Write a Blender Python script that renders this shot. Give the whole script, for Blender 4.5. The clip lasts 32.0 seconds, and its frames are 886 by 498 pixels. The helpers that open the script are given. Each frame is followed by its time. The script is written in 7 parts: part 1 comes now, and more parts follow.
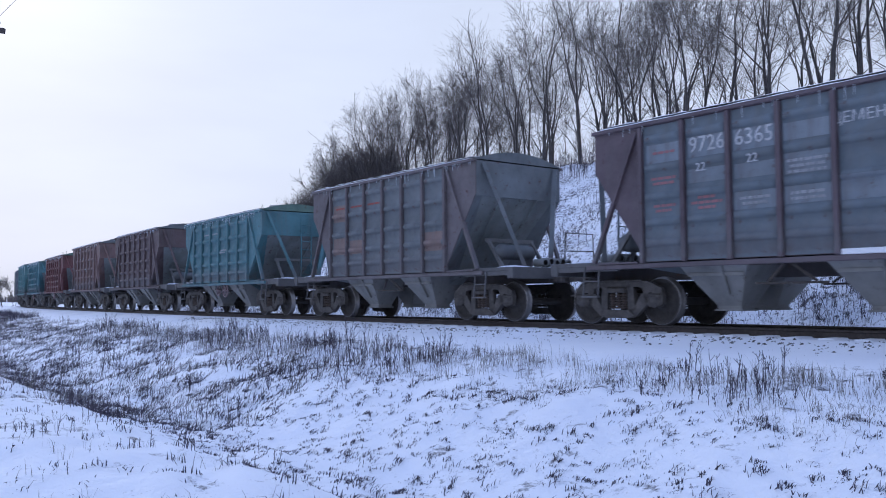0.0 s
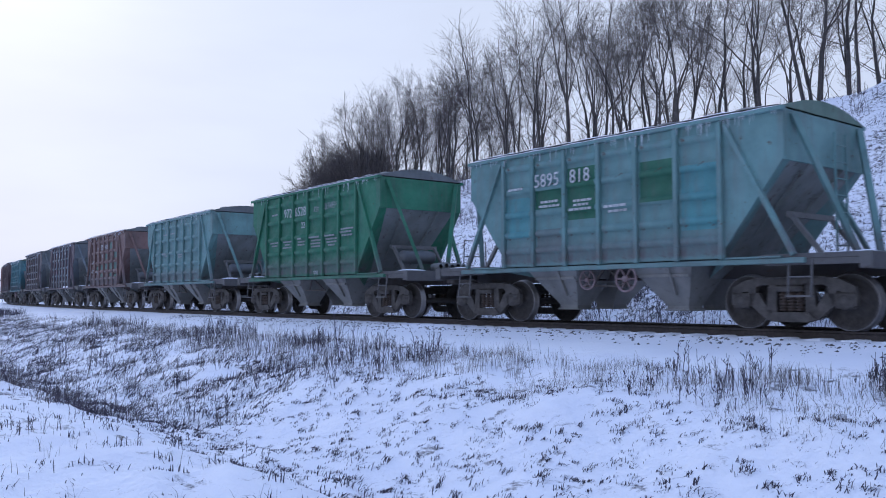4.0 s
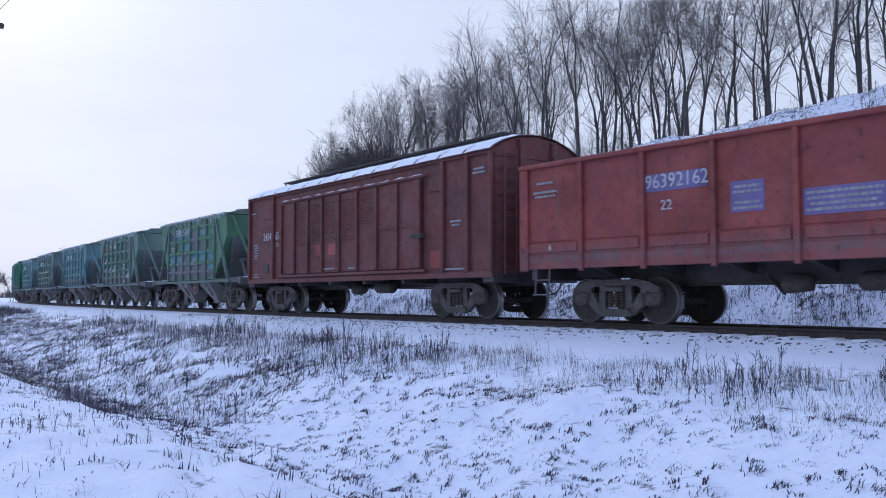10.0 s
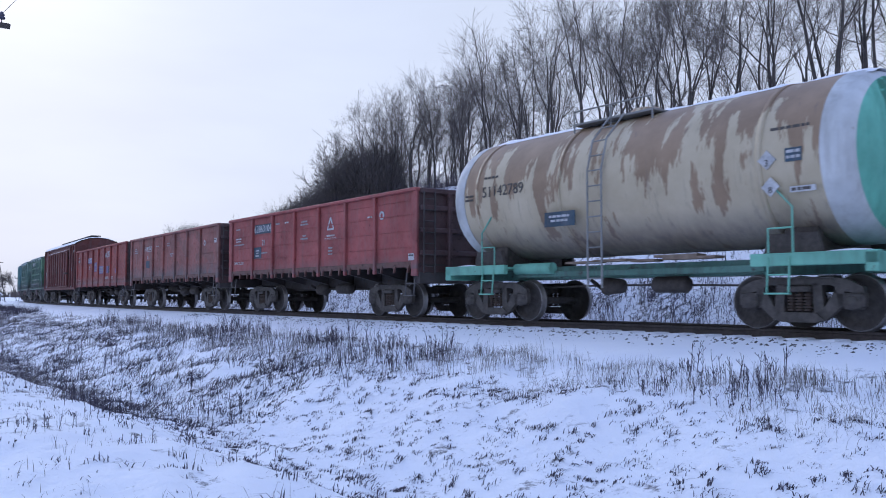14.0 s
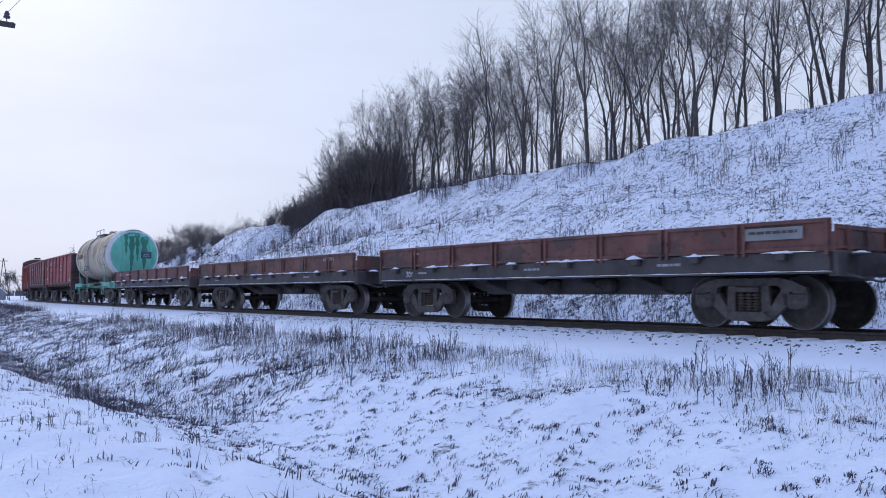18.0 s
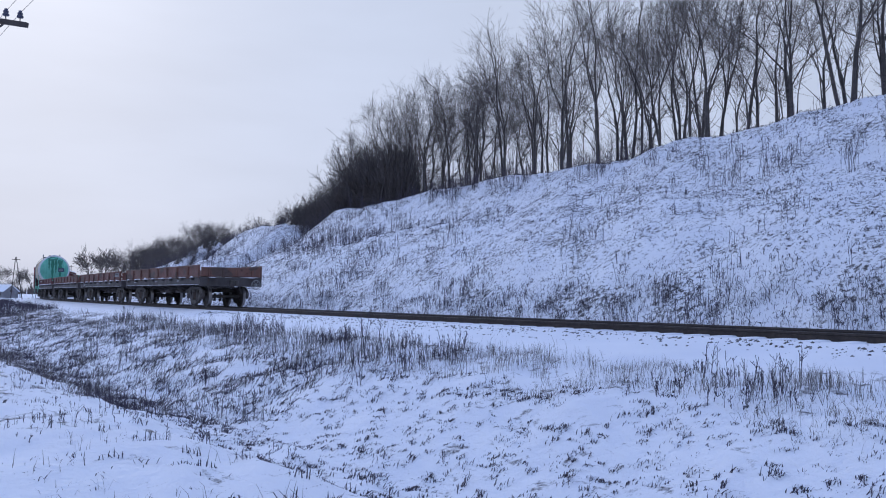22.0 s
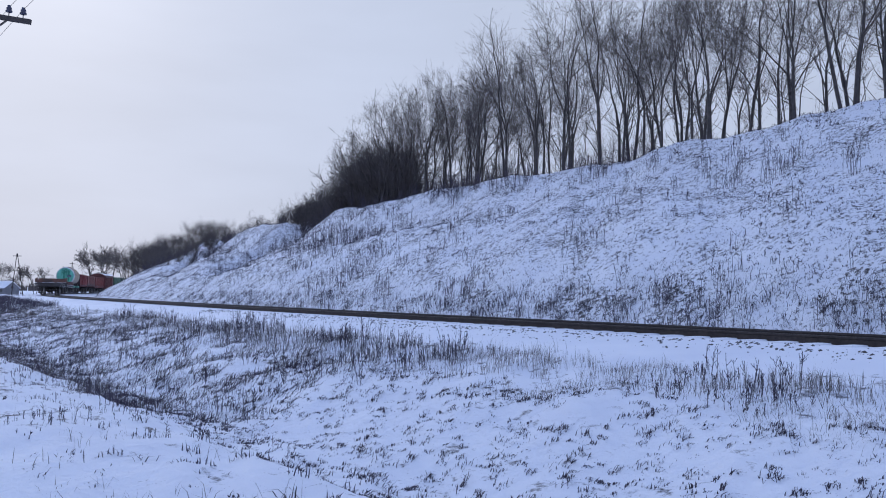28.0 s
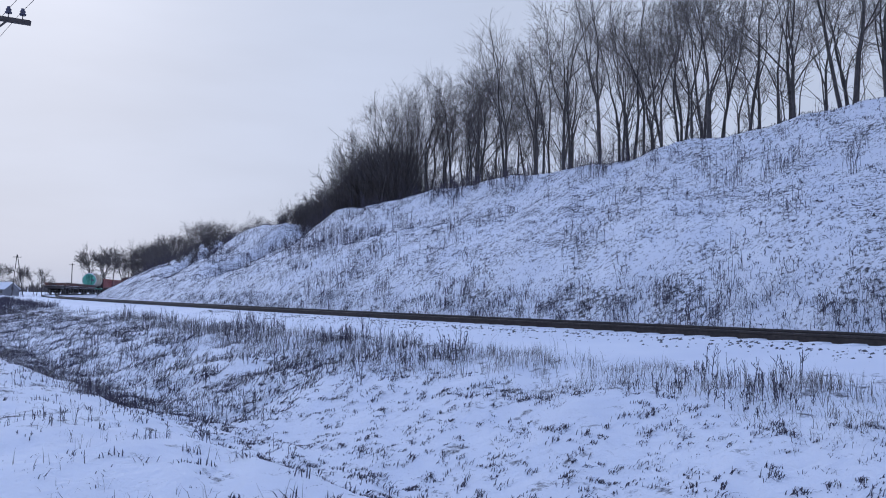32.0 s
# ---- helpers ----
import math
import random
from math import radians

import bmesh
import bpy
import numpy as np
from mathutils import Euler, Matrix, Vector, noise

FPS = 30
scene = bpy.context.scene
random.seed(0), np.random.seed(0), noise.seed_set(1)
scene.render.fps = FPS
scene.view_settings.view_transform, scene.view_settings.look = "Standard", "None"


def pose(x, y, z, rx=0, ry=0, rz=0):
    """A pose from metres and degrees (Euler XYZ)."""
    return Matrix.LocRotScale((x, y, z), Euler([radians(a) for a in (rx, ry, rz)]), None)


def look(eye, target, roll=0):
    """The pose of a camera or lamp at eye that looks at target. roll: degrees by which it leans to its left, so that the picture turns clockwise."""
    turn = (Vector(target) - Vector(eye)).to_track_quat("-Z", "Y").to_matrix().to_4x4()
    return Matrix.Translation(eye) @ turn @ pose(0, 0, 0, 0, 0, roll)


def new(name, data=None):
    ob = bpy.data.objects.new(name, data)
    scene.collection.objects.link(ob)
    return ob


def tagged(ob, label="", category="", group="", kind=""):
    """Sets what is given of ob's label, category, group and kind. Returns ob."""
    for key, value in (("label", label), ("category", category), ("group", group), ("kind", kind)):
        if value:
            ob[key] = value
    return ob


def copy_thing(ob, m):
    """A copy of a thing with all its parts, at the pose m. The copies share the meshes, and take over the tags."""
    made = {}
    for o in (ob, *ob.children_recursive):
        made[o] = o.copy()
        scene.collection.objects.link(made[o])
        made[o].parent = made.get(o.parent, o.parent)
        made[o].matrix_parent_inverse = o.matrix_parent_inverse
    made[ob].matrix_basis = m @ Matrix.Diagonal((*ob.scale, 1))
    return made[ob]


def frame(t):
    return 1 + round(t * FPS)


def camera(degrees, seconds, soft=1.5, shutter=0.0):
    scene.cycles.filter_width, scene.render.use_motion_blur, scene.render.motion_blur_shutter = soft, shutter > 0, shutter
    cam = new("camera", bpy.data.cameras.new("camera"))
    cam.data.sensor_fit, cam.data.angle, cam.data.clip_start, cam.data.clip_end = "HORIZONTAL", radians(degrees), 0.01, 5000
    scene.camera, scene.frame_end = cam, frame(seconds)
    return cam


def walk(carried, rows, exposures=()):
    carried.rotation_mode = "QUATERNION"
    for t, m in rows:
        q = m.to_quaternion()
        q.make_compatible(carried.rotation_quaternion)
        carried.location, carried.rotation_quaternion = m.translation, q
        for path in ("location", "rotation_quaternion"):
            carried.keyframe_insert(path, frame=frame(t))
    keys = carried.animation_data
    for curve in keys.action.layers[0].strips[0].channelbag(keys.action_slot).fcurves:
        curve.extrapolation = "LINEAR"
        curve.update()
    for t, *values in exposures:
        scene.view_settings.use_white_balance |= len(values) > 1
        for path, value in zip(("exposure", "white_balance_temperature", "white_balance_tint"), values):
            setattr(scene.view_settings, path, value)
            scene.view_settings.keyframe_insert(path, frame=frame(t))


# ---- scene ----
EYE = (0.0, 0.0, 0.578)   # z = 0 is the top of the rails
cam = camera(55.2, 32.0, 1.0, 0.12)
TURNS = [  # seconds, tilt, lean, pan
    (0, 93.305, 0.383, -1.151), (0.5, 93.317, 0.323, -1.71), (1, 93.321, 0.264, -2.135), (1.5, 93.297, 0.226, -2.111), (2, 93.281, 0.194, -2.027),
    (2.5, 93.266, 0.155, -1.973), (3, 93.255, 0.143, -1.942), (3.5, 93.252, 0.12, -1.932), (5.5, 93.2, 0.126, -1.682), (6, 93.197, 0.132, -1.672),
    (6.5, 93.192, 0.132, -1.632), (7, 93.178, 0.119, -1.598), (7.5, 93.162, 0.114, -1.544), (8, 93.149, 0.119, -1.506), (8.5, 93.146, 0.14, -1.456),
    (9, 93.146, 0.141, -1.406), (9.5, 93.153, 0.117, -1.346), (10, 93.166, 0.068, -1.303), (10.5, 93.181, 0.006, -1.267), (11, 93.19, -0.039, -1.238),
    (11.5, 93.193, -0.069, -1.205), (12, 93.196, -0.08, -1.178), (12.5, 93.198, -0.095, -1.135), (13, 93.195, -0.089, -1.09), (13.5, 93.196, -0.086, -1.034),
    (14, 93.196, -0.058, -0.994), (14.5, 93.197, -0.051, -0.972), (16.5, 93.174, -0.079, -0.832), (17, 93.17, -0.089, -0.815), (17.5, 93.164, -0.135, -0.782),
    (18, 93.162, -0.185, -0.752), (18.5, 93.163, -0.246, -0.714), (19, 93.165, -0.305, -0.681), (19.5, 93.164, -0.355, -0.641), (20, 93.163, -0.401, -0.605),
    (20.5, 93.159, -0.414, -0.568), (21, 93.158, -0.409, -0.542), (21.5, 93.155, -0.437, -0.315), (22, 93.157, -0.433, -0.092), (22.5, 93.151, -0.456, -0.043),
    (23, 93.147, -0.466, -0.032), (23.5, 93.15, -0.455, -0.032), (24, 93.153, -0.447, -0.032), (24.5, 93.155, -0.416, -0.026), (25, 93.152, -0.403, -0.026),
    (25.5, 93.152, -0.369, -0.025), (27.5, 93.158, -0.862, -0.046), (28, 93.155, -0.89, -0.049), (28.5, 93.16, -0.909, -0.051), (29, 93.162, -0.959, -0.055),
    (29.5, 93.156, -0.907, -0.051), (30, 93.156, -0.857, -0.039), (30.5, 93.158, -0.857, -0.039), (31, 93.149, -0.819, -0.041), (31.5, 93.153, -0.752, -0.039),
    (32, 93.155, -0.742, -0.038),
]
walk(cam, [(t, pose(*EYE, rx, ry, rz)) for t, rx, ry, rz in TURNS], [(0, 0.10, 5800, 10), (10, 0.10, 5800, 10), (14, 0.10, 5800, 10), (18, 0.04, 5790, 10), (21, -0.12, 5780, 10), (32, -0.23, 5750, 10)])

# ---------------------------------------------------------------- light
SUN_ELEVATION, SUN_TURN = 24.0, 118.0   # behind the cloud, ahead of the camera on its left side


def make_world():
    world = bpy.data.worlds.new("overcast_sky")
    scene.world = world
    world.use_nodes = True
    nt = world.node_tree
    nt.nodes.clear()
    out = nt.nodes.new("ShaderNodeOutputWorld")
    clear = nt.nodes.new("ShaderNodeTexSky")
    clear.sky_type, clear.sun_disc = "NISHITA", False
    clear.sun_elevation, clear.sun_rotation = radians(SUN_ELEVATION), radians(90 - SUN_TURN)
    clear.dust_density = 3.0
    bg_clear = nt.nodes.new("ShaderNodeBackground")
    bg_clear.inputs["Strength"].default_value = 0.06
    nt.links.new(clear.outputs[0], bg_clear.inputs["Color"])
    # cloud cover: pale at the horizon, bluer overhead, with broad soft streaks
    tc = nt.nodes.new("ShaderNodeTexCoord")
    sep = nt.nodes.new("ShaderNodeSeparateXYZ")
    nt.links.new(tc.outputs["Generated"], sep.inputs[0])
    ramp = nt.nodes.new("ShaderNodeValToRGB")
    nt.links.new(sep.outputs["Z"], ramp.inputs[0])
    el = ramp.color_ramp.elements
    el[0].position, el[0].color = 0.0, (0.665, 0.695, 0.815, 1)
    el[1].position, el[1].color = 1.0, (0.46, 0.62, 1.11, 1)
    e = el.new(0.33)
    e.color = (0.715, 0.745, 0.85, 1)
    e = el.new(0.6)
    e.color = (0.58, 0.69, 1.05, 1)
    mp = nt.nodes.new("ShaderNodeMapping")
    mp.inputs["Scale"].default_value = (1.6, 1.6, 6.0)
    nt.links.new(tc.outputs["Generated"], mp.inputs[0])
    nz = nt.nodes.new("ShaderNodeTexNoise")
    nz.inputs["Scale"].default_value, nz.inputs["Detail"].default_value = 1.4, 5.0
    nt.links.new(mp.outputs[0], nz.inputs["Vector"])
    nr = nt.nodes.new("ShaderNodeMapRange")
    nr.inputs[1].default_value, nr.inputs[2].default_value = 0.3, 0.72
    nr.inputs[3].default_value, nr.inputs[4].default_value = 0.90, 1.06
    nt.links.new(nz.outputs["Fac"], nr.inputs[0])
    bg = nt.nodes.new("ShaderNodeBackground")
    nt.links.new(ramp.outputs[0], bg.inputs["Color"])
    nt.links.new(nr.outputs[0], bg.inputs["Strength"])
    mix = nt.nodes.new("ShaderNodeMixShader")
    mix.inputs[0].default_value = 0.9
    nt.links.new(bg_clear.outputs[0], mix.inputs[1])
    nt.links.new(bg.outputs[0], mix.inputs[2])
    nt.links.new(mix.outputs[0], out.inputs["Surface"])


make_world()
sun = new("sun", bpy.data.lights.new("sun", "SUN"))
sun.data.energy, sun.data.angle, sun.data.color = 0.6, radians(25), (1.0, 0.95, 0.88)
_a, _e = radians(SUN_TURN), radians(SUN_ELEVATION)
sun.matrix_world = look((math.cos(_a) * math.cos(_e) * 60, math.sin(_a) * math.cos(_e) * 60, math.sin(_e) * 60), (0, 0, 0))

# ---------------------------------------------------------------- mesh and material helpers
class Mesh:
    """Collects vertices and faces of one mesh."""

    def __init__(self):
        self.v, self.f, self.smooth = [], [], []

    def add(self, verts, faces, smooth=False):
        n = len(self.v)
        self.v += [tuple(p) for p in verts]
        self.f += [tuple(i + n for i in f) for f in faces]
        self.smooth += [smooth] * len(faces)
        return self

    def box(self, x0, x1, y0, y1, z0, z1, c=0.0):
        if c <= 0:
            v = [(x, y, z) for x in (x0, x1) for y in (y0, y1) for z in (z0, z1)]
            f = [(0, 1, 3, 2), (4, 6, 7, 5), (0, 4, 5, 1), (2, 3, 7, 6), (0, 2, 6, 4), (1, 5, 7, 3)]
            return self.add(v, f)
        lo, hi = (x0, y0, z0), (x1, y1, z1)
        v, at = [], {}
        for sx in (0, 1):
            for sy in (0, 1):
                for sz in (0, 1):
                    for ax in range(3):
                        p = []
                        for k, s in enumerate((sx, sy, sz)):
                            e = hi[k] if s else lo[k]
                            p.append(e if k == ax else e + (-c if s else c))
                        at[(sx, sy, sz, ax)] = len(v)
                        v.append(p)
        f = []
        for ax in range(3):
            o = [k for k in range(3) if k != ax]
            for s in (0, 1):
                q = []
                for a, b in ((0, 0), (1, 0), (1, 1), (0, 1)):
                    key = [0, 0, 0]
                    key[ax], key[o[0]], key[o[1]] = s, a, b
                    q.append(at[(*key, ax)])
                if (s == 0) != (ax == 1):
                    q.reverse()
                f.append(q)
            # edges along ax
            for a in (0, 1):
                for b in (0, 1):
                    k0, k1 = [0, 0, 0], [0, 0, 0]
                    k0[ax], k1[ax] = 0, 1
                    for k in (k0, k1):
                        k[o[0]], k[o[1]] = a, b
                    q = [at[(*k0, o[0])], at[(*k1, o[0])], at[(*k1, o[1])], at[(*k0, o[1])]]
                    if (a == b) != (ax == 1):
                        q.reverse()
                    f.append(q)
        for sx in (0, 1):
            for sy in (0, 1):
                for sz in (0, 1):
                    q = [at[(sx, sy, sz, k)] for k in range(3)]
                    if (sx + sy + sz) % 2 == 0:
                        q.reverse()
                    f.append(q)
        return self.add(v, f)

    def beam(self, p0, p1, w, h, up=(0, 0, 1)):
        """A square bar from p0 to p1, w wide and h deep."""
        p0, p1 = Vector(p0), Vector(p1)
        d = (p1 - p0).normalized()
        u = Vector(up)
        if abs(d.dot(u)) > 0.98:
            u = Vector((0, 1, 0))
        s = d.cross(u).normalized() * (w / 2)
        t = s.cross(d).normalized() * (h / 2)
        v = [p + a * s + b * t for p in (p0, p1) for a, b in ((-1, -1), (1, -1), (1, 1), (-1, 1))]
        return self.add(v, [(0, 3, 2, 1), (4, 5, 6, 7), (0, 1, 5, 4), (1, 2, 6, 5), (2, 3, 7, 6), (3, 0, 4, 7)])

    def tube(self, p0, p1, r0, r1=None, n=8, caps=True):
        p0, p1 = Vector(p0), Vector(p1)
        r1 = r0 if r1 is None else r1
        d = (p1 - p0).normalized()
        s = d.orthogonal().normalized()
        t = d.cross(s)
        v = []
        for p, r in ((p0, r0), (p1, r1)):
            for i in range(n):
                a = 2 * math.pi * i / n
                v.append(p + r * (math.cos(a) * s + math.sin(a) * t))
        k = len(self.v)
        self.add(v, [(i, (i + 1) % n, n + (i + 1) % n, n + i) for i in range(n)], True)
        if caps:
            self.f += [tuple(k + i for i in reversed(range(n))), tuple(k + n + i for i in range(n))]
            self.smooth += [False, False]
        return self

    def pipe(self, points, r, n=6):
        pts = [Vector(p) for p in points]
        rows = []
        for i, p in enumerate(pts):
            d = (pts[min(i + 1, len(pts) - 1)] - pts[max(i - 1, 0)]).normalized()
            if i == 0:
                s = d.orthogonal().normalized()
            s = (s - d * s.dot(d)).normalized()
            t = d.cross(s)
            rows.append([p + r * (math.cos(2 * math.pi * k / n) * s + math.sin(2 * math.pi * k / n) * t) for k in range(n)])
        v = [p for row in rows for p in row]
        f = [(i * n + k, i * n + (k + 1) % n, (i + 1) * n + (k + 1) % n, (i + 1) * n + k) for i in range(len(pts) - 1) for k in range(n)]
        self.add(v, f, True)
        return self

    def lathe(self, profile, axis="y", centre=(0, 0, 0), n=28):
        """profile: (distance along the axis, radius), turned about the axis through centre."""
        v = []
        for a, r in profile:
            for i in range(n):
                w = 2 * math.pi * i / n
                c, s = r * math.cos(w), r * math.sin(w)
                p = (c, a, s) if axis == "y" else (a, c, s) if axis == "x" else (c, s, a)
                v.append([p[k] + centre[k] for k in range(3)])
        f = []
        for j in range(len(profile) - 1):
            for i in range(n):
                q = [j * n + i, j * n + (i + 1) % n, (j + 1) * n + (i + 1) % n, (j + 1) * n + i]
                f.append(q if axis == "y" else q[::-1])
        return self.add(v, f, True)

    def prism(self, outline, y0, y1, plane="xz"):
        """An outline in one plane, pushed out from y0 to y1."""
        n = len(outline)
        if plane == "xz":
            v = [(a, y, b) for y in (y0, y1) for a, b in outline]
        elif plane == "yz":
            v = [(y, a, b) for y in (y0, y1) for a, b in outline]
        else:
            v = [(a, b, y) for y in (y0, y1) for a, b in outline]
        f = [tuple(range(n)), tuple(reversed(range(n, 2 * n)))]
        f += [(i, n + i, n + (i + 1) % n, (i + 1) % n) for i in range(n)]
        return self.add(v, f)

    def sheet(self, rows, thick=0.0):
        """A grid of points as quads."""
        n = len(rows[0])
        v = [p for r in rows for p in r]
        f = [(j * n + i, j * n + i + 1, (j + 1) * n + i + 1, (j + 1) * n + i) for j in range(len(rows) - 1) for i in range(n - 1)]
        return self.add(v, f, True)

    def data(self, name, material):
        me = bpy.data.meshes.new(name)
        me.from_pydata(self.v, [], self.f)
        if any(self.smooth):
            me.polygons.foreach_set("use_smooth", self.smooth)
        me.materials.append(material)
        bm = bmesh.new()
        bm.from_mesh(me)
        bmesh.ops.recalc_face_normals(bm, faces=bm.faces)
        bm.to_mesh(me)
        bm.free()
        return me


def part(name, m, material, parent, label="", at=None):
    """Links a Mesh (or finished mesh data) as one mesh object under a thing or a part."""
    ob = new(name, m.data(name, material) if isinstance(m, Mesh) else m)
    ob.parent = parent
    if at is not None:
        ob.matrix_basis = at
    if label:
        tagged(ob, label)
    return ob


def thing(name, label, category, group="", kind=""):
    return tagged(new(name), label, category, group, kind)


def raw_mesh(name, verts, faces, material, smooth=False):
    """Mesh data from numpy arrays, all faces of one size."""
    me = bpy.data.meshes.new(name)
    k = faces.shape[1]
    me.vertices.add(len(verts))
    me.vertices.foreach_set("co", np.ascontiguousarray(verts, dtype=np.float32).ravel())
    me.loops.add(faces.size)
    me.loops.foreach_set("vertex_index", np.ascontiguousarray(faces, dtype=np.int32).ravel())
    me.polygons.add(len(faces))
    me.polygons.foreach_set("loop_start", np.arange(0, faces.size, k, dtype=np.int32))
    if smooth:
        me.polygons.foreach_set("use_smooth", np.ones(len(faces), dtype=bool))
    me.update(calc_edges=True)
    me.materials.append(material)
    return me


def nodes_of(name, rough=0.6, metal=0.0):
    mt = bpy.data.materials.new(name)
    mt.use_nodes = True
    nt = mt.node_tree
    bsdf = nt.nodes["Principled BSDF"]
    bsdf.inputs["Roughness"].default_value, bsdf.inputs["Metallic"].default_value = rough, metal
    return mt, nt, bsdf


def noise_node(nt, scale, detail=4.0, rough=0.6, stretch=(1, 1, 1), vector=None):
    tc = nt.nodes.new("ShaderNodeTexCoord")
    mp = nt.nodes.new("ShaderNodeMapping")
    mp.inputs["Scale"].default_value = stretch
    nt.links.new(vector or tc.outputs["Object"], mp.inputs[0])
    nz = nt.nodes.new("ShaderNodeTexNoise")
    nz.inputs["Scale"].default_value, nz.inputs["Detail"].default_value, nz.inputs["Roughness"].default_value = scale, detail, rough
    nt.links.new(mp.outputs[0], nz.inputs["Vector"])
    return nz


def ramp_node(nt, source, stops):
    r = nt.nodes.new("ShaderNodeValToRGB")
    el = r.color_ramp.elements
    for i, (p, c) in enumerate(stops):
        e = el[i] if i < 2 else el.new(p)
        e.position, e.color = p, (*c, 1) if len(c) == 3 else c
    nt.links.new(source, r.inputs[0])
    return r


def mix_node(nt, fac, a, b, mode="MIX"):
    m = nt.nodes.new("ShaderNodeMix")
    m.data_type, m.blend_type = "RGBA", mode
    for sock, val in ((m.inputs[0], fac), (m.inputs[6], a), (m.inputs[7], b)):
        if isinstance(val, (int, float)):
            sock.default_value = val
        elif isinstance(val, tuple):
            sock.default_value = (*val, 1) if len(val) == 3 else val
        else:
            nt.links.new(val, sock)
    return m.outputs[2]


def bump(nt, bsdf, height, strength, distance=0.02):
    b = nt.nodes.new("ShaderNodeBump")
    b.inputs["Strength"].default_value, b.inputs["Distance"].default_value = strength, distance
    nt.links.new(height, b.inputs["Height"])
    nt.links.new(b.outputs[0], bsdf.inputs["Normal"])


def paint(name, base, rust=(0.10, 0.055, 0.04), dirt=(0.16, 0.15, 0.15), wear=0.5, grime=0.5, rough=0.6, patch=None, splash=None):
    """Weathered wagon paint: faded patches, rust spots, dust streaks that run down."""
    mt, nt, bsdf = nodes_of(name, rough)
    base = tuple(c * 1.18 for c in base)
    fade = noise_node(nt, 0.9, 5, 0.6)
    light = tuple(min(1, c * 1.25 + 0.015) for c in base)
    dark = tuple(c * 0.72 for c in base)
    col = ramp_node(nt, fade.outputs["Fac"], [(0.32, dark), (0.68, light)]).outputs[0]
    if patch:
        pz = noise_node(nt, 0.75, 3, 0.5, (1, 1, 1.5))
        pf = ramp_node(nt, pz.outputs["Fac"], [(0.53, (0, 0, 0)), (0.57, (1, 1, 1))])
        col = mix_node(nt, pf.outputs[0], col, patch)
    streak = noise_node(nt, 3.0, 5, 0.65, (1.6, 1.6, 0.16))
    sf = ramp_node(nt, streak.outputs["Fac"], [(0.48, (0, 0, 0)), (0.78, (grime, grime, grime))])
    col = mix_node(nt, sf.outputs[0], col, dirt)
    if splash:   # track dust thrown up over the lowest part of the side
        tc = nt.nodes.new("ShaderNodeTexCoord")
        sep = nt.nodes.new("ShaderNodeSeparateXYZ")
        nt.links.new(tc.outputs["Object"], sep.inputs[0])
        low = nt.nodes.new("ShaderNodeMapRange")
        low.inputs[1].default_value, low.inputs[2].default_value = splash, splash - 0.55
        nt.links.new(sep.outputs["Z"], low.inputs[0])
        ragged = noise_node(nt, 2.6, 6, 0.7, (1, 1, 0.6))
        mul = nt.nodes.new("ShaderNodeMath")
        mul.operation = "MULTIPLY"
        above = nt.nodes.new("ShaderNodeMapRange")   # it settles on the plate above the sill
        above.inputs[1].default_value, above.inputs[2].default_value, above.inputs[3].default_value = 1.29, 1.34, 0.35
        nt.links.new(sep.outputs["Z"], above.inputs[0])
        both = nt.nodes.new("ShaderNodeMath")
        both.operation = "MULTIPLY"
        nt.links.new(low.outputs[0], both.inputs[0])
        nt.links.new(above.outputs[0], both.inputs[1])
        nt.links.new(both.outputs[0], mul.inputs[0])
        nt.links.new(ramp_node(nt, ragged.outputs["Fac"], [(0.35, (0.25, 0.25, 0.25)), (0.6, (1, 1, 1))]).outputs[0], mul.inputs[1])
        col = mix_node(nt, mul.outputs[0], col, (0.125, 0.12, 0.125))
    spots = noise_node(nt, 5.5, 8, 0.72)
    rf = ramp_node(nt, spots.outputs["Fac"], [(0.66 - 0.10 * wear, (0, 0, 0)), (0.74 - 0.08 * wear, (1, 1, 1))])
    col = mix_node(nt, rf.outputs[0], col, rust)
    nt.links.new(col, bsdf.inputs["Base Color"])
    rr = ramp_node(nt, spots.outputs["Fac"], [(0.3, (rough - 0.12,) * 3), (0.75, (0.9,) * 3)])
    nt.links.new(rr.outputs[0], bsdf.inputs["Roughness"])
    dents = noise_node(nt, 2.2, 4, 0.5)
    bump(nt, bsdf, dents.outputs["Fac"], 0.35, 0.03)
    return mt


def rough_metal(name, base, second, scale=6.0, rough=0.75, metal=0.0, strength=0.3):
    mt, nt, bsdf = nodes_of(name, rough, metal)
    a = noise_node(nt, scale, 6, 0.7)
    b = noise_node(nt, scale * 0.18, 3, 0.5)
    col = ramp_node(nt, a.outputs["Fac"], [(0.35, base), (0.65, second)]).outputs[0]
    col = mix_node(nt, ramp_node(nt, b.outputs["Fac"], [(0.4, (0, 0, 0)), (0.75, (0.5, 0.5, 0.5))]).outputs[0], col, tuple(c * 0.5 for c in base))
    nt.links.new(col, bsdf.inputs["Base Color"])
    bump(nt, bsdf, a.outputs["Fac"], strength, 0.01)
    return mt


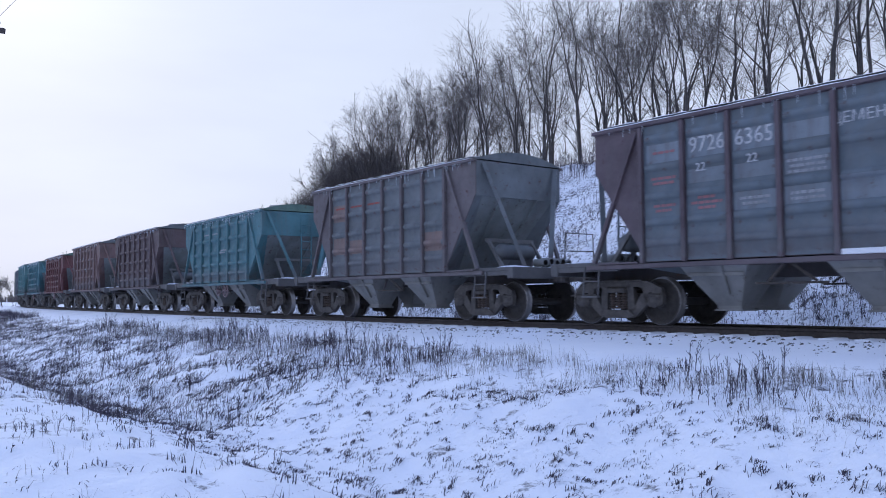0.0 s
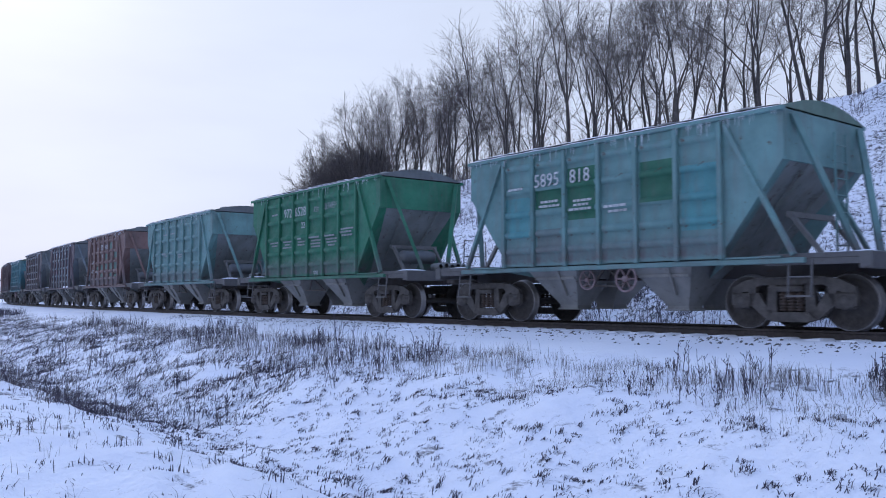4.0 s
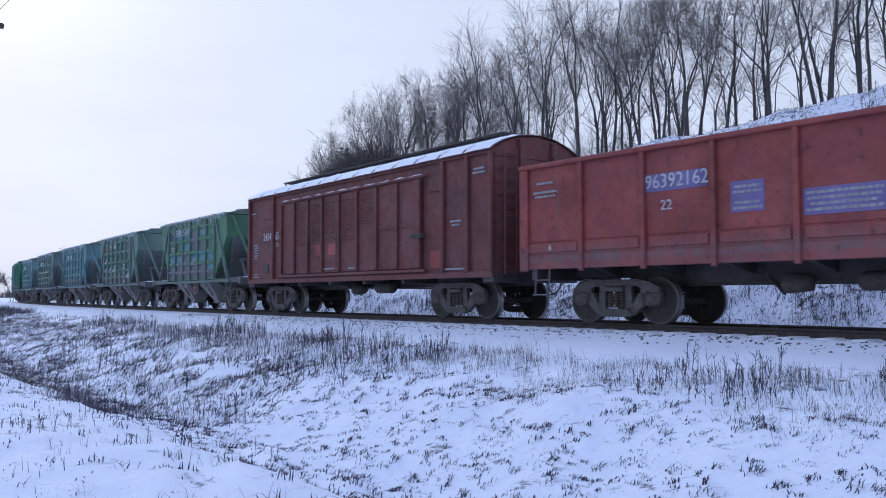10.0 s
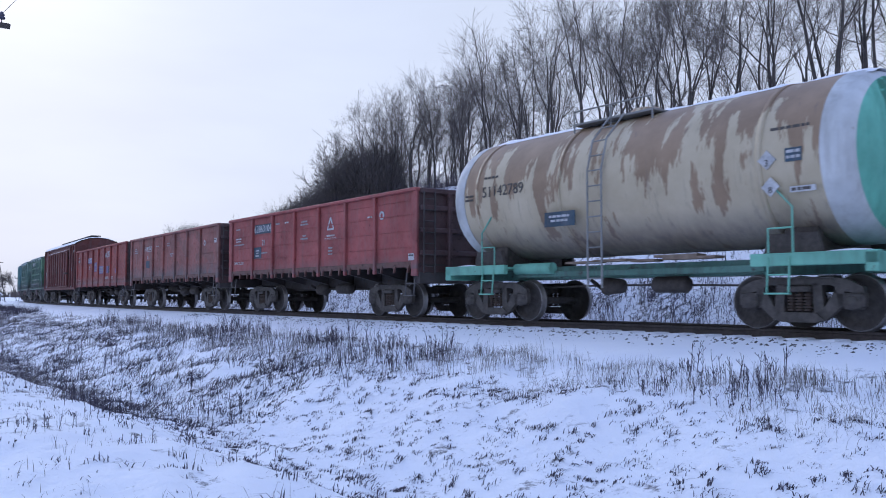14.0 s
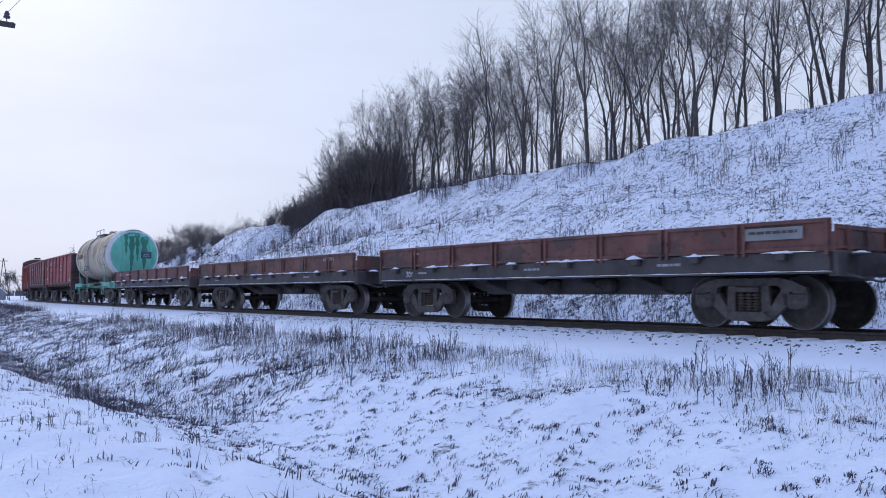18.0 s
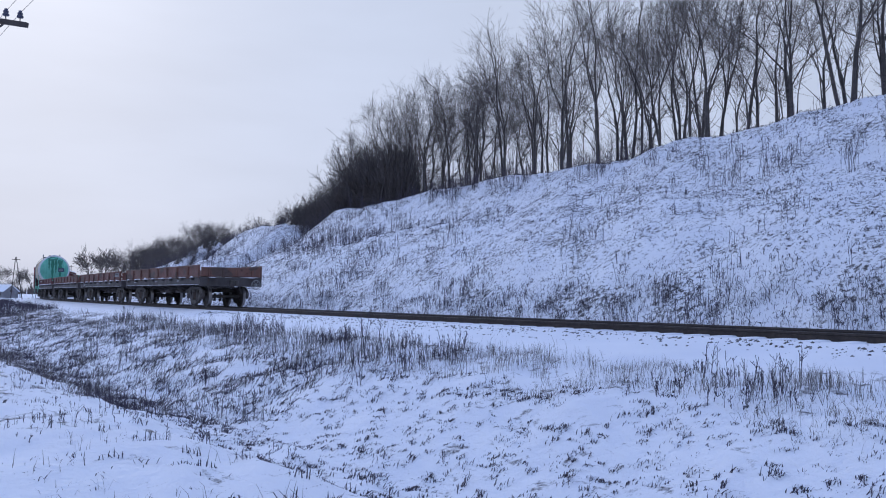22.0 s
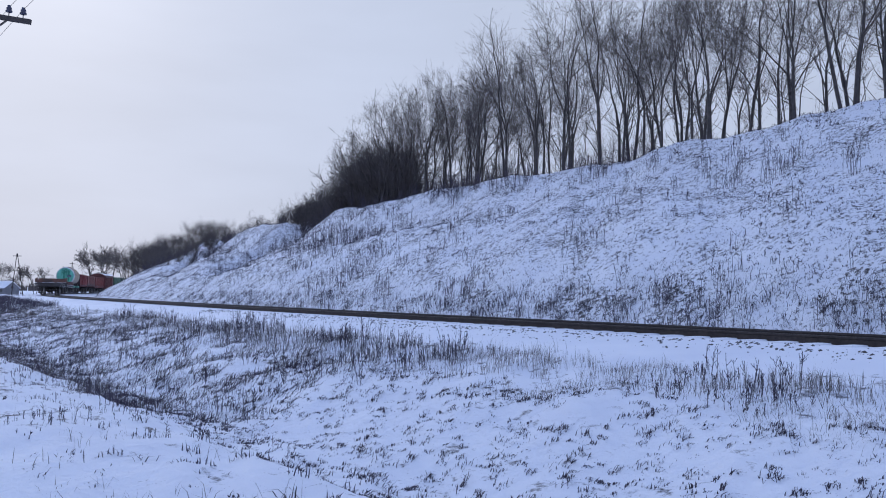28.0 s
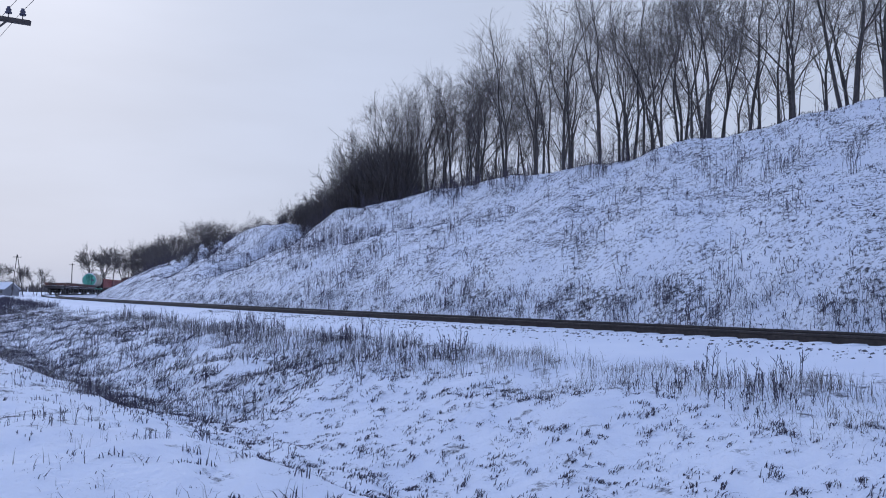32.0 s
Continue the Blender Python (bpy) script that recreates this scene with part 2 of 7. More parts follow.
def snow_material(name, stubble=0.0, scale=1.0):
    """Thin fresh snow; stubble: how much dead grass and soil shows through."""
    mt, nt, bsdf = nodes_of(name, 0.75)
    geo = nt.nodes.new("ShaderNodeNewGeometry")
    pos = geo.outputs["Position"]
    broad = noise_node(nt, 0.35 * scale, 4, 0.55, vector=pos)
    fine = noise_node(nt, 9.0 * scale, 6, 0.7, vector=pos)
    white = ramp_node(nt, broad.outputs["Fac"], [(0.3, (0.78, 0.80, 0.86)), (0.7, (0.88, 0.89, 0.92))]).outputs[0]
    if stubble > 0:
        mid = noise_node(nt, 2.6 * scale, 8, 0.74, (1, 1, 1), vector=pos)
        area = noise_node(nt, 0.22 * scale, 3, 0.5, vector=pos)
        add = nt.nodes.new("ShaderNodeMath")
        add.operation = "MULTIPLY_ADD"
        add.inputs[1].default_value = 0.35
        nt.links.new(area.outputs["Fac"], add.inputs[0])
        nt.links.new(mid.outputs["Fac"], add.inputs[2])
        f = ramp_node(nt, add.outputs[0], [(0.80 - 0.10 * stubble, (0, 0, 0)), (0.90 - 0.10 * stubble, (1, 1, 1))])
        straw = ramp_node(nt, fine.outputs["Fac"], [(0.35, (0.035, 0.032, 0.036)), (0.65, (0.10, 0.088, 0.092))])
        white = mix_node(nt, f.outputs[0], white, straw.outputs[0])
    nt.links.new(white, bsdf.inputs["Base Color"])
    bsdf.inputs["Subsurface Weight"].default_value = 0.0
    lumps = noise_node(nt, 4.2, 3, 0.5, vector=pos)
    both = nt.nodes.new("ShaderNodeMath")
    both.operation = "MULTIPLY_ADD"
    both.inputs[1].default_value = 2.2 if stubble > 0 else 0.8
    nt.links.new(lumps.outputs["Fac"], both.inputs[0])
    nt.links.new(fine.outputs["Fac"], both.inputs[2])
    bump(nt, bsdf, both.outputs[0], 0.7, 0.045)
    return mt


SNOW = snow_material("snow")
GROUND_SNOW = snow_material("snow_over_grass", 0.5)
HILL_SNOW = snow_material("snow_over_rough_hillside", 0.95, 2.4)
RAIL_STEEL = rough_metal("rail_steel", (0.035, 0.029, 0.027), (0.075, 0.06, 0.053), 14.0, 0.7, 0.3)
BALLAST = rough_metal("crushed_stone", (0.06, 0.056, 0.055), (0.15, 0.14, 0.135), 30.0, 0.9, 0.0, 0.6)
IRON = rough_metal("dark_dusty_iron", (0.05, 0.043, 0.040), (0.105, 0.09, 0.08), 8.0, 0.75, 0.15)
BOGIE_IRON = rough_metal("dusty_cast_iron", (0.056, 0.050, 0.046), (0.115, 0.103, 0.095), 7.0, 0.8, 0.1)
WHEEL_STEEL = rough_metal("grimy_wheel_steel", (0.035, 0.031, 0.029), (0.072, 0.063, 0.058), 10.0, 0.85, 0.0, 0.15)
TREAD = rough_metal("worn_wheel_tread", (0.22, 0.21, 0.21), (0.32, 0.30, 0.29), 10.0, 0.4, 0.8, 0.05)
ICE = nodes_of("icicle_ice", 0.25)[0]
ICE.node_tree.nodes["Principled BSDF"].inputs["Base Color"].default_value = (0.62, 0.68, 0.74, 1)
BARK = rough_metal("grey_brown_bark", (0.052, 0.046, 0.044), (0.118, 0.104, 0.097), 5.0, 0.9)
TWIG = rough_metal("dark_twigs", (0.095, 0.081, 0.077), (0.175, 0.152, 0.142), 3.0, 0.9)

# ---------------------------------------------------------------- the line of the track
# curvature (1/m, to the right of travel) at distances along the line from the point nearest the camera
BEND_AT = (-260, -50, -10, 20, 60, 90, 115, 140, 165, 190, 220, 260, 300, 340, 400, 560)
BEND = (0.0, 0.0, 0.0033, 0.00223, 0.00099, 0.0027, 0.0034, 0.0021, 0.00128, 0.00182, 0.00216, 0.0023, 0.00242, 0.0025, 0.0, 0.0)
NEAREST, START_TURN = 14.965, 0.67875
TRACK_S = np.arange(-260.0, 560.5, 0.5)


def lay_track():
    k = np.interp(TRACK_S, BEND_AT, BEND)
    turn = np.cumsum(k) * 0.5
    zero = int(np.argmin(abs(TRACK_S)))
    turn = START_TURN - (turn - turn[zero])
    x, y = np.cumsum(-np.sin(turn)) * 0.5, np.cumsum(np.cos(turn)) * 0.5
    x += NEAREST * math.cos(START_TURN) - x[zero]
    y += NEAREST * math.sin(START_TURN) - y[zero]
    return x, y, turn


TRACK_X, TRACK_Y, TRACK_TURN = lay_track()


def on_track(s, n=0.0):
    """Place at s metres along the line and n metres to the hill's side of it."""
    a = np.interp(s, TRACK_S, TRACK_TURN)
    return np.interp(s, TRACK_S, TRACK_X) + n * np.cos(a), np.interp(s, TRACK_S, TRACK_Y) + n * np.sin(a), a


def track_coords(x, y):
    """s and n of places in the world."""
    x, y = np.atleast_1d(np.asarray(x, float)), np.atleast_1d(np.asarray(y, float))
    s, n = np.empty(len(x)), np.empty(len(x))
    tx, ty, tt = TRACK_X[::4], TRACK_Y[::4], TRACK_TURN[::4]
    for i in range(0, len(x), 20000):
        q = slice(i, i + 20000)
        dx, dy = x[q, None] - tx, y[q, None] - ty
        k = np.argmin(dx * dx + dy * dy, axis=1)
        r = np.arange(len(k))
        ex, ey = dx[r, k], dy[r, k]
        a = tt[k]
        s[q] = TRACK_S[::4][k] + (-np.sin(a) * ex + np.cos(a) * ey)
        n[q] = np.cos(a) * ex + np.sin(a) * ey
    return s, n


def smooth(e0, e1, v):
    t = np.clip((v - e0) / (e1 - e0), 0, 1)
    return t * t * (3 - 2 * t)


def wave_noise(x, y, size, seed):
    """Cheap smooth noise, about -1 to 1, with features of that size."""
    rng = np.random.RandomState(seed)
    out = np.zeros_like(x)
    for k in range(7):
        a = rng.uniform(0, 2 * math.pi)
        w = 2 * math.pi / (size * rng.uniform(0.6, 1.9))
        out += np.sin((x * math.cos(a) + y * math.sin(a)) * w + rng.uniform(0, 6.28))
    return out / 3.2


CREST_AT = (-60, 0, 12, 20, 28, 40, 58, 70, 80, 86, 92, 114, 126, 136, 146, 165, 190, 220, 250)
CREST = (9.6, 9.4, 9.1, 8.55, 8.05, 7.9, 7.9, 7.6, 7.7, 7.9, 7.7, 7.5, 6.6, 5.4, 5.9, 5.6, 4.4, 2.2, 0.6)
BANK_N = (-400, -30, -16, -12.3, -11.3, -10.2, -9.2, -8.0, -6.5, -5.0, -4.0, -3.0, -2.2, -1.6, 1.6, 2.6, 3.4, 4.2)
BANK_Z = (-1.6, -1.2, -0.95, -0.90, -1.0, -1.42, -1.55, -1.20, -0.78, -0.50, -0.40, -0.33, -0.27, -0.15, -0.15, -0.40, -0.55, -0.45)


def gully(s, n, at, slant, wide, deep):
    """A washed-out furrow that runs up the slope."""
    c = at + slant * (n - 8)
    return deep * smooth(6.5, 13, n) * np.exp(-((s - c) / wide) ** 2)


def ground_height(x, y):
    x, y = np.atleast_1d(np.asarray(x, float)), np.atleast_1d(np.asarray(y, float))
    s, n = track_coords(x, y)
    near = np.interp(n, BANK_N, BANK_Z)
    ditch = smooth(60, 20, s) * smooth(-40, -10, s)
    near = np.where(n < -6, near * (0.35 + 0.65 * ditch) + (1 - ditch) * -0.55, near)
    # the hillside: a cut slope with a rounded brow, gullies and a flat wooded top
    top = np.interp(s, CREST_AT, CREST)
    toe = 4.2 + 5.5 * smooth(100, 142, s)
    rise = np.clip((n - toe) / (19.0 - toe), 0, 1)
    shape = rise + 0.10 * np.sin(rise * math.pi * 2) * 0.5
    over = np.clip(n - 19, 0, 200)
    hill = -0.45 + (top + 0.45) * shape + over * 0.02 * np.clip(top / 8, 0, 1)
    lumps = wave_noise(x, y, 9.0, 3) * 0.22 + wave_noise(x, y, 3.2, 4) * 0.08
    hill = hill + lumps * smooth(5, 9, n) - gully(s, n, 66.5, 0.5, 3.6, 2.7) - gully(s, n, 80.5, 2.0, 4.2, 2.0) * smooth(40, 24, n)
    z = np.where(n > 4.2, hill, near)
    z = z + wave_noise(x, y, 2.1, 5) * 0.05 * smooth(3.0, 6.0, abs(n)) + (wave_noise(x, y, 0.8, 6) * 0.022 + wave_noise(x, y, 0.42, 9) * 0.026) * smooth(2.8, 5.0, abs(n))
    # far off the land is level
    far = smooth(260, 420, np.hypot(x, y))
    return z * (1 - far) + far * (-0.6 + 4.0 * smooth(500, 1500, np.hypot(x, y)) * (0.5 + 0.5 * wave_noise(x, y, 900, 8)))


def axis_steps(lo, hi, fine, grow, reach):
    v = list(np.arange(lo, hi, fine))
    st = fine
    a = v[-1]
    while a < reach:
        st *= grow
        a += st
        v.append(a)
    st, a = fine, v[0]
    while a > -reach:
        st *= grow
        a -= st
        v.insert(0, a)
    return np.array(v)


def grid_mesh(name, us, vs, fn, material):
    u, v = np.meshgrid(us, vs, indexing="ij")
    x, y, z = fn(u.ravel(), v.ravel())
    nu, nv = len(us), len(vs)
    i, j = np.meshgrid(np.arange(nu - 1), np.arange(nv - 1), indexing="ij")
    a = (i * nv + j).ravel()
    return raw_mesh(name, np.stack([x, y, z], 1), np.stack([a, a + nv, a + nv + 1, a + 1], 1), material, True)


def make_ground():
    c, s = math.cos(0.56), math.sin(0.56)

    def place(u, v):   # u along the line, v across it
        x, y = -s * u + c * v, c * u + s * v
        return x, y, ground_height(x, y)

    us = axis_steps(-5, 24, 0.17, 1.035, 3500)
    vs = axis_steps(2.5, 15, 0.15, 1.03, 3500)
    me = grid_mesh("ground", us, vs, place, GROUND_SNOW)
    me.materials.append(HILL_SNOW)
    me.materials.append(SNOW)
    co = np.empty(len(me.polygons) * 3, dtype=np.float32)
    me.polygons.foreach_get("center", co)
    co = co.reshape(-1, 3)
    along, off = track_coords(co[:, 0], co[:, 1])
    which = np.where((off > 4.0) & (off < 60), 1, np.where((abs(off) < 3.6), 2, 0)).astype(np.int32)
    me.polygons.foreach_set("material_index", which)
    return tagged(new("ground", me),
                  "snow-covered grassy ground with ditch and cut hillside", "ground", kind="structure")


ground = make_ground()


# ---------------------------------------------------------------- rails and sleepers
def make_track():
    prof_foot = [(-0.075, -0.18), (0.075, -0.18), (0.075, -0.168), (0.012, -0.15), (0.010, -0.05), (0.037, -0.035), (0.037, -0.004), (0.028, 0.0),
                 (-0.028, 0.0), (-0.037, -0.004), (-0.037, -0.035), (-0.010, -0.05), (-0.012, -0.15), (-0.075, -0.168)]
    line = thing("railway_track", "single snow-covered railway track with rusty steel rails", "railway track", kind="structure")
    ss = np.concatenate([np.arange(-230, -30, 6.0), np.arange(-30, 170, 1.5), np.arange(170, 540, 5.0)])
    for n0 in (-0.797, 0.797):
        m = Mesh()
        rows = []
        for s in ss:
            row = []
            for dn, z in prof_foot + prof_foot[:1]:
                x, y, _ = on_track(s, n0 + dn)
                row.append((x, y, z))
            rows.append(row)
        m.sheet(rows)
        m.smooth = [False] * len(m.f)
        part("rail", m, RAIL_STEEL, line)
    pitch = 0.6
    sleeper = Mesh().box(-0.14, 0.14, -1.36, 1.36, -0.33, -0.125, 0.03).data("sleeper", SNOW)
    for i in range(-20, 280):
        s = i * pitch
        x, y, a = on_track(s)
        part("sleeper", sleeper, None, line, at=pose(x, y, 0, 0, 0, math.degrees(a) + 90 + random.uniform(-0.6, 0.6)))
    return line


track = make_track()

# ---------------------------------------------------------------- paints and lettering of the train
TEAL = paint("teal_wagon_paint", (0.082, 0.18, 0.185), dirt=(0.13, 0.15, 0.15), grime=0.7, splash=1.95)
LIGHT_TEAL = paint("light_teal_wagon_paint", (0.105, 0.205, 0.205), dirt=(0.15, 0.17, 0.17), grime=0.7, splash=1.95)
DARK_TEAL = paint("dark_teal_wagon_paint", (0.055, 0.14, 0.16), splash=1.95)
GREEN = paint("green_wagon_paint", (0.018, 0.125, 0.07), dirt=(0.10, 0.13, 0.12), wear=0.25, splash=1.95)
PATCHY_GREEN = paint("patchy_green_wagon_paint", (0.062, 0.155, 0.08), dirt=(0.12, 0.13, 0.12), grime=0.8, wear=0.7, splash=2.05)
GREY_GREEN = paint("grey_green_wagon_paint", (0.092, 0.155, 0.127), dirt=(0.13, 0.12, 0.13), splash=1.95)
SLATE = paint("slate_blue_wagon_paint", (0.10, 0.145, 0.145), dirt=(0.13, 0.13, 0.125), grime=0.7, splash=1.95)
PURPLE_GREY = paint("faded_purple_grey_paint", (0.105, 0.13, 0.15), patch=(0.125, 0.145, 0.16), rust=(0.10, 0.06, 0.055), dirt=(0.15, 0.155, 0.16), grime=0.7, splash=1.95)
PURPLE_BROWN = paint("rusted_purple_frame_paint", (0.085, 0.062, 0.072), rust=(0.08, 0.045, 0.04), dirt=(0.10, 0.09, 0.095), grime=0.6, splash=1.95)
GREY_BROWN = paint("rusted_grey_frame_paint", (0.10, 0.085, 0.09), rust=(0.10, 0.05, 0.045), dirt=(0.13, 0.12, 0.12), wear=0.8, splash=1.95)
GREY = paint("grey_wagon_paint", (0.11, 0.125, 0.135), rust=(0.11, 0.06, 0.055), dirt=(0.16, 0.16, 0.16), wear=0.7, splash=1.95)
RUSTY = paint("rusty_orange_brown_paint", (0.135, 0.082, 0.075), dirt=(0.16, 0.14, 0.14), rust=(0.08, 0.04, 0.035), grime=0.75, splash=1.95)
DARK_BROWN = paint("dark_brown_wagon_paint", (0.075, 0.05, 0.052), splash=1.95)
MAROON = paint("maroon_wagon_paint", (0.11, 0.04, 0.04), wear=0.6, grime=0.8, dirt=(0.11, 0.085, 0.085))
BOX_RED = paint("boxcar_red_oxide_paint", (0.115, 0.034, 0.031), rust=(0.065, 0.028, 0.026), dirt=(0.085, 0.052, 0.05), wear=0.6, grime=0.8, patch=(0.15, 0.042, 0.036))
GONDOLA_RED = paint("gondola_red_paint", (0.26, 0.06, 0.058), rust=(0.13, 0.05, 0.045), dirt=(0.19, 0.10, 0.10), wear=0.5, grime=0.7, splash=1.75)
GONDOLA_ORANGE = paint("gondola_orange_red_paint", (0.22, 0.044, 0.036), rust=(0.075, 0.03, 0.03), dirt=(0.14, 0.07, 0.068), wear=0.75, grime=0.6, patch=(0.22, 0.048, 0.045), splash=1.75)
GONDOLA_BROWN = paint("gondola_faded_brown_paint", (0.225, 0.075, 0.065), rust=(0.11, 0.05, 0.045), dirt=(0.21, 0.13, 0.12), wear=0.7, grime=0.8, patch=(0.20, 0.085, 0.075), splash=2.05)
FLAT_BROWN = paint("flat_wagon_brown_paint", (0.12, 0.046, 0.036), rust=(0.05, 0.027, 0.025), dirt=(0.075, 0.055, 0.05), wear=1.0, grime=0.9, patch=(0.085, 0.05, 0.042))
FLAT_DARK = paint("flat_wagon_dark_brown_paint", (0.125, 0.055, 0.038), rust=(0.05, 0.032, 0.03), dirt=(0.085, 0.07, 0.068), wear=0.9, grime=0.9, patch=(0.085, 0.055, 0.045))
SILL_DARK = paint("dark_sill_paint", (0.042, 0.036, 0.036), dirt=(0.085, 0.075, 0.073), wear=0.7)
DUSTY_STEEL = paint("cement_dusted_steel", (0.18, 0.185, 0.185), rust=(0.12, 0.10, 0.09), dirt=(0.27, 0.27, 0.265), wear=0.3, grime=0.8)
# open wagons' ends: a darker maroon-brown than their sides, with streaks
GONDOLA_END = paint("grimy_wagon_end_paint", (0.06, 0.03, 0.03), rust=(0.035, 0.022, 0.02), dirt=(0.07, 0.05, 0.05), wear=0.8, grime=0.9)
HATCH_BROWN = paint("rusty_hatch_paint", (0.11, 0.05, 0.042), rust=(0.05, 0.03, 0.026), dirt=(0.09, 0.07, 0.065), wear=1.0, grime=0.9)
MINT = paint("mint_green_paint", (0.15, 0.38, 0.29), rust=(0.10, 0.09, 0.08), dirt=(0.10, 0.15, 0.13), wear=0.3)
DIRTY_MINT = paint("dirty_mint_paint", (0.075, 0.17, 0.14), rust=(0.06, 0.06, 0.055), dirt=(0.07, 0.08, 0.075), wear=1.0, grime=1.0)
BRIGHT_GREEN = paint("bright_green_patch_paint", (0.055, 0.235, 0.05), dirt=(0.10, 0.16, 0.11), wear=0.6, grime=0.8)
DUST_PATCH = paint("dust_greyed_patch_paint", (0.17, 0.12, 0.105), dirt=(0.19, 0.16, 0.155), wear=0.6, grime=1.0)
PLATFORM = paint("trodden_platform_steel", (0.085, 0.083, 0.085), rust=(0.06, 0.045, 0.04), dirt=(0.13, 0.125, 0.125), wear=0.7)
# one streaked grey for the sloping ends of all hoppers
SLOPE_GRIME = paint("grimy_slope_sheet_paint", (0.15, 0.165, 0.165), rust=(0.09, 0.07, 0.06), dirt=(0.18, 0.17, 0.165), wear=0.8, grime=0.9)
HOPPER_STEEL = paint("grimy_discharge_steel", (0.155, 0.155, 0.15), rust=(0.10, 0.08, 0.07), dirt=(0.24, 0.235, 0.225), wear=0.6, grime=0.9)
END_STEEL = paint("dusty_end_frame_steel", (0.115, 0.115, 0.115), rust=(0.085, 0.06, 0.05), dirt=(0.19, 0.185, 0.18), wear=0.6, grime=0.9)
BLUE_PATCH = paint("pale_blue_patch_paint", (0.155, 0.18, 0.205), dirt=(0.14, 0.13, 0.14), wear=0.8, grime=0.9)
TEAL_PATCH = paint("teal_patch_paint", (0.07, 0.215, 0.23), dirt=(0.13, 0.15, 0.15), wear=0.6, grime=0.8)
DEEP_GREEN_PATCH = paint("deep_green_patch_paint", (0.018, 0.105, 0.062), dirt=(0.09, 0.115, 0.10), wear=0.5, grime=0.6)
FADED_GREEN_PATCH = paint("faded_green_patch_paint", (0.075, 0.145, 0.125), dirt=(0.15, 0.145, 0.14), wear=0.7, grime=0.9)
PURPLE_PATCH = paint("purple_grey_patch_paint", (0.115, 0.118, 0.132), dirt=(0.14, 0.135, 0.14), wear=0.6, grime=0.9)
NAVY_PATCH = paint("navy_patch_paint", (0.05, 0.055, 0.095), dirt=(0.10, 0.10, 0.11), wear=0.4)
RED_PATCH = paint("orange_red_patch_paint", (0.26, 0.055, 0.045), wear=0.3)
VIOLET_PATCH = paint("violet_blue_patch_paint", (0.13, 0.10, 0.24), wear=0.3)
BLACK_PATCH = paint("blue_black_patch_paint", (0.02, 0.025, 0.045), wear=0.2)
PANEL_BLUE = paint("dull_blue_plate_paint", (0.03, 0.06, 0.09), wear=0.2)
ASH_WHITE = rough_metal("worn_white_lettering", (0.42, 0.43, 0.45), (0.62, 0.63, 0.65), 18.0, 0.8, 0, 0.05)
DIM_WHITE = rough_metal("faded_white_lettering", (0.24, 0.25, 0.27), (0.40, 0.41, 0.43), 18.0, 0.8, 0, 0.05)
DARK_LETTER = rough_metal("dark_lettering", (0.07, 0.065, 0.06), (0.13, 0.12, 0.11), 14.0, 0.8, 0, 0.05)
RED_CHALK = paint("dull_red_lettering", (0.25, 0.11, 0.12), wear=0.3)
HANDWHEEL_RED = paint("dusty_handwheel_paint", (0.17, 0.12, 0.125))


def make_tank_paint():
    """Beige paint that has peeled in long runs down the barrel, brown beneath."""
    mt, nt, bsdf = nodes_of("peeling_beige_tank_paint", 0.55)
    base = noise_node(nt, 1.3, 5, 0.6)
    beige = ramp_node(nt, base.outputs["Fac"], [(0.3, (0.44, 0.37, 0.25)), (0.7, (0.55, 0.475, 0.34))]).outputs[0]
    runs = noise_node(nt, 0.85, 6, 0.62, (2.1, 0.7, 0.42))
    geo = nt.nodes.new("ShaderNodeTexCoord")
    sep = nt.nodes.new("ShaderNodeSeparateXYZ")
    nt.links.new(geo.outputs["Object"], sep.inputs[0])
    up = nt.nodes.new("ShaderNodeMapRange")
    up.inputs[1].default_value, up.inputs[2].default_value, up.inputs[3].default_value, up.inputs[4].default_value = 1.7, 4.3, -0.09, 0.11
    nt.links.new(sep.outputs["Z"], up.inputs[0])
    add = nt.nodes.new("ShaderNodeMath")
    add.operation = "ADD"
    nt.links.new(runs.outputs["Fac"], add.inputs[0])
    nt.links.new(up.outputs[0], add.inputs[1])
    peel = ramp_node(nt, add.outputs[0], [(0.512, (0, 0, 0)), (0.532, (1, 1, 1))])
    under = ramp_node(nt, base.outputs["Fac"], [(0.35, (0.23, 0.16, 0.10)), (0.65, (0.32, 0.225, 0.145))])
    col = mix_node(nt, peel.outputs[0], beige, under.outputs[0])
    fine = noise_node(nt, 3.0, 6, 0.7, (2.2, 1, 0.2))
    ff = ramp_node(nt, fine.outputs["Fac"], [(0.58, (0, 0, 0)), (0.75, (0.6, 0.6, 0.6))])
    col = mix_node(nt, ff.outputs[0], col, (0.13, 0.11, 0.10))
    belly = nt.nodes.new("ShaderNodeMapRange")
    belly.inputs[1].default_value, belly.inputs[2].default_value, belly.inputs[4].default_value = 2.25, 1.75, 0.8
    nt.links.new(sep.outputs["Z"], belly.inputs[0])
    grime = nt.nodes.new("ShaderNodeMath")
    grime.operation = "MULTIPLY"
    nt.links.new(belly.outputs[0], grime.inputs[0])
    nt.links.new(ramp_node(nt, fine.outputs["Fac"], [(0.3, (0.5, 0.5, 0.5)), (0.6, (1, 1, 1))]).outputs[0], grime.inputs[1])
    col = mix_node(nt, grime.outputs[0], col, (0.17, 0.15, 0.15))
    nt.links.new(col, bsdf.inputs["Base Color"])
    bump(nt, bsdf, peel.outputs[0], 0.2, 0.004)
    return mt


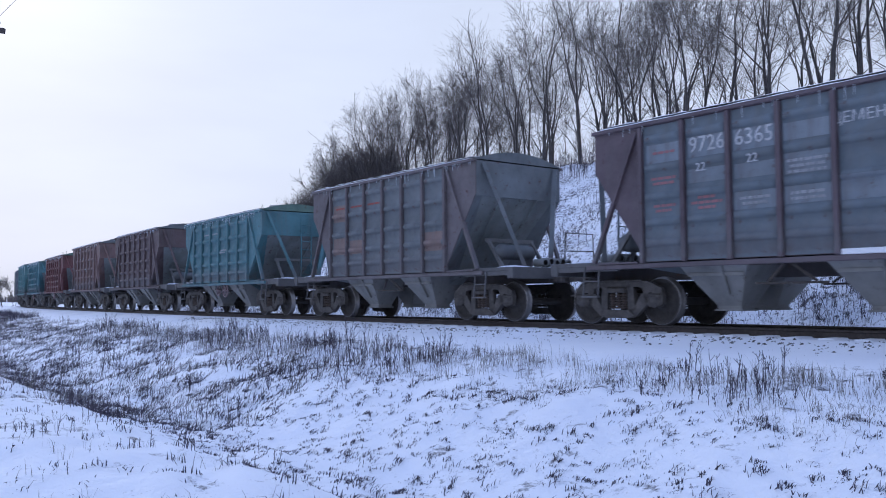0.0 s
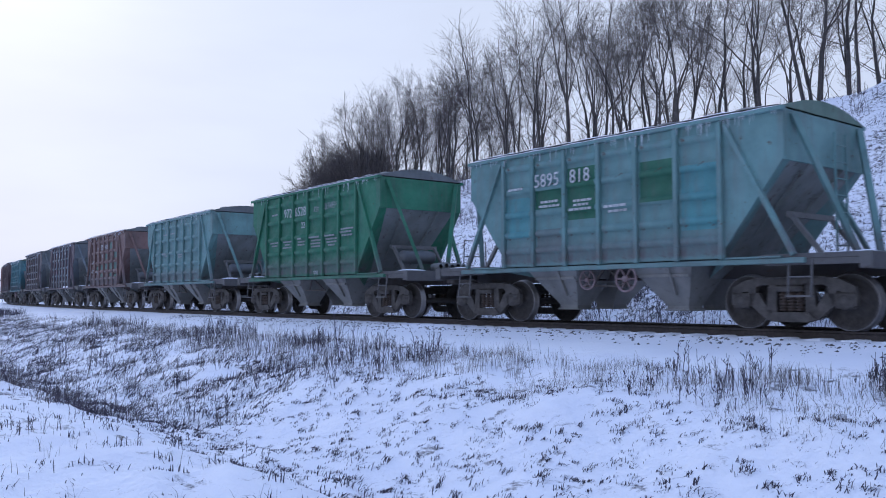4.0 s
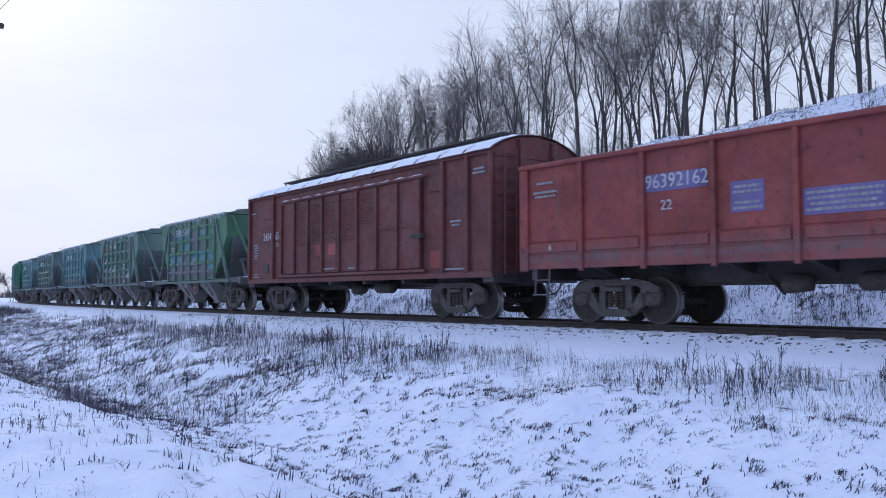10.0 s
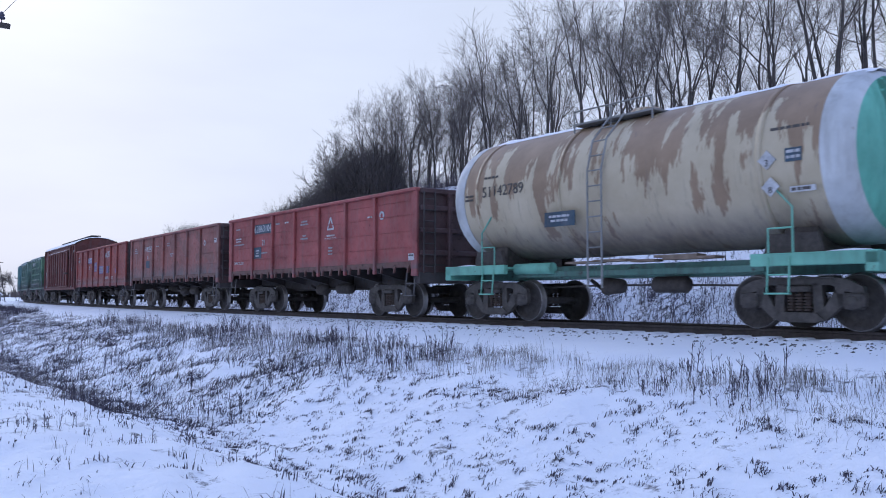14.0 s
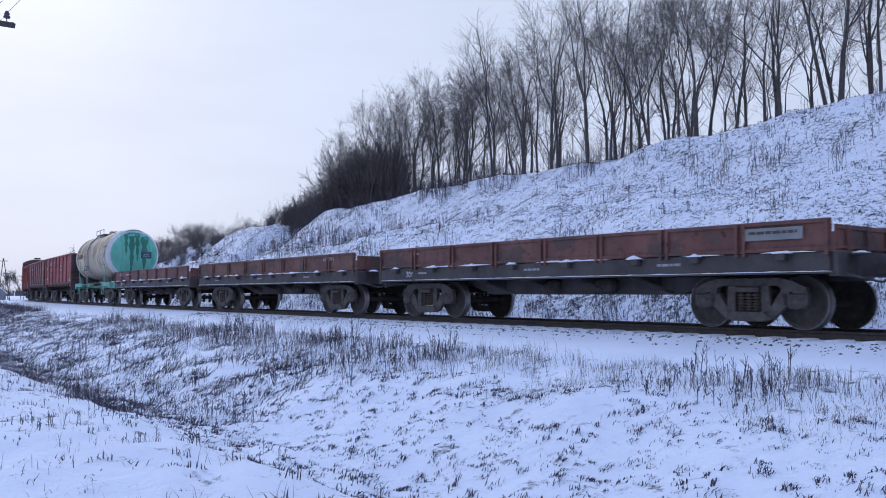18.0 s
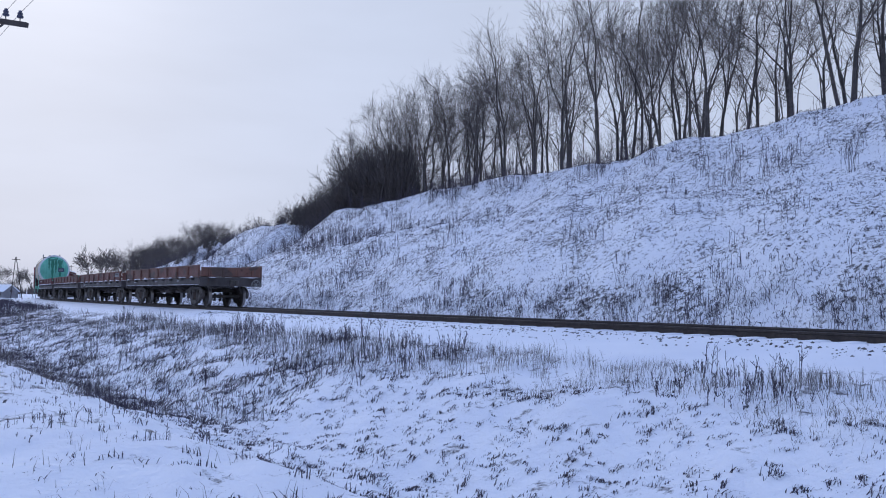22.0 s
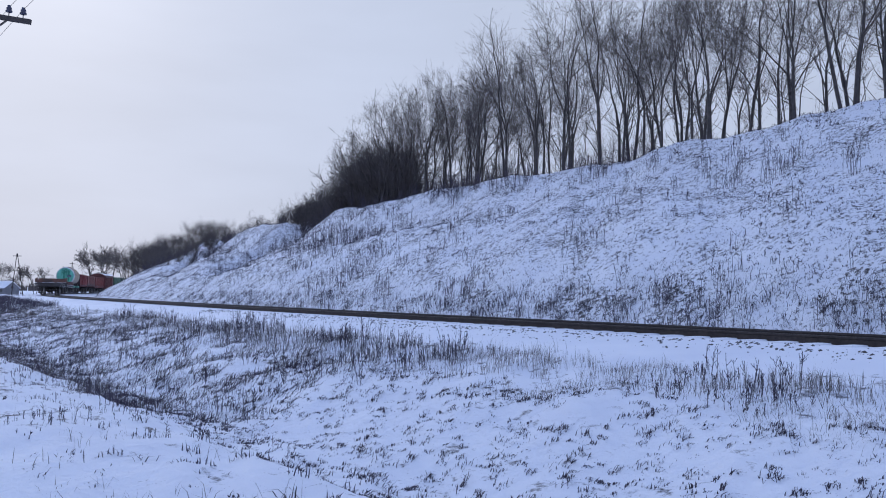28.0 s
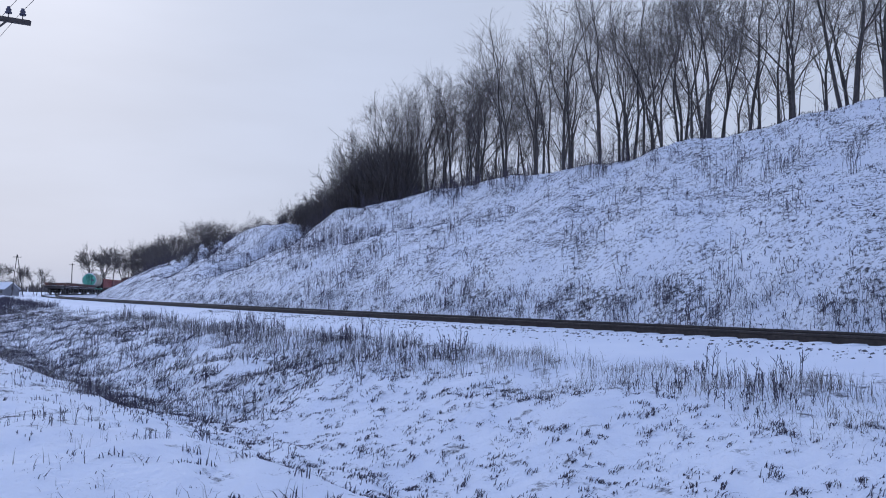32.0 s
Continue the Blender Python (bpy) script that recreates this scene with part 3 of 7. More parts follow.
TANK_BEIGE = make_tank_paint()
TANK_WHITE = paint("dirty_white_tank_paint", (0.44, 0.46, 0.47), rust=(0.30, 0.25, 0.2), dirt=(0.25, 0.24, 0.22), wear=0.2)
TANK_GREEN = paint("sea_green_tank_paint", (0.12, 0.38, 0.29), rust=(0.03, 0.17, 0.11), dirt=(0.05, 0.22, 0.15), wear=0.15, grime=0.7)
DRIP_GREEN = paint("dark_green_spill", (0.022, 0.15, 0.095), wear=0.1)

# every line of lettering is made once, as a flat mesh that stands upright in the x-z plane, read from the +y side
LETTERS = {}


def make_lettering(words):
    obs = []
    for text in words:
        cu = bpy.data.curves.new("lettering", "FONT")
        cu.body, cu.size, cu.extrude, cu.resolution_u = text, 1.0, 0.004, 2
        cu.align_x, cu.align_y = "CENTER", "CENTER"
        obs.append((text, new("lettering", cu)))
    dg = bpy.context.evaluated_depsgraph_get()
    for text, ob in obs:
        me = bpy.data.meshes.new_from_object(ob.evaluated_get(dg))
        me.transform(Matrix(((-1, 0, 0, 0), (0, 0, 1, 0), (0, 1, 0, 0), (0, 0, 0, 1))))
        LETTERS[text] = me
    for text, ob in obs:
        cu = ob.data
        bpy.data.objects.remove(ob)
        bpy.data.curves.remove(cu)


make_lettering(["9726", "6365", "ЦЕМЕНТ", "72т", "22", "9727", "4104", "972", "65284", "5895", "818", "935", "2223", "67т", "589", "5544", "5930", "4808",
                "5507", "2454", "6517", "96392162", "ДВРЗ", "61802542", "62863104", "21", "ТАРА", "23.35т", "51142789", "6", "4497974", "20т", "8", "3",
                "СОБСТВЕННИК", "[22]"])


def letter(text, x, z, height, parent, y=1.44, material=None, wide=1.0, name="lettering"):
    """Lettering on the side that looks to +y, its middle at x and z."""
    me = LETTERS[text].copy()
    me.materials.clear()
    me.materials.append(material or ASH_WHITE)
    k = height / 0.72
    me.transform(Matrix.Diagonal((k * wide, 1, k, 1)))
    return part(name, me, None, parent, at=pose(x, y, z))


def bars(lines, x, z, parent, y=1.44, material=None, name="small_writing", span=None):
    """Writing too small to read: rows of short bars. lines: lengths in metres; span: on a pressed hopper side."""
    m = Mesh()
    for i, w in enumerate(lines):
        a = -w / 2
        dy = max(bead(z - i * 0.095 + k, span) for k in (-0.025, 0.025)) if span else 0.0
        while a < w / 2 - 0.03:
            b = min(a + random.uniform(0.05, 0.16), w / 2)
            m.box(-b + 0.0, -a, dy - 0.002, dy + 0.003, -i * 0.095 - 0.025, -i * 0.095 + 0.025)
            a = b + 0.025
    return tagged(part(name, m, material or DIM_WHITE, parent, at=pose(x, y, z)), kind="stuff")


def patch(x0, x1, z0, z1, material, parent, y=1.432):
    m = Mesh().box(x0, x1, y - 0.004, y + 0.003, z0, z1)
    return part("repainted_patch", m, material, parent)


# ---------------------------------------------------------------- running gear, shared by all wagons
SPRING_STEEL = rough_metal("rusty_spring_steel", (0.05, 0.036, 0.029), (0.10, 0.072, 0.056), 9.0, 0.8)


def make_gear_meshes():
    g = {}
    r = 0.4785
    m = Mesh().lathe([(-1.10, 0.0), (-1.10, 0.065), (-0.70, 0.075), (-0.55, 0.085), (0, 0.08), (0.55, 0.085), (0.70, 0.075), (1.10, 0.065), (1.10, 0.0)], n=12)
    g["axle"] = m.data("axle", WHEEL_STEEL)
    # the wheel: hub, dished web, rim, tread and flange; outside towards +y
    m = Mesh().lathe([(0.085, 0.0), (0.085, 0.115), (0.06, 0.13), (0.022, 0.18), (0.010, 0.33), (0.030, 0.385), (0.062, 0.40), (0.066, 0.455), (0.060, r - 0.004)], n=32)
    m.lathe([(-0.072, r + 0.026), (-0.072, 0.40), (-0.03, 0.385), (-0.02, 0.18), (-0.07, 0.13), (-0.09, 0.11), (-0.09, 0.0)], n=32)
    g["wheel"] = m.data("wheel", WHEEL_STEEL)
    m = Mesh().lathe([(0.062, 0.44), (0.0655, 0.47), (0.058, r - 0.002), (-0.030, r + 0.003), (-0.040, r + 0.012), (-0.052, r + 0.027), (-0.066, r + 0.027), (-0.073, r + 0.015)], n=32)
    g["rim"] = m.data("rim", TREAD)
    # cast side frame with its two windows and the spring opening
    m = Mesh()
    t = 0.055
    m.prism([(-1.13, 0.60), (-1.10, 0.74), (-0.86, 0.86), (-0.62, 0.90), (0.62, 0.90), (0.86, 0.86), (1.10, 0.74), (1.13, 0.60), (0.80, 0.67), (0.56, 0.775), (-0.56, 0.775), (-0.80, 0.67)], -t, t)
    m.box(-0.64, 0.64, -t * 1.8, t * 1.8, 0.885, 0.912, 0.006)   # flange on the top chord
    for s in (-1, 1):
        m.prism([(s * a, b) for a, b in ((0.64, 0.74), (0.80, 0.68), (0.80, 0.42), (0.69, 0.42))], -t, t)
        m.prism([(s * a, b) for a, b in ((1.03, 0.69), (1.13, 0.63), (1.12, 0.42), (1.05, 0.42))], -t, t)
        m.prism([(s * a, b) for a, b in ((0.79, 0.62), (0.77, 0.44), (0.47, 0.18), (0.28, 0.17), (0.30, 0.30), (0.42, 0.35), (0.60, 0.64))], -t, t)
        m.prism([(s * a, b) for a, b in ((0.27, 0.26), (0.25, 0.80), (0.40, 0.80), (0.45, 0.32))], -t, t)
    m.prism([(-0.46, 0.19), (-0.30, 0.31), (0.30, 0.31), (0.46, 0.19), (0.28, 0.14), (-0.28, 0.14)], -t * 1.7, t * 1.7)
    m.box(-0.24, 0.24, -0.03, 0.13, 0.66, 0.76, 0.02)   # end of the bolster above the springs
    g["side_frame"] = m.data("side_frame", BOGIE_IRON)
    m = Mesh()
    for cx in (-0.15, 0.0, 0.15):
        k = 6
        for i in range(k):
            z = 0.35 + i * 0.052
            m.lathe([(z - 0.017, 0.052), (z - 0.017, 0.074), (z + 0.017, 0.074), (z + 0.017, 0.052)], "z", (cx, 0, 0), 10)
        m.tube((cx, 0, 0.33), (cx, 0, 0.66), 0.045, n=8)
    g["spring_set"] = m.data("spring_set", SPRING_STEEL)
    m = Mesh().box(-0.22, 0.22, -1.05, 1.05, 0.66, 0.86, 0.03)
    m.lathe([(0.86, 0.22), (0.96, 0.20), (0.96, 0.0)], "z", (0, 0, 0), 16)
    g["bogie"] = m.data("bogie", IRON)
    m = Mesh().box(-0.16, 0.16, -0.10, 0.065, 0.37, 0.64, 0.03)
    m.lathe([(0.05, 0.125), (0.075, 0.12), (0.08, 0.08), (0.095, 0.07), (0.10, 0.0)], "y", (0, 0, r), 14)
    g["axle_box"] = m.data("axle_box", BOGIE_IRON)
    m = Mesh().box(-0.03, 0.03, -0.05, 0.05, 0.25, 0.62)
    m.beam((0, -0.75, 0.45), (0, 0.75, 0.45), 0.06, 0.08)
    g["brake_beam"] = m.data("brake_beam", IRON)
    m = Mesh().box(0, 0.30, -0.11, 0.11, 0.95, 1.15, 0.02).box(0.28, 0.44, -0.16, 0.16, 0.92, 1.20, 0.03).box(0.42, 0.58, 0.03, 0.15, 0.94, 1.18, 0.02)
    g["coupler"] = m.data("coupler", IRON)
    m = Mesh().pipe([(0, 0, 0), (0.12, 0, -0.06), (0.22, 0, -0.24), (0.34, 0, -0.36), (0.48, 0, -0.38)], 0.022)
    g["air_hose"] = m.data("air_hose", IRON)
    m = Mesh().pipe([(-0.2, 0, 0), (-0.2, 0.06, -0.62), (0.2, 0.06, -0.62), (0.2, 0, 0)], 0.02).beam((-0.22, 0.06, -0.62), (0.22, 0.06, -0.62), 0.10, 0.03).pipe([(-0.2, 0.03, -0.3), (0.2, 0.03, -0.3)], 0.016)
    g["footstep"] = m.data("footstep", PLATFORM)
    m = Mesh()
    m.pipe([(0.20 * math.cos(i / 20 * 2 * math.pi), 0, 0.20 * math.sin(i / 20 * 2 * math.pi)) for i in range(21)], 0.020)
    for i in range(6):
        a = i / 6 * 2 * math.pi
        m.tube((0.05 * math.cos(a), 0, 0.05 * math.sin(a)), (0.20 * math.cos(a), 0, 0.20 * math.sin(a)), 0.014, n=5)
    m.lathe([(-0.05, 0.0), (-0.05, 0.055), (0.04, 0.05), (0.04, 0.0)], n=12)
    g["handwheel"] = m.data("handwheel", DUSTY_STEEL)
    return g


GEAR = make_gear_meshes()


def running_gear(w, length, base, end=0.61):
    """Bogies, wheelsets, couplers and hoses. Returns nothing; the wheelsets are found again by name."""
    for bx in (-base / 2, base / 2):
        b = part("bogie", GEAR["bogie"], None, w, at=pose(bx, 0, 0))
        for sy in (-1, 1):
            part("side_frame", GEAR["side_frame"], None, b, at=pose(0, sy * 1.02, 0))
            tagged(part("spring_set", GEAR["spring_set"], None, b, at=pose(0, sy * 1.02, 0)), kind="stuff")
            for ax in (-0.925, 0.925):
                part("axle_box", GEAR["axle_box"], None, b, at=pose(ax, sy * 1.04, 0, 0, 0, 0 if sy > 0 else 180))
        for ax in (-0.925, 0.925):
            part("brake_beam", GEAR["brake_beam"], None, b, at=pose(ax * 0.42, 0, 0))
            a = part("wheelset", GEAR["axle"], None, w, at=pose(bx + ax, 0, 0.4785))
            for sy in (-1, 1):
                turn = 0 if sy > 0 else 180
                part("wheel", GEAR["wheel"], None, a, at=pose(0, sy * 0.79, 0, 0, 0, turn))
                part("rim", GEAR["rim"], None, a, at=pose(0, sy * 0.79, 0, 0, 0, turn))
    for sx in (-1, 1):
        x = sx * (length / 2 - end - 0.06)
        part("coupler", GEAR["coupler"], None, w, at=pose(x, 0, 0, 0, 0, 0 if sx > 0 else 180))
        part("air_hose", GEAR["air_hose"], None, w, at=pose(x, sx * 0.35, 0.98, 0, 0, 0 if sx > 0 else 180))


def brake_gear(w):
    """The air reservoir, brake cylinder and rods under the floor."""
    m = Mesh().lathe([(-0.45, 0.0), (-0.42, 0.13), (-0.36, 0.17), (0.36, 0.17), (0.42, 0.13), (0.45, 0.0)], "x", (-0.9, 0.55, 0.82), 14)
    part("air_reservoir", m, IRON, w)
    m = Mesh().lathe([(-0.30, 0.0), (-0.30, 0.15), (0.12, 0.19), (0.18, 0.19), (0.18, 0.0)], "x", (0.7, 0.5, 0.80), 14)
    part("brake_cylinder", m, IRON, w)
    m = Mesh().pipe([(-3.2, 0.35, 0.78), (-0.5, 0.42, 0.82), (1.2, 0.42, 0.82), (3.2, 0.35, 0.78)], 0.022)
    m.beam((1.1, 0.15, 0.62), (1.1, 0.75, 0.95), 0.03, 0.08)
    part("brake_rod", m, IRON, w)


def ladder(w, x, y, z0, z1, wide=0.36, across="y", material=None):
    m = Mesh()
    for s in (-1, 1):
        p = (x, y + s * wide / 2) if across == "y" else (x + s * wide / 2, y)
        m.beam((*p, z0), (*p, z1), 0.035, 0.035)
    z = z0 + 0.18
    while z < z1:
        a = (x, y - wide / 2, z) if across == "y" else (x - wide / 2, y, z)
        b = (x, y + wide / 2, z) if across == "y" else (x + wide / 2, y, z)
        m.tube(a, b, 0.014, n=5)
        z += 0.30
    return part("ladder", m, material or DUSTY_STEEL, w)


def snow_strip(x0, x1, y, z, wide, high, seed, parent, name="snow_ridge"):
    """A low ridge of settled snow along x."""
    rng = random.Random(seed)
    n = max(4, int(abs(x1 - x0) / 0.18))
    rows = []
    for i in range(n + 1):
        x = x0 + (x1 - x0) * i / n
        k = (0.35 + 0.65 * rng.random()) * min(1, i / 1.5, (n - i) / 1.5)
        h, w2 = high * k, wide / 2 * (0.6 + 0.4 * k)
        rows.append([(x, y - w2, z), (x, y - w2 * 0.6, z + h * 0.8), (x, y, z + h), (x, y + w2 * 0.6, z + h * 0.8), (x, y + w2, z)])
    return part(name, Mesh().sheet(rows), SNOW, parent)


# ---------------------------------------------------------------- cement hoppers
BEADS = (0.12, 0.27, 0.455, 0.67, 0.885)   # pressed beads, as shares of the side's height
HOPPER_LOW, HOPPER_TALL = (1.30, 3.76), (1.30, 3.95)


def bead(z, span, x=0.0):
    """How far the pressed side sheet stands out at height z, x metres from the middle of its bay."""
    z0, z1 = span
    d = max(max(0.0, 1 - ((z - z0 - f * (z1 - z0)) / 0.085) ** 2) for f in BEADS)
    return 0.075 * d ** 0.8 * min(1.0, max(0.0, (0.43 - abs(x)) / 0.05))


def pressed_sheet(half, z0, z1, span, lift):
    """A side sheet of one bay that follows the beads, facing +y."""
    zs = {z0, z1}
    for f in BEADS:
        c = span[0] + f * (span[1] - span[0])
        zs |= {c + k * 0.085 for k in (-1, -0.85, -0.5, 0, 0.5, 0.85, 1) if z0 < c + k * 0.085 < z1}
    xs = [-half, -min(half, 0.38), min(half, 0.38), half] if half > 0.38 else [-half, half]
    return Mesh().sheet([[(x, lift + bead(z, span, x), z) for x in xs] for z in sorted(zs)])


def make_hopper(kind, paint_mt):
    """kind 'tall': higher sides, air drum at the ends. kind 'low': handwheels, ladder, icicles."""
    tall = kind == "tall"
    L, base = 12.02, 7.75
    zt, xe, xp = (3.95, 4.10, 2.90) if tall else (3.76, 4.02, 2.82)
    span = HOPPER_TALL if tall else HOPPER_LOW
    zb, ze = 1.25, zt - 0.82
    ys, yo = 1.425, 1.535
    w = thing("hopper_wagon", "x", "hopper wagon", "wagons of the freight train")
    step = xp * 2 / 6
    sheet_mesh = pressed_sheet(0.43, zb + 0.01, zt - 0.05, span, ys + 0.0145).data("bay_sheet", paint_mt)
    for sy in (-1, 1):
        m = Mesh()
        out = [(-xe, zt), (xe, zt), (xe, ze), (xp + 0.04, 1.42), (xp + 0.04, zb), (-xp - 0.04, zb), (-xp - 0.04, 1.42), (-xe, ze)]
        m.prism(out, sy * ys - 0.012, sy * ys + 0.012)
        side = part("side_wall", m, paint_mt, w)
        for i in range(6):
            part("bay_sheet", sheet_mesh, None, side, at=pose(-xp + step * (i + 0.5), 0, 0, 0, 0, 0 if sy > 0 else 180))
        for i in range(7):
            x = -xp + step * i
            m = Mesh().box(x - 0.045, x + 0.045, min(sy * (ys + 0.006), sy * yo), max(sy * (ys + 0.006), sy * yo), zb - 0.02, zt - 0.05, 0.012)
            part("post", m, paint_mt, side)
        m = Mesh().box(-4.35, 4.35, min(sy * 1.30, sy * 1.49), max(sy * 1.30, sy * 1.49), 1.13, 1.225, 0.012)
        part("side_sill", m, paint_mt, w)
        for x in (xp + 0.62, -xp - 0.62):   # ledge angle on the end bays of the sill
            m = Mesh().box(x - 0.52, x + 0.52, min(sy * 1.43, sy * 1.52), max(sy * 1.43, sy * 1.52), 1.228, 1.262, 0.008)
            part("sill_ledge", m, paint_mt, w)
        m = Mesh().box(-xe - 0.03, xe + 0.03, min(sy * 1.40, sy * 1.525), max(sy * 1.40, sy * 1.525), zt - 0.035, zt + 0.04, 0.012)
        part("top_rim", m, paint_mt, w)
        for sx in (-1, 1):
            m = Mesh().beam((sx * (xp + 0.10), sy * 1.47, zt - 0.12), (sx * 4.15, sy * 1.44, 1.27), 0.075, 0.10, (0, 1, 0))
            part("corner_strut", m, paint_mt, w)
            m = Mesh().beam((sx * (xe + 0.05), sy * 1.22, zt - 0.06), (sx * 4.75, sy * 0.42, 1.30), 0.11, 0.09)
            part("end_strut", m, paint_mt, w)
            # discharge hopper under the floor
            cx = sx * 1.42
            t0, b0 = [(cx - 0.74, 0.08), (cx + 0.74, 0.08), (cx + 0.74, 1.42), (cx - 0.74, 1.42)], [(cx - 0.25, 0.38), (cx + 0.25, 0.38), (cx + 0.25, 0.84), (cx - 0.25, 0.84)]
            m = Mesh()
            v = [(x, sy * y, 1.20) for x, y in t0] + [(x, sy * y, 0.40) for x, y in b0] + [(x, sy * y, 0.32) for x, y in b0]
            m.add(v, [(0, 1, 5, 4), (1, 2, 6, 5), (2, 3, 7, 6), (3, 0, 4, 7), (4, 5, 9, 8), (5, 6, 10, 9), (6, 7, 11, 10), (7, 4, 8, 11), (8, 9, 10, 11), (0, 3, 2, 1)])
            f = part("discharge_hopper", m, HOPPER_STEEL, w, "dust-coated steel discharge hopper")
            m = Mesh().beam((cx - 0.58, sy * 1.275, 0.98), (cx + 0.58, sy * 1.275, 0.98), 0.05, 0.06)
            part("stiffener", m, HOPPER_STEEL, f)
            m = Mesh().beam((cx - 0.20, sy * 1.44, 1.19), (cx - 0.12, sy * 1.04, 0.60), 0.035, 0.06)
            part("rib", m, HOPPER_STEEL, f)
            m = Mesh().box(cx - 0.29, cx + 0.29, min(sy * 0.34, sy * 0.88), max(sy * 0.34, sy * 0.88), 0.30, 0.335, 0.006)
            part("outlet_flange", m, HOPPER_STEEL, f)
            # floor slope between the pairs of outlets
            m = Mesh().beam((sx * 0.70, sy * 1.30, 1.16), (sx * 0.05, sy * 1.30, 1.16), 0.05, 0.08).beam((sx * 0.66, sy * 1.2, 0.80), (sx * 0.02, sy * 1.2, 0.80), 0.03, 0.04).beam((sx * 0.05, sy * 1.28, 1.14), (sx * 0.45, sy * 1.15, 0.82), 0.035, 0.05)
            part("outlet_linkage", m, IRON, w)
            if not tall:
                x, y, k = (0.48, 1.30, 1.0) if sx > 0 else (-0.66, 1.46, 1.25)
                h = part("handwheel", GEAR["handwheel"].copy(), None, w, at=pose(x, sy * y, 0.93) @ Matrix.Scale(k, 4))
                h.data.materials.clear()
                h.data.materials.append(HANDWHEEL_RED)
                part("handwheel_shaft", Mesh().tube((x, sy * (y - 0.04), 0.93), (x, sy * 0.7, 0.93), 0.025, n=6), IRON, w)
    for sx in (-1, 1):
        m = Mesh().box(min(sx * (xe - 0.012), sx * (xe + 0.012)), max(sx * (xe - 0.012), sx * (xe + 0.012)), -1.41, 1.41, ze, zt)
        part("end_wall", m, paint_mt, w)
        # the sloping end: a middle sheet that narrows downward and two canted corner sheets
        m = Mesh()
        rows = [[(sx * xe, -1.20, ze), (sx * xe, 1.20, ze)], [(sx * (xp - 0.30), -0.78, 1.34), (sx * (xp - 0.30), 0.78, 1.34)], [(sx * 2.0, -0.62, 0.92), (sx * 2.0, 0.62, 0.92)]]
        m.sheet(rows)
        m.sheet([[(p[0] - sx * 0.02, p[1], p[2] + 0.012) for p in r] for r in rows])
        m.smooth = [False] * len(m.f)
        slope = part("slope_sheet", m, SLOPE_GRIME, w, "grimy grey sloping end sheet")
        for sy in (-1, 1):
            m = Mesh()
            v = [(sx * xe, sy * 1.20, ze), (sx * xe, sy * 1.415, ze), (sx * (xp + 0.04), sy * 1.415, 1.42), (sx * (xp + 0.04), sy * 1.415, 1.15), (sx * 2.0, sy * 0.62, 0.92), (sx * (xp - 0.30), sy * 0.78, 1.34)]
            m.add(v, [(0, 1, 2, 5), (2, 3, 4, 5)])
            m.add([(p[0] - sx * 0.015, p[1] - sy * 0.012, p[2] + 0.01) for p in v], [(0, 1, 2, 5), (2, 3, 4, 5)])
            part("corner_sheet", m, paint_mt, slope)
            m = Mesh().beam((sx * (xe + 0.01), sy * 0.62, ze - 0.04), (sx * (xp - 0.02), sy * 0.48, 1.68), 0.05, 0.06)
            part("slope_rib", m, SLOPE_GRIME, slope)
        m = Mesh().beam((sx * xe, -1.42, ze - 0.02), (sx * xe, 1.42, ze - 0.02), 0.05, 0.07)
        part("end_rail", m, paint_mt, w)
        m = Mesh().box(min(sx * 3.55, sx * 5.36), max(sx * 3.55, sx * 5.36), -1.42, 1.42, 1.20, 1.29, 0.012)
        m.box(min(sx * 5.22, sx * 5.42), max(sx * 5.22, sx * 5.42), -1.44, 1.44, 1.02, 1.29, 0.012)
        for y in (-1.36, 1.36):
            m.box(min(sx * 3.6, sx * 5.22), max(sx * 3.6, sx * 5.22), y - 0.05, y + 0.05, 1.10, 1.20)
        part("end_platform", m, PLATFORM, w)
        m = Mesh()
        for y in (-0.72, 0.72):
            m.beam((sx * 3.72, y, 2.02), (sx * 4.28, y, 1.29), 0.07, 0.08)
        m.beam((sx * 3.72, -0.80, 2.02), (sx * 3.72, 0.80, 2.02), 0.08, 0.10)
        part("slope_bracket", m, END_STEEL, w)
        snow_strip(sx * 4.35, sx * 5.38, 0.95, 1.288, 0.85, 0.07, random.random(), w, "platform_snow")
        snow_strip(sx * 4.75, sx * 5.38, -0.5, 1.288, 1.2, 0.06, random.random(), w, "platform_snow")
        part("footstep", GEAR["footstep"], None, w, at=pose(sx * 4.25, 1.42, 1.20))
        if tall:
            m = Mesh().lathe([(-0.62, 0.0), (-0.58, 0.14), (-0.50, 0.19), (0.50, 0.19), (0.58, 0.14), (0.62, 0.0)], "y", (sx * 4.0, 0.1, 1.72), 16)
            part("air_drum", m, GREY, w)
            m = Mesh()
            for i in range(5):
                m.lathe([(-0.18, 0.07), (-0.18, 0.10), (0.18, 0.10), (0.18, 0.07)], "x", (sx * (4.85 + 0.02 * i), -0.8 + 0.22 * i, 1.42 + 0.03 * (i % 2)), 10)
            part("coiled_hose", m, DUSTY_STEEL, w)
        # hand rail round the far corner of the platform
        m = Mesh().pipe([(sx * 4.3, -1.38, 1.29), (sx * 4.35, -1.38, 2.25), (sx * 5.3, -1.38, 2.15), (sx * 5.34, -1.38, 1.29)], 0.018)
        m.pipe([(sx * 4.33, -1.38, 1.78), (sx * 5.32, -1.38, 1.72)], 0.014)
        part("hand_rail", m, IRON, w)
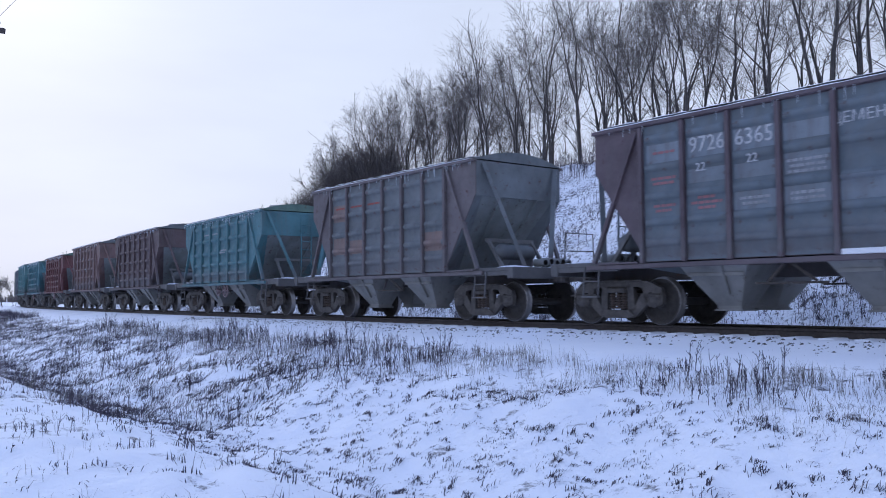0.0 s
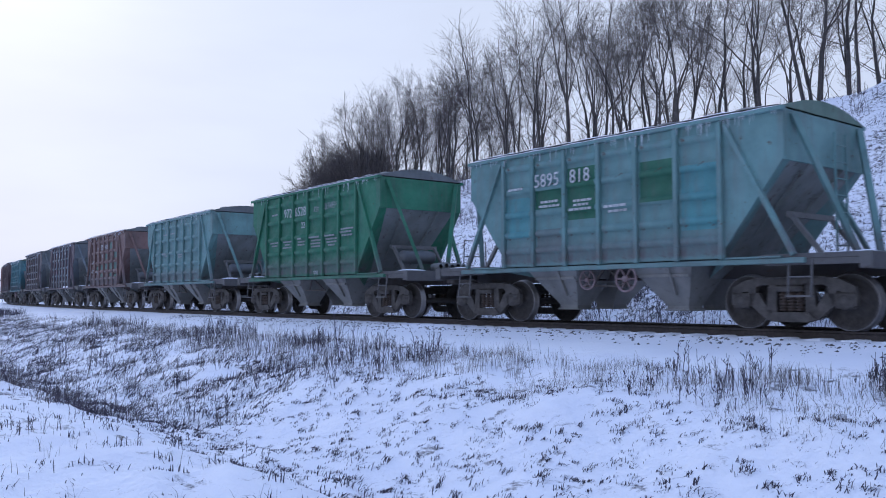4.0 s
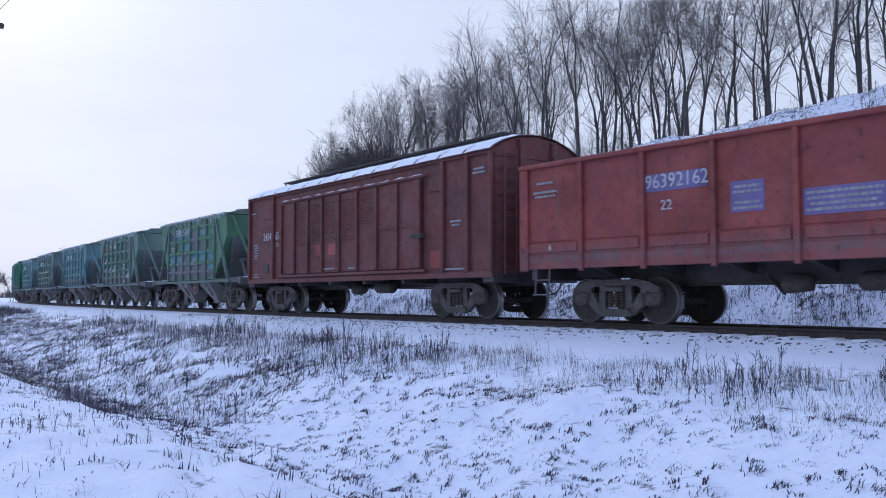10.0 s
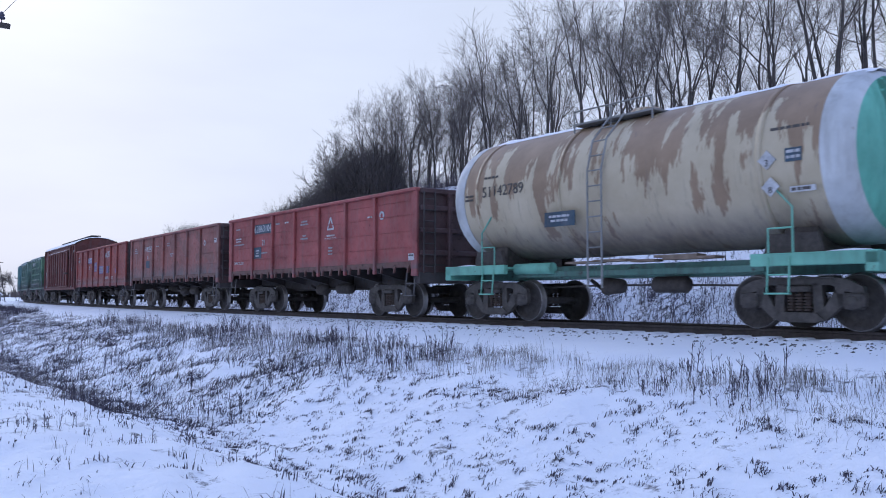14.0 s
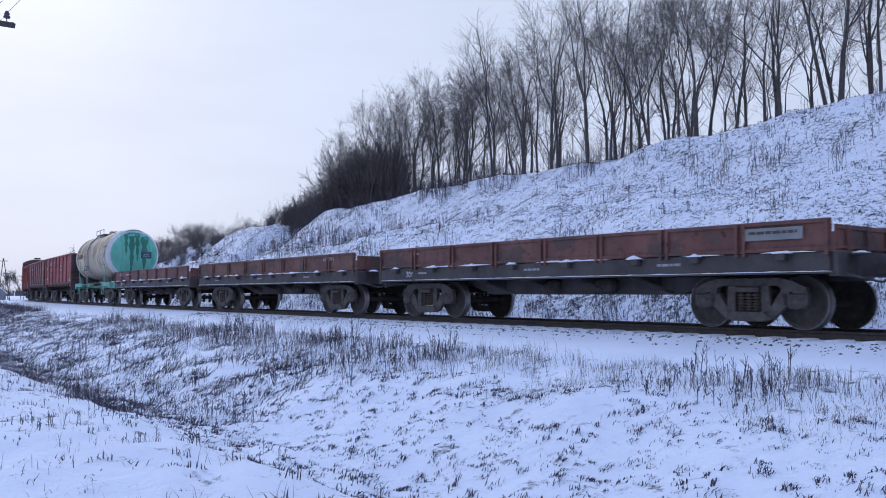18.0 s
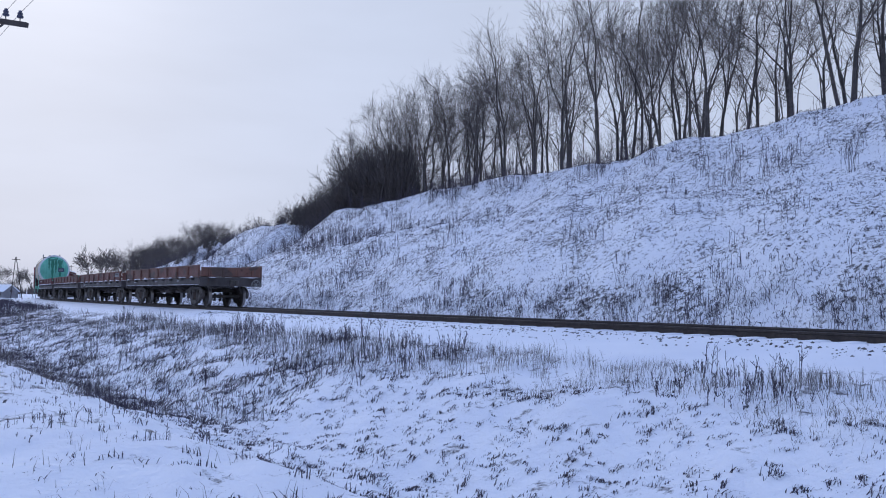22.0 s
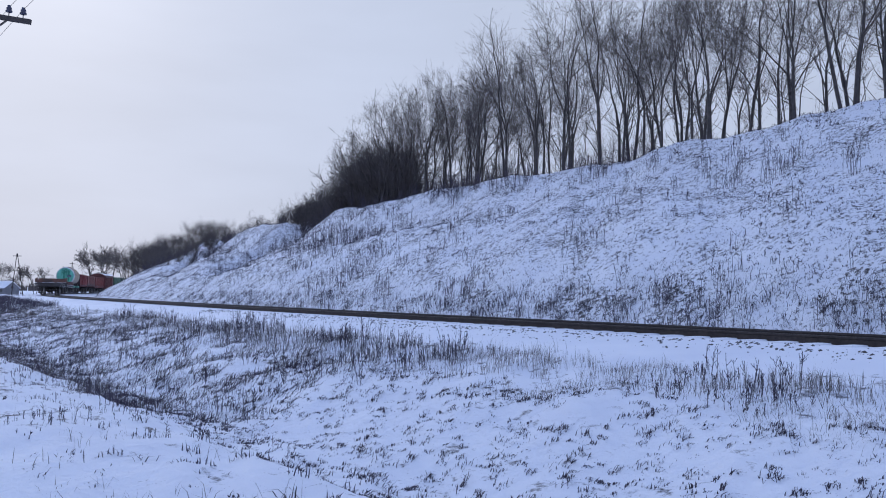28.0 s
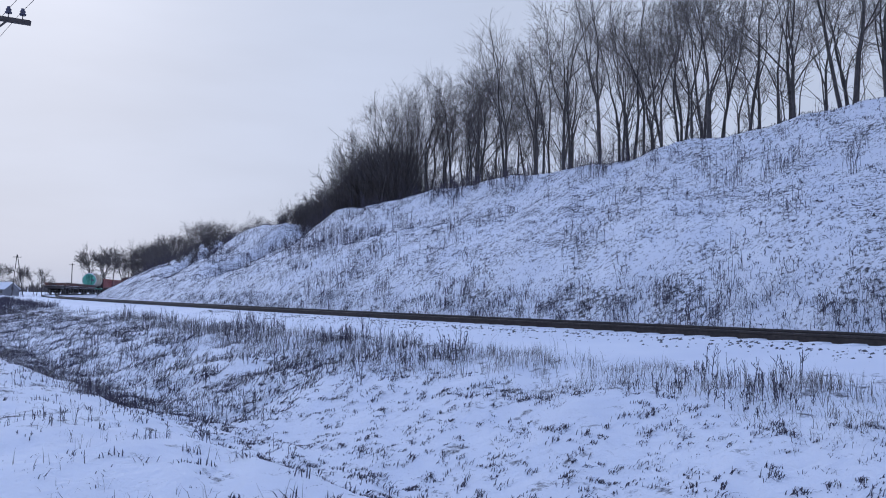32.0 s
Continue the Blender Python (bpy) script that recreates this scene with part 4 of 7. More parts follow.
    if not tall:
        ladder(w, -4.16, -0.25, 1.30, zt - 0.25, 0.40, material=paint_mt)
    else:
        ladder(w, 4.16, 0.45, 1.30, zt - 0.25, 0.40, material=paint_mt)
    # roof: a low arch with hatches and a walkway
    arch = [(-1.52, 0.03), (-1.20, 0.12), (-0.75, 0.23), (-0.35, 0.285), (0, 0.30), (0.35, 0.285), (0.75, 0.23), (1.20, 0.12), (1.52, 0.03)]
    m = Mesh().sheet([[(x, y, zt + z) for y, z in arch] for x in np.linspace(-xe - 0.02, xe + 0.02, 9)])
    for sx in (-1, 1):
        m.add([(sx * (xe + 0.02), y, zt + z) for y, z in arch], [tuple(range(9))])
    roof = part("roof", m, GREY if tall else GREY_GREEN, w)
    for x in (-2.7, -0.9, 0.9, 2.7):
        m = Mesh().lathe([(zt + 0.25, 0.30), (zt + 0.335, 0.30), (zt + 0.36, 0.24), (zt + 0.365, 0.0)], "z", (x, 0.25, 0), 14)
        part("hatch", m, DUSTY_STEEL, roof)
    m = Mesh().box(-xe + 0.3, xe - 0.3, -0.45, -0.15, zt + 0.315, zt + 0.335)
    part("walkway", m, DUSTY_STEEL, roof)
    snow_strip(-xe + 0.1, xe - 0.1, 1.28, zt + 0.09, 0.45, 0.05, 3 if tall else 4, roof, "roof_snow")
    snow_strip(-xe - 0.02, xe + 0.02, 1.49, zt + 0.038, 0.08, 0.03, 6, roof, "eave_snow")
    m = Mesh()
    rng = random.Random(8)
    for i in range(70 if not tall else 34):
        x = rng.uniform(-xe, xe)
        ln = rng.uniform(0.05, 0.28) * (0.4 + 0.6 * abs(math.sin(x * 1.7)))
        m.tube((x, 1.515, zt - 0.02), (x, 1.515, zt - 0.03 - ln), 0.008, 0.002, 5, False)
    tagged(part("icicle_fringe", m, ICE, w), "clear icicles hanging from the eave", kind="stuff")
    m = Mesh().box(-5.4, 5.4, -0.22, 0.22, 0.92, 1.20)
    part("centre_sill", m, SILL_DARK, w)
    running_gear(w, L, base)
    return w


def recolour(w, new_mt, old_mt, frame_mt=None):
    """frame_mt: another paint on the posts, struts, rims and sills."""
    for o in w.children_recursive:
        if o.material_slots and o.material_slots[0].material == old_mt:
            o.material_slots[0].link = "OBJECT"
            kind = o.name.split(".")[0]
            framing = kind in ("post", "top_rim", "corner_strut", "side_sill", "sill_ledge") or (kind == "side_wall" and frame_mt in (PURPLE_BROWN, GREY_BROWN))
            o.material_slots[0].material = frame_mt if frame_mt and framing else new_mt


# ---------------------------------------------------------------- open wagons
def make_gondola(paint_mt, style, half=6.43):
    """style 'hatched': floor hatches with hooks below the sides; 'boxed': a closed lower band."""
    L, base = 13.92, 8.65
    hx = half
    zt, zf, ys, yo = 3.49, 1.46, 1.475, 1.565
    w = thing("gondola_wagon", "x", "open wagon", "wagons of the freight train")
    if style == "hatched":
        posts = [-4.235, -2.54, -0.847, 0.847, 2.54, 4.235]
    else:
        posts = [-4.6, -3.05, -1.5, 0.1, 1.68, 3.25, 4.85]
    for sy in (-1, 1):
        m = Mesh().box(-hx, hx, min(sy * ys, sy * (ys - 0.03)), max(sy * ys, sy * (ys - 0.03)), zf, zt - 0.05)
        side = part("side_wall", m, paint_mt, w)
        m = Mesh()
        edges = [-hx] + posts + [hx]
        for a, b in zip(edges, edges[1:]):
            for z in ((1.92, 2.36, 2.80, 3.18) if style == "hatched" else (1.78,)):
                m.box(a + 0.07, b - 0.07, min(sy * (ys - 0.002), sy * (ys + 0.022)), max(sy * (ys - 0.002), sy * (ys + 0.022)), z - 0.015, z + 0.015)
        part("plank_joint", m, paint_mt, side)
        for x in posts:
            m = Mesh().box(x - 0.055, x + 0.055, min(sy * (ys + 0.002), sy * yo), max(sy * (ys + 0.002), sy * yo), 1.20 if style == "hatched" else 1.10, zt - 0.06, 0.014)
            part("post", m, paint_mt, side)
        m = Mesh().box(-hx - 0.02, hx + 0.02, min(sy * 1.40, sy * 1.585), max(sy * 1.40, sy * 1.585), zt - 0.10, zt, 0.02)
        part("top_rail", m, paint_mt, side)
        for sx in (-1, 1):
            m = Mesh().box(min(sx * (hx - 0.24), sx * (hx + 0.02)), max(sx * (hx - 0.24), sx * (hx + 0.02)), min(sy * (ys + 0.002), sy * 1.55), max(sy * (ys + 0.002), sy * 1.55), 1.12, zt - 0.10, 0.014)
            part("corner_post", m, paint_mt, side)
        if style == "hatched":
            for a, b in zip(edges, edges[1:]):
                m = Mesh().box(a + 0.10, b - 0.10, min(sy * 1.40, sy * 1.53), max(sy * 1.40, sy * 1.53), zf - 0.10, zf + 0.05, 0.01)
                h = part("floor_hatch", m, HATCH_BROWN, side)
                for fx in (0.18, 0.5, 0.82):
                    x = a + (b - a) * fx
                    m = Mesh().prism([(x - 0.075, zf - 0.05), (x + 0.075, zf - 0.05), (x + 0.03, zf - 0.17), (x + 0.055, zf - 0.25), (x - 0.01, zf - 0.24), (x - 0.03, zf - 0.14)],
                                     sy * 1.50, sy * 1.56)
                    part("hook", m, HATCH_BROWN, h)
        else:
            for a, b in zip(edges, edges[1:]):
                m = Mesh().box(a + 0.12, b - 0.12, min(sy * (ys + 0.001), sy * (ys + 0.035)), max(sy * (ys + 0.001), sy * (ys + 0.035)), 1.52, 1.72, 0.01)
                part("lower_panel", m, paint_mt, side)
            m = Mesh().box(-hx, hx, min(sy * 1.33, sy * 1.50), max(sy * 1.33, sy * 1.50), 1.16, 1.46, 0.012)
            part("side_sill", m, paint_mt, w)
    for sx in (-1, 1):
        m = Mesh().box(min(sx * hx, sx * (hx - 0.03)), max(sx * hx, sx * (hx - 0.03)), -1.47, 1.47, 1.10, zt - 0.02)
        e = part("end_wall", m, GONDOLA_END, w, "dark maroon-brown end wall")
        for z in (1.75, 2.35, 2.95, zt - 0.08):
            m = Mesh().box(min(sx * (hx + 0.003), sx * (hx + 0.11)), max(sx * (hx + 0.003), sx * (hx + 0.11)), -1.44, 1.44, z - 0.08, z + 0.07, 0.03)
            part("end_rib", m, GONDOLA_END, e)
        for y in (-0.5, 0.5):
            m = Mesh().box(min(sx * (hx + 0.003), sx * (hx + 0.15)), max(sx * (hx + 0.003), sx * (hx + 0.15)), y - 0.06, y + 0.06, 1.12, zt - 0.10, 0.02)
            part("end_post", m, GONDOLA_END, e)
        ladder(w, sx * (hx + 0.14), 1.20 * -sx if sx > 0 else 1.20, 1.2, 3.38, 0.36, material=SILL_DARK)
        m = Mesh().box(min(sx * 6.2, sx * 6.38), max(sx * 6.2, sx * 6.38), -1.45, 1.45, 0.92, 1.22, 0.015)
        part("end_sill", m, SILL_DARK, w)
        part("footstep", GEAR["footstep"], None, w, at=pose(sx * 6.0, 1.46, 1.22))
    m = Mesh().box(-hx, hx, -1.44, 1.44, zf - 0.06, zf - 0.01)
    part("floor", m, SILL_DARK, w)
    m = Mesh().prism([(-6.2, 1.38), (6.2, 1.38), (6.2, 1.0), (4.6, 0.95), (3.0, 0.78), (-3.0, 0.78), (-4.6, 0.95), (-6.2, 1.0)], -0.24, 0.24)
    part("centre_sill", m, SILL_DARK, w)
    for x in posts:
        m = Mesh().prism([(-1.42, 1.38), (1.42, 1.38), (1.42, 1.24), (0.24, 0.98), (-0.24, 0.98), (-1.42, 1.24)], x - 0.06, x + 0.06, "yz")
        part("cross_beam", m, SILL_DARK, w)
    # crumpled snow left on the load, just under the rim
    rng = random.Random(int(hx * 10) + len(paint_mt.name))
    rows = [[(x, y, 3.05 + 0.35 * math.exp(-(y / 0.9) ** 2) * (0.5 + 0.5 * math.sin(x * 1.3 + 1)) + rng.uniform(-0.03, 0.03) + (0.18 if abs(x - 2.2) < 0.4 and abs(y) < 0.9 else 0)) for y in np.linspace(-1.43, 1.43, 9)] for x in np.linspace(-hx + 0.05, hx - 0.05, 40)]
    part("snowy_load", Mesh().sheet(rows), SNOW, w, "snow-covered load inside the wagon")
    brake_gear(w)
    running_gear(w, L, base, 0.55)
    return w


# ---------------------------------------------------------------- boxcar
def make_boxcar():
    L, base, hx, ys, ze = 14.73, 10.0, 6.86, 1.39, 4.10
    w = thing("boxcar", "dark red boxcar with sliding doors and snowy roof", "boxcar", "wagons of the freight train")
    for sy in (-1, 1):
        m = Mesh().box(-hx, hx, min(sy * ys, sy * (ys - 0.04)), max(sy * ys, sy * (ys - 0.04)), 1.12, ze)
        side = part("side_wall", m, BOX_RED, w)
        for x in (-hx + 0.06, -5.9, -4.9, 4.86, hx - 0.06):
            m = Mesh().box(x - 0.06, x + 0.06, min(sy * (ys + 0.002), sy * (ys + 0.11)), max(sy * (ys + 0.002), sy * (ys + 0.11)), 1.14, ze - 0.08, 0.014)
            part("post", m, BOX_RED, side)
        m = Mesh().box(-hx, hx, min(sy * (ys - 0.02), sy * (ys + 0.08)), max(sy * (ys - 0.02), sy * (ys + 0.08)), 1.02, 1.17, 0.012)
        part("side_sill", m, BOX_RED, w)
        m = Mesh().box(-hx, hx, min(sy * (ys + 0.002), sy * (ys + 0.09)), max(sy * (ys + 0.002), sy * (ys + 0.09)), ze - 0.10, ze + 0.02, 0.012)
        part("eave_beam", m, BOX_RED, w)
        # two sliding doors, each with louvred and plain panels
        for x0, x1, kind in ((0.35, 4.12, "front"), (-3.95, 0.25, "rear")):
            m = Mesh().box(x0, x1, min(sy * (ys + 0.012), sy * (ys + 0.075)), max(sy * (ys + 0.012), sy * (ys + 0.075)), 1.30, 3.68, 0.012)
            d = part("sliding_door", m, BOX_RED, w)
            cells = 4
            for i in range(cells + 1):
                x = x0 + (x1 - x0) * i / cells
                m = Mesh().box(x - 0.05, x + 0.05, min(sy * (ys + 0.077), sy * (ys + 0.16)), max(sy * (ys + 0.077), sy * (ys + 0.16)), 1.32, 3.66, 0.012)
                part("door_post", m, BOX_RED, d)
            louvred = (0, 1, 2) if kind == "front" else (3, 2)
            for i in range(cells):
                a, b = x0 + (x1 - x0) * i / cells + 0.06, x0 + (x1 - x0) * (i + 1) / cells - 0.06
                if i in louvred:
                    z = 2.2 if kind == "front" or i == 3 else 2.7
                    while z < 3.55:
                        m = Mesh().prism([(sy * (ys + 0.077), z), (sy * (ys + 0.105), z), (sy * (ys + 0.077), z + 0.05)], a, b, "yz")
                        part("louvre", m, BOX_RED, d)
                        z += 0.075
                else:
                    m = Mesh().beam((a, sy * (ys + 0.095), 2.42), (b, sy * (ys + 0.095), 2.50), 0.05, 0.05)
                    part("door_rail", m, BOX_RED, d)
        m = Mesh().pipe([(0.32, sy * (ys + 0.15), 1.5), (0.32, sy * (ys + 0.15), 2.6)], 0.025).box(0.2, 0.44, min(sy * (ys + 0.13), sy * (ys + 0.18)), max(sy * (ys + 0.13), sy * (ys + 0.18)), 2.25, 2.33)
        part("door_lock", m, IRON, w)
        m = Mesh().box(-4.3, 4.3, min(sy * (ys + 0.08), sy * (ys + 0.17)), max(sy * (ys + 0.08), sy * (ys + 0.17)), 3.70, 3.76, 0.01)
        rail = part("door_track", m, BOX_RED, w)
        m = Mesh().box(-4.2, 4.3, min(sy * (ys + 0.06), sy * (ys + 0.15)), max(sy * (ys + 0.06), sy * (ys + 0.15)), 1.20, 1.28, 0.01)
        part("lower_door_track", m, BOX_RED, w)
        for i in range(11):
            x = -4.15 + i * 0.76
            snow_strip(x, x + 0.68, sy * (ys + 0.13), 3.76, 0.10, 0.05, i, rail, "track_snow")
        m = Mesh().box(-4.2, -3.75, min(sy * (ys + 0.09), sy * (ys + 0.28)), max(sy * (ys + 0.09), sy * (ys + 0.28)), 2.10, 2.22, 0.02)
        part("door_stop", m, IRON, w)
        for x in (5.35, -4.6):
            m = Mesh().box(x - 0.30, x + 0.30, min(sy * (ys + 0.002), sy * (ys + 0.05)), max(sy * (ys + 0.002), sy * (ys + 0.05)), 3.28, 3.72, 0.015)
            part("vent_hatch", m, BOX_RED, side)
        m = Mesh().box(5.30, 5.70, min(sy * (ys + 0.002), sy * (ys + 0.03)), max(sy * (ys + 0.002), sy * (ys + 0.03)), 1.38, 1.70, 0.01)
        part("chalk_board", m, SILL_DARK, side)
    for sx in (-1, 1):
        arch = [(-1.39, ze), (-1.1, ze + 0.20), (-0.6, ze + 0.36), (0, ze + 0.42), (0.6, ze + 0.36), (1.1, ze + 0.20), (1.39, ze)]
        m = Mesh().prism([(-1.39, 1.12), (1.39, 1.12)] + arch[::-1], sx * (hx - 0.04), sx * (hx + 0.0), "yz")
        e = part("end_wall", m, BOX_RED, w)
        for y in (-0.55, 0.55):
            m = Mesh().box(min(sx * (hx + 0.002), sx * (hx + 0.12)), max(sx * (hx + 0.002), sx * (hx + 0.12)), y - 0.08, y + 0.08, 1.15, ze + 0.3, 0.02)
            part("end_post", m, BOX_RED, e)
        m = Mesh()
        for z in np.arange(1.4, ze, 0.32):
            m.box(min(sx * (hx + 0.001), sx * (hx + 0.022)), max(sx * (hx + 0.001), sx * (hx + 0.022)), -1.36, 1.36, z - 0.02, z + 0.02)
        part("end_rib", m, BOX_RED, e)
        ladder(w, sx * (hx + 0.16), 1.0, 1.1, ze, 0.38, material=BOX_RED)
        m = Mesh().box(min(sx * 6.45, sx * 6.85), max(sx * 6.45, sx * 6.85), -1.42, 1.42, 0.90, 1.12, 0.015)
        part("end_sill", m, SILL_DARK, w)
    arch = [(-1.52, -0.02), (-1.40, 0.07), (-1.1, 0.23), (-0.6, 0.39), (0, 0.45), (0.6, 0.39), (1.1, 0.23), (1.40, 0.07), (1.52, -0.02)]
    m = Mesh().sheet([[(x, y, ze + z) for y, z in arch] for x in np.linspace(-hx - 0.06, hx + 0.06, 3)])
    m.sheet([[(x, y, ze + z - 0.03) for y, z in arch] for x in (-hx - 0.06, hx + 0.06)])
    roof = part("roof", m, BOX_RED, w)
    n = 13
    for i in range(n):   # roof panels under snow, bare steel seams between them
        x0, x1 = -hx + 2 * hx * i / n + 0.03, -hx + 2 * hx * (i + 1) / n - 0.03
        rng = random.Random(i)
        for lo, hi in ((4, 8), (0, 4)):
            rows = []
            for x in np.linspace(x0, x1, 6):
                k = min(1, (x - x0) / 0.12, (x1 - x) / 0.12)
                rows.append([(x, arch[j][0] * (0.99 if j in (0, 8) else 1), ze + arch[j][1] + 0.012 + 0.05 * k * rng.uniform(0.6, 1) * (0.25 if j in (0, 8) else 1)) for j in range(lo, hi + 1)])
            part("snow_sheet", Mesh().sheet(rows), SNOW, roof)
        part("roof_seam", Mesh().sheet([[(x, y, ze + z + (0.05 if 0 < j < 8 else 0.02)) for j, (y, z) in enumerate(arch)] for x in (x1 + 0.01, x1 + 0.05)]), BOX_RED, roof)
    m = Mesh().box(-hx + 0.9, hx - 0.5, -0.32, 0.32, ze + 0.62, ze + 0.66)
    for i in range(14):
        x = -hx + 1.0 + i * 0.93
        m.beam((x, -0.3, ze + 0.42), (x, -0.3, ze + 0.63), 0.03, 0.03).beam((x, 0.3, ze + 0.42), (x, 0.3, ze + 0.63), 0.03, 0.03)
    part("roof_walkway", m, IRON, roof)
    m = Mesh().box(-6.5, 6.5, -0.24, 0.24, 0.82, 1.12)
    part("centre_sill", m, SILL_DARK, w)
    for x in (-3, -1, 1, 3):
        part("cross_beam", Mesh().box(x - 0.06, x + 0.06, -1.38, 1.38, 0.92, 1.10), SILL_DARK, w)
    m = Mesh().box(-hx, hx, -1.35, 1.35, 1.06, 1.12)
    part("floor", m, SILL_DARK, w)
    brake_gear(w)
    running_gear(w, L, base)
    letter("2454", 5.42, 2.64, 0.27, w, 1.402, wide=0.85)
    letter("6517", 4.5, 2.64, 0.27, w, 1.402, wide=0.78)
    letter("21", 4.62, 2.34, 0.16, w, 1.40)
    bars([0.4, 0.35, 0.4, 0.3, 0.38, 0.3], 6.32, 2.40, w, 1.40)
    bars([0.3, 0.5], 6.3, 1.35, w, 1.40)
    bars([0.35], 6.55, 3.55, w, 1.40)
    bars([0.75], 0.9, 1.42, w, 1.475)
    bars([0.5], -0.5, 1.40, w, 1.475)
    bars([1.0], -5.3, 1.25, w, 1.42)
    bars([0.45, 0.3], -5.4, 2.45, w, 1.42)
    bars([0.4, 0.5], -6.4, 3.66, w, 1.475)
    patch(0.5, 0.95, 1.85, 2.25, RED_PATCH, w, 1.472)
    patch(1.35, 1.75, 1.85, 2.3, RED_PATCH, w, 1.472)
    patch(-4.9 + 0.06, -4.3, 1.3, 1.75, RED_PATCH, w, 1.398)
    return w


# ---------------------------------------------------------------- tank wagon
PLANK = rough_metal("weathered_plank", (0.16, 0.12, 0.09), (0.28, 0.22, 0.17), 6.0, 0.85)


def make_tank():
    L, base, r, zc = 12.02, 7.8, 1.5, 2.98
    w = thing("tank_wagon", "beige tank wagon with peeling paint and green ends", "tank wagon", "wagons of the freight train")
    m = Mesh().lathe([(x, r) for x in np.linspace(-4.55, 4.55, 13)], "x", (0, 0, zc), 48)
    barrel = part("barrel", m, TANK_BEIGE, w)
    for sx in (-1, 1):
        m = Mesh().lathe([(sx * a, b) for a, b in ((4.55, r + 0.006), (4.78, r + 0.004), (4.98, r - 0.06), (5.08, r - 0.16))], "x", (0, 0, zc), 48)
        part("end_ring", m, TANK_WHITE, barrel, "dirty white painted tank shoulder")
        m = Mesh().lathe([(sx * a, b) for a, b in ((5.08, r - 0.16), (5.16, r - 0.34), (5.24, r - 0.7), (5.27, r - 1.1), (5.28, 0.0))], "x", (0, 0, zc), 48)
        end = part("tank_end", m, TANK_GREEN if sx < 0 else TANK_WHITE, barrel, "sea green tank end with dark spill streaks" if sx < 0 else "")
        if sx < 0:
            for k, (y, z0, z1, wd) in enumerate(((0.18, 1.75, 4.27, 0.42), (-0.14, 2.6, 4.25, 0.34), (-0.55, 2.0, 4.05, 0.5), (0.50, 2.9, 4.2, 0.28))):
                rows = []
                for i in range(11):
                    z = z0 + (z1 - z0) * i / 10
                    hw = wd * (0.12 + 0.88 * (i / 10) ** 0.7) / 2 * (0.85 + 0.3 * math.sin(i * 2.1 + k))
                    row = []
                    for yy in (y - hw, y, y + hw):
                        rad = math.hypot(yy, z - zc)
                        xx = np.interp(rad, [0, 0.4, 0.8, 1.16, 1.34], [5.28, 5.27, 5.24, 5.16, 5.08])
                        row.append((-xx - 0.006, yy, z))
                    rows.append(row)
                part("spill_streak", Mesh().sheet(rows), DRIP_GREEN, end)
            m = Mesh().box(-5.34, -5.31, -0.95, -0.35, 2.75, 3.15, 0.005)
            part("end_plate", m, PANEL_BLUE, end)
            bars([0.3, 0.4], 0, 0, end, material=DIM_WHITE).matrix_basis = pose(-5.345, -0.65, 2.98, 0, 0, 90)
    for x in (-3.45, 1.35, 4.1):
        m = Mesh().lathe([(x - 0.05, r + 0.004), (x - 0.05, r + 0.02), (x + 0.05, r + 0.02), (x + 0.05, r + 0.004)], "x", (0, 0, zc), 48)
        part("band", m, TANK_BEIGE, barrel)
    m = Mesh().lathe([(zc + r - 0.08, 0.35), (zc + r + 0.14, 0.35), (zc + r + 0.18, 0.30), (zc + r + 0.20, 0.0)], "z", (0.1, 0, 0), 18)
    part("manhole", m, TANK_BEIGE, w)
    m = Mesh().box(-0.75, 1.5, -0.7, -0.35, zc + 1.50, zc + 1.54).box(-0.75, 1.5, 0.35, 0.85, zc + 1.42, zc + 1.46)
    for x in (-0.7, 0.4, 1.45):
        for y in (-0.75, 0.85):
            m.pipe([(x, y, zc + 1.25), (x, y, zc + 1.74)], 0.02)
    for y in (-0.75, 0.85):
        m.pipe([(-0.7, y, zc + 1.73), (1.45, y, zc + 1.73)], 0.022)
    part("top_platform", m, DUSTY_STEEL, w)
    # the ladder follows the barrel up to the platform
    m = Mesh()
    for s in (-0.19, 0.19):
        m.pipe([(0.22 + s, 1.60, 0.75), (0.22 + s, 1.60, 3.2), (0.22 + s, 1.42, 3.85), (0.22 + s, 0.85, 4.45)], 0.022)
    for i in range(11):
        z = 0.95 + i * 0.32
        y = 1.60 if z < 3.2 else 1.60 - (z - 3.2) * 0.28 if z < 3.85 else 1.42 - (z - 3.85) * 0.9
        m.tube((0.03, y, z), (0.41, y, z), 0.016, n=5)
    part("ladder", m, DUSTY_STEEL, w)
    # frame
    m = Mesh().box(-5.3, 5.3, -0.3, 0.3, 0.98, 1.28)
    part("centre_sill", m, DIRTY_MINT, w)
    for sx in (-1, 1):
        for sy in (-1, 1):
            m = Mesh().box(min(sx * 3.2, sx * 5.42), max(sx * 3.2, sx * 5.42), min(sy * 1.28, sy * 1.42), max(sy * 1.28, sy * 1.42), 1.10, 1.32, 0.015)
            part("side_sill", m, MINT, w)
            m = Mesh().prism([(sx * 3.35, 1.30), (sx * 4.45, 1.30), (sx * 4.35, 1.66), (sx * 3.5, 1.66)], sy * 1.15, sy * 1.25)
            part("saddle", m, IRON, w)
        m = Mesh().box(min(sx * 5.2, sx * 5.42), max(sx * 5.2, sx * 5.42), -1.42, 1.42, 0.98, 1.30, 0.015).box(min(sx * 3.2, sx * 5.2), max(sx * 3.2, sx * 5.2), -1.28, 1.28, 1.22, 1.27)
        part("end_platform", m, MINT, w)
        m = Mesh()
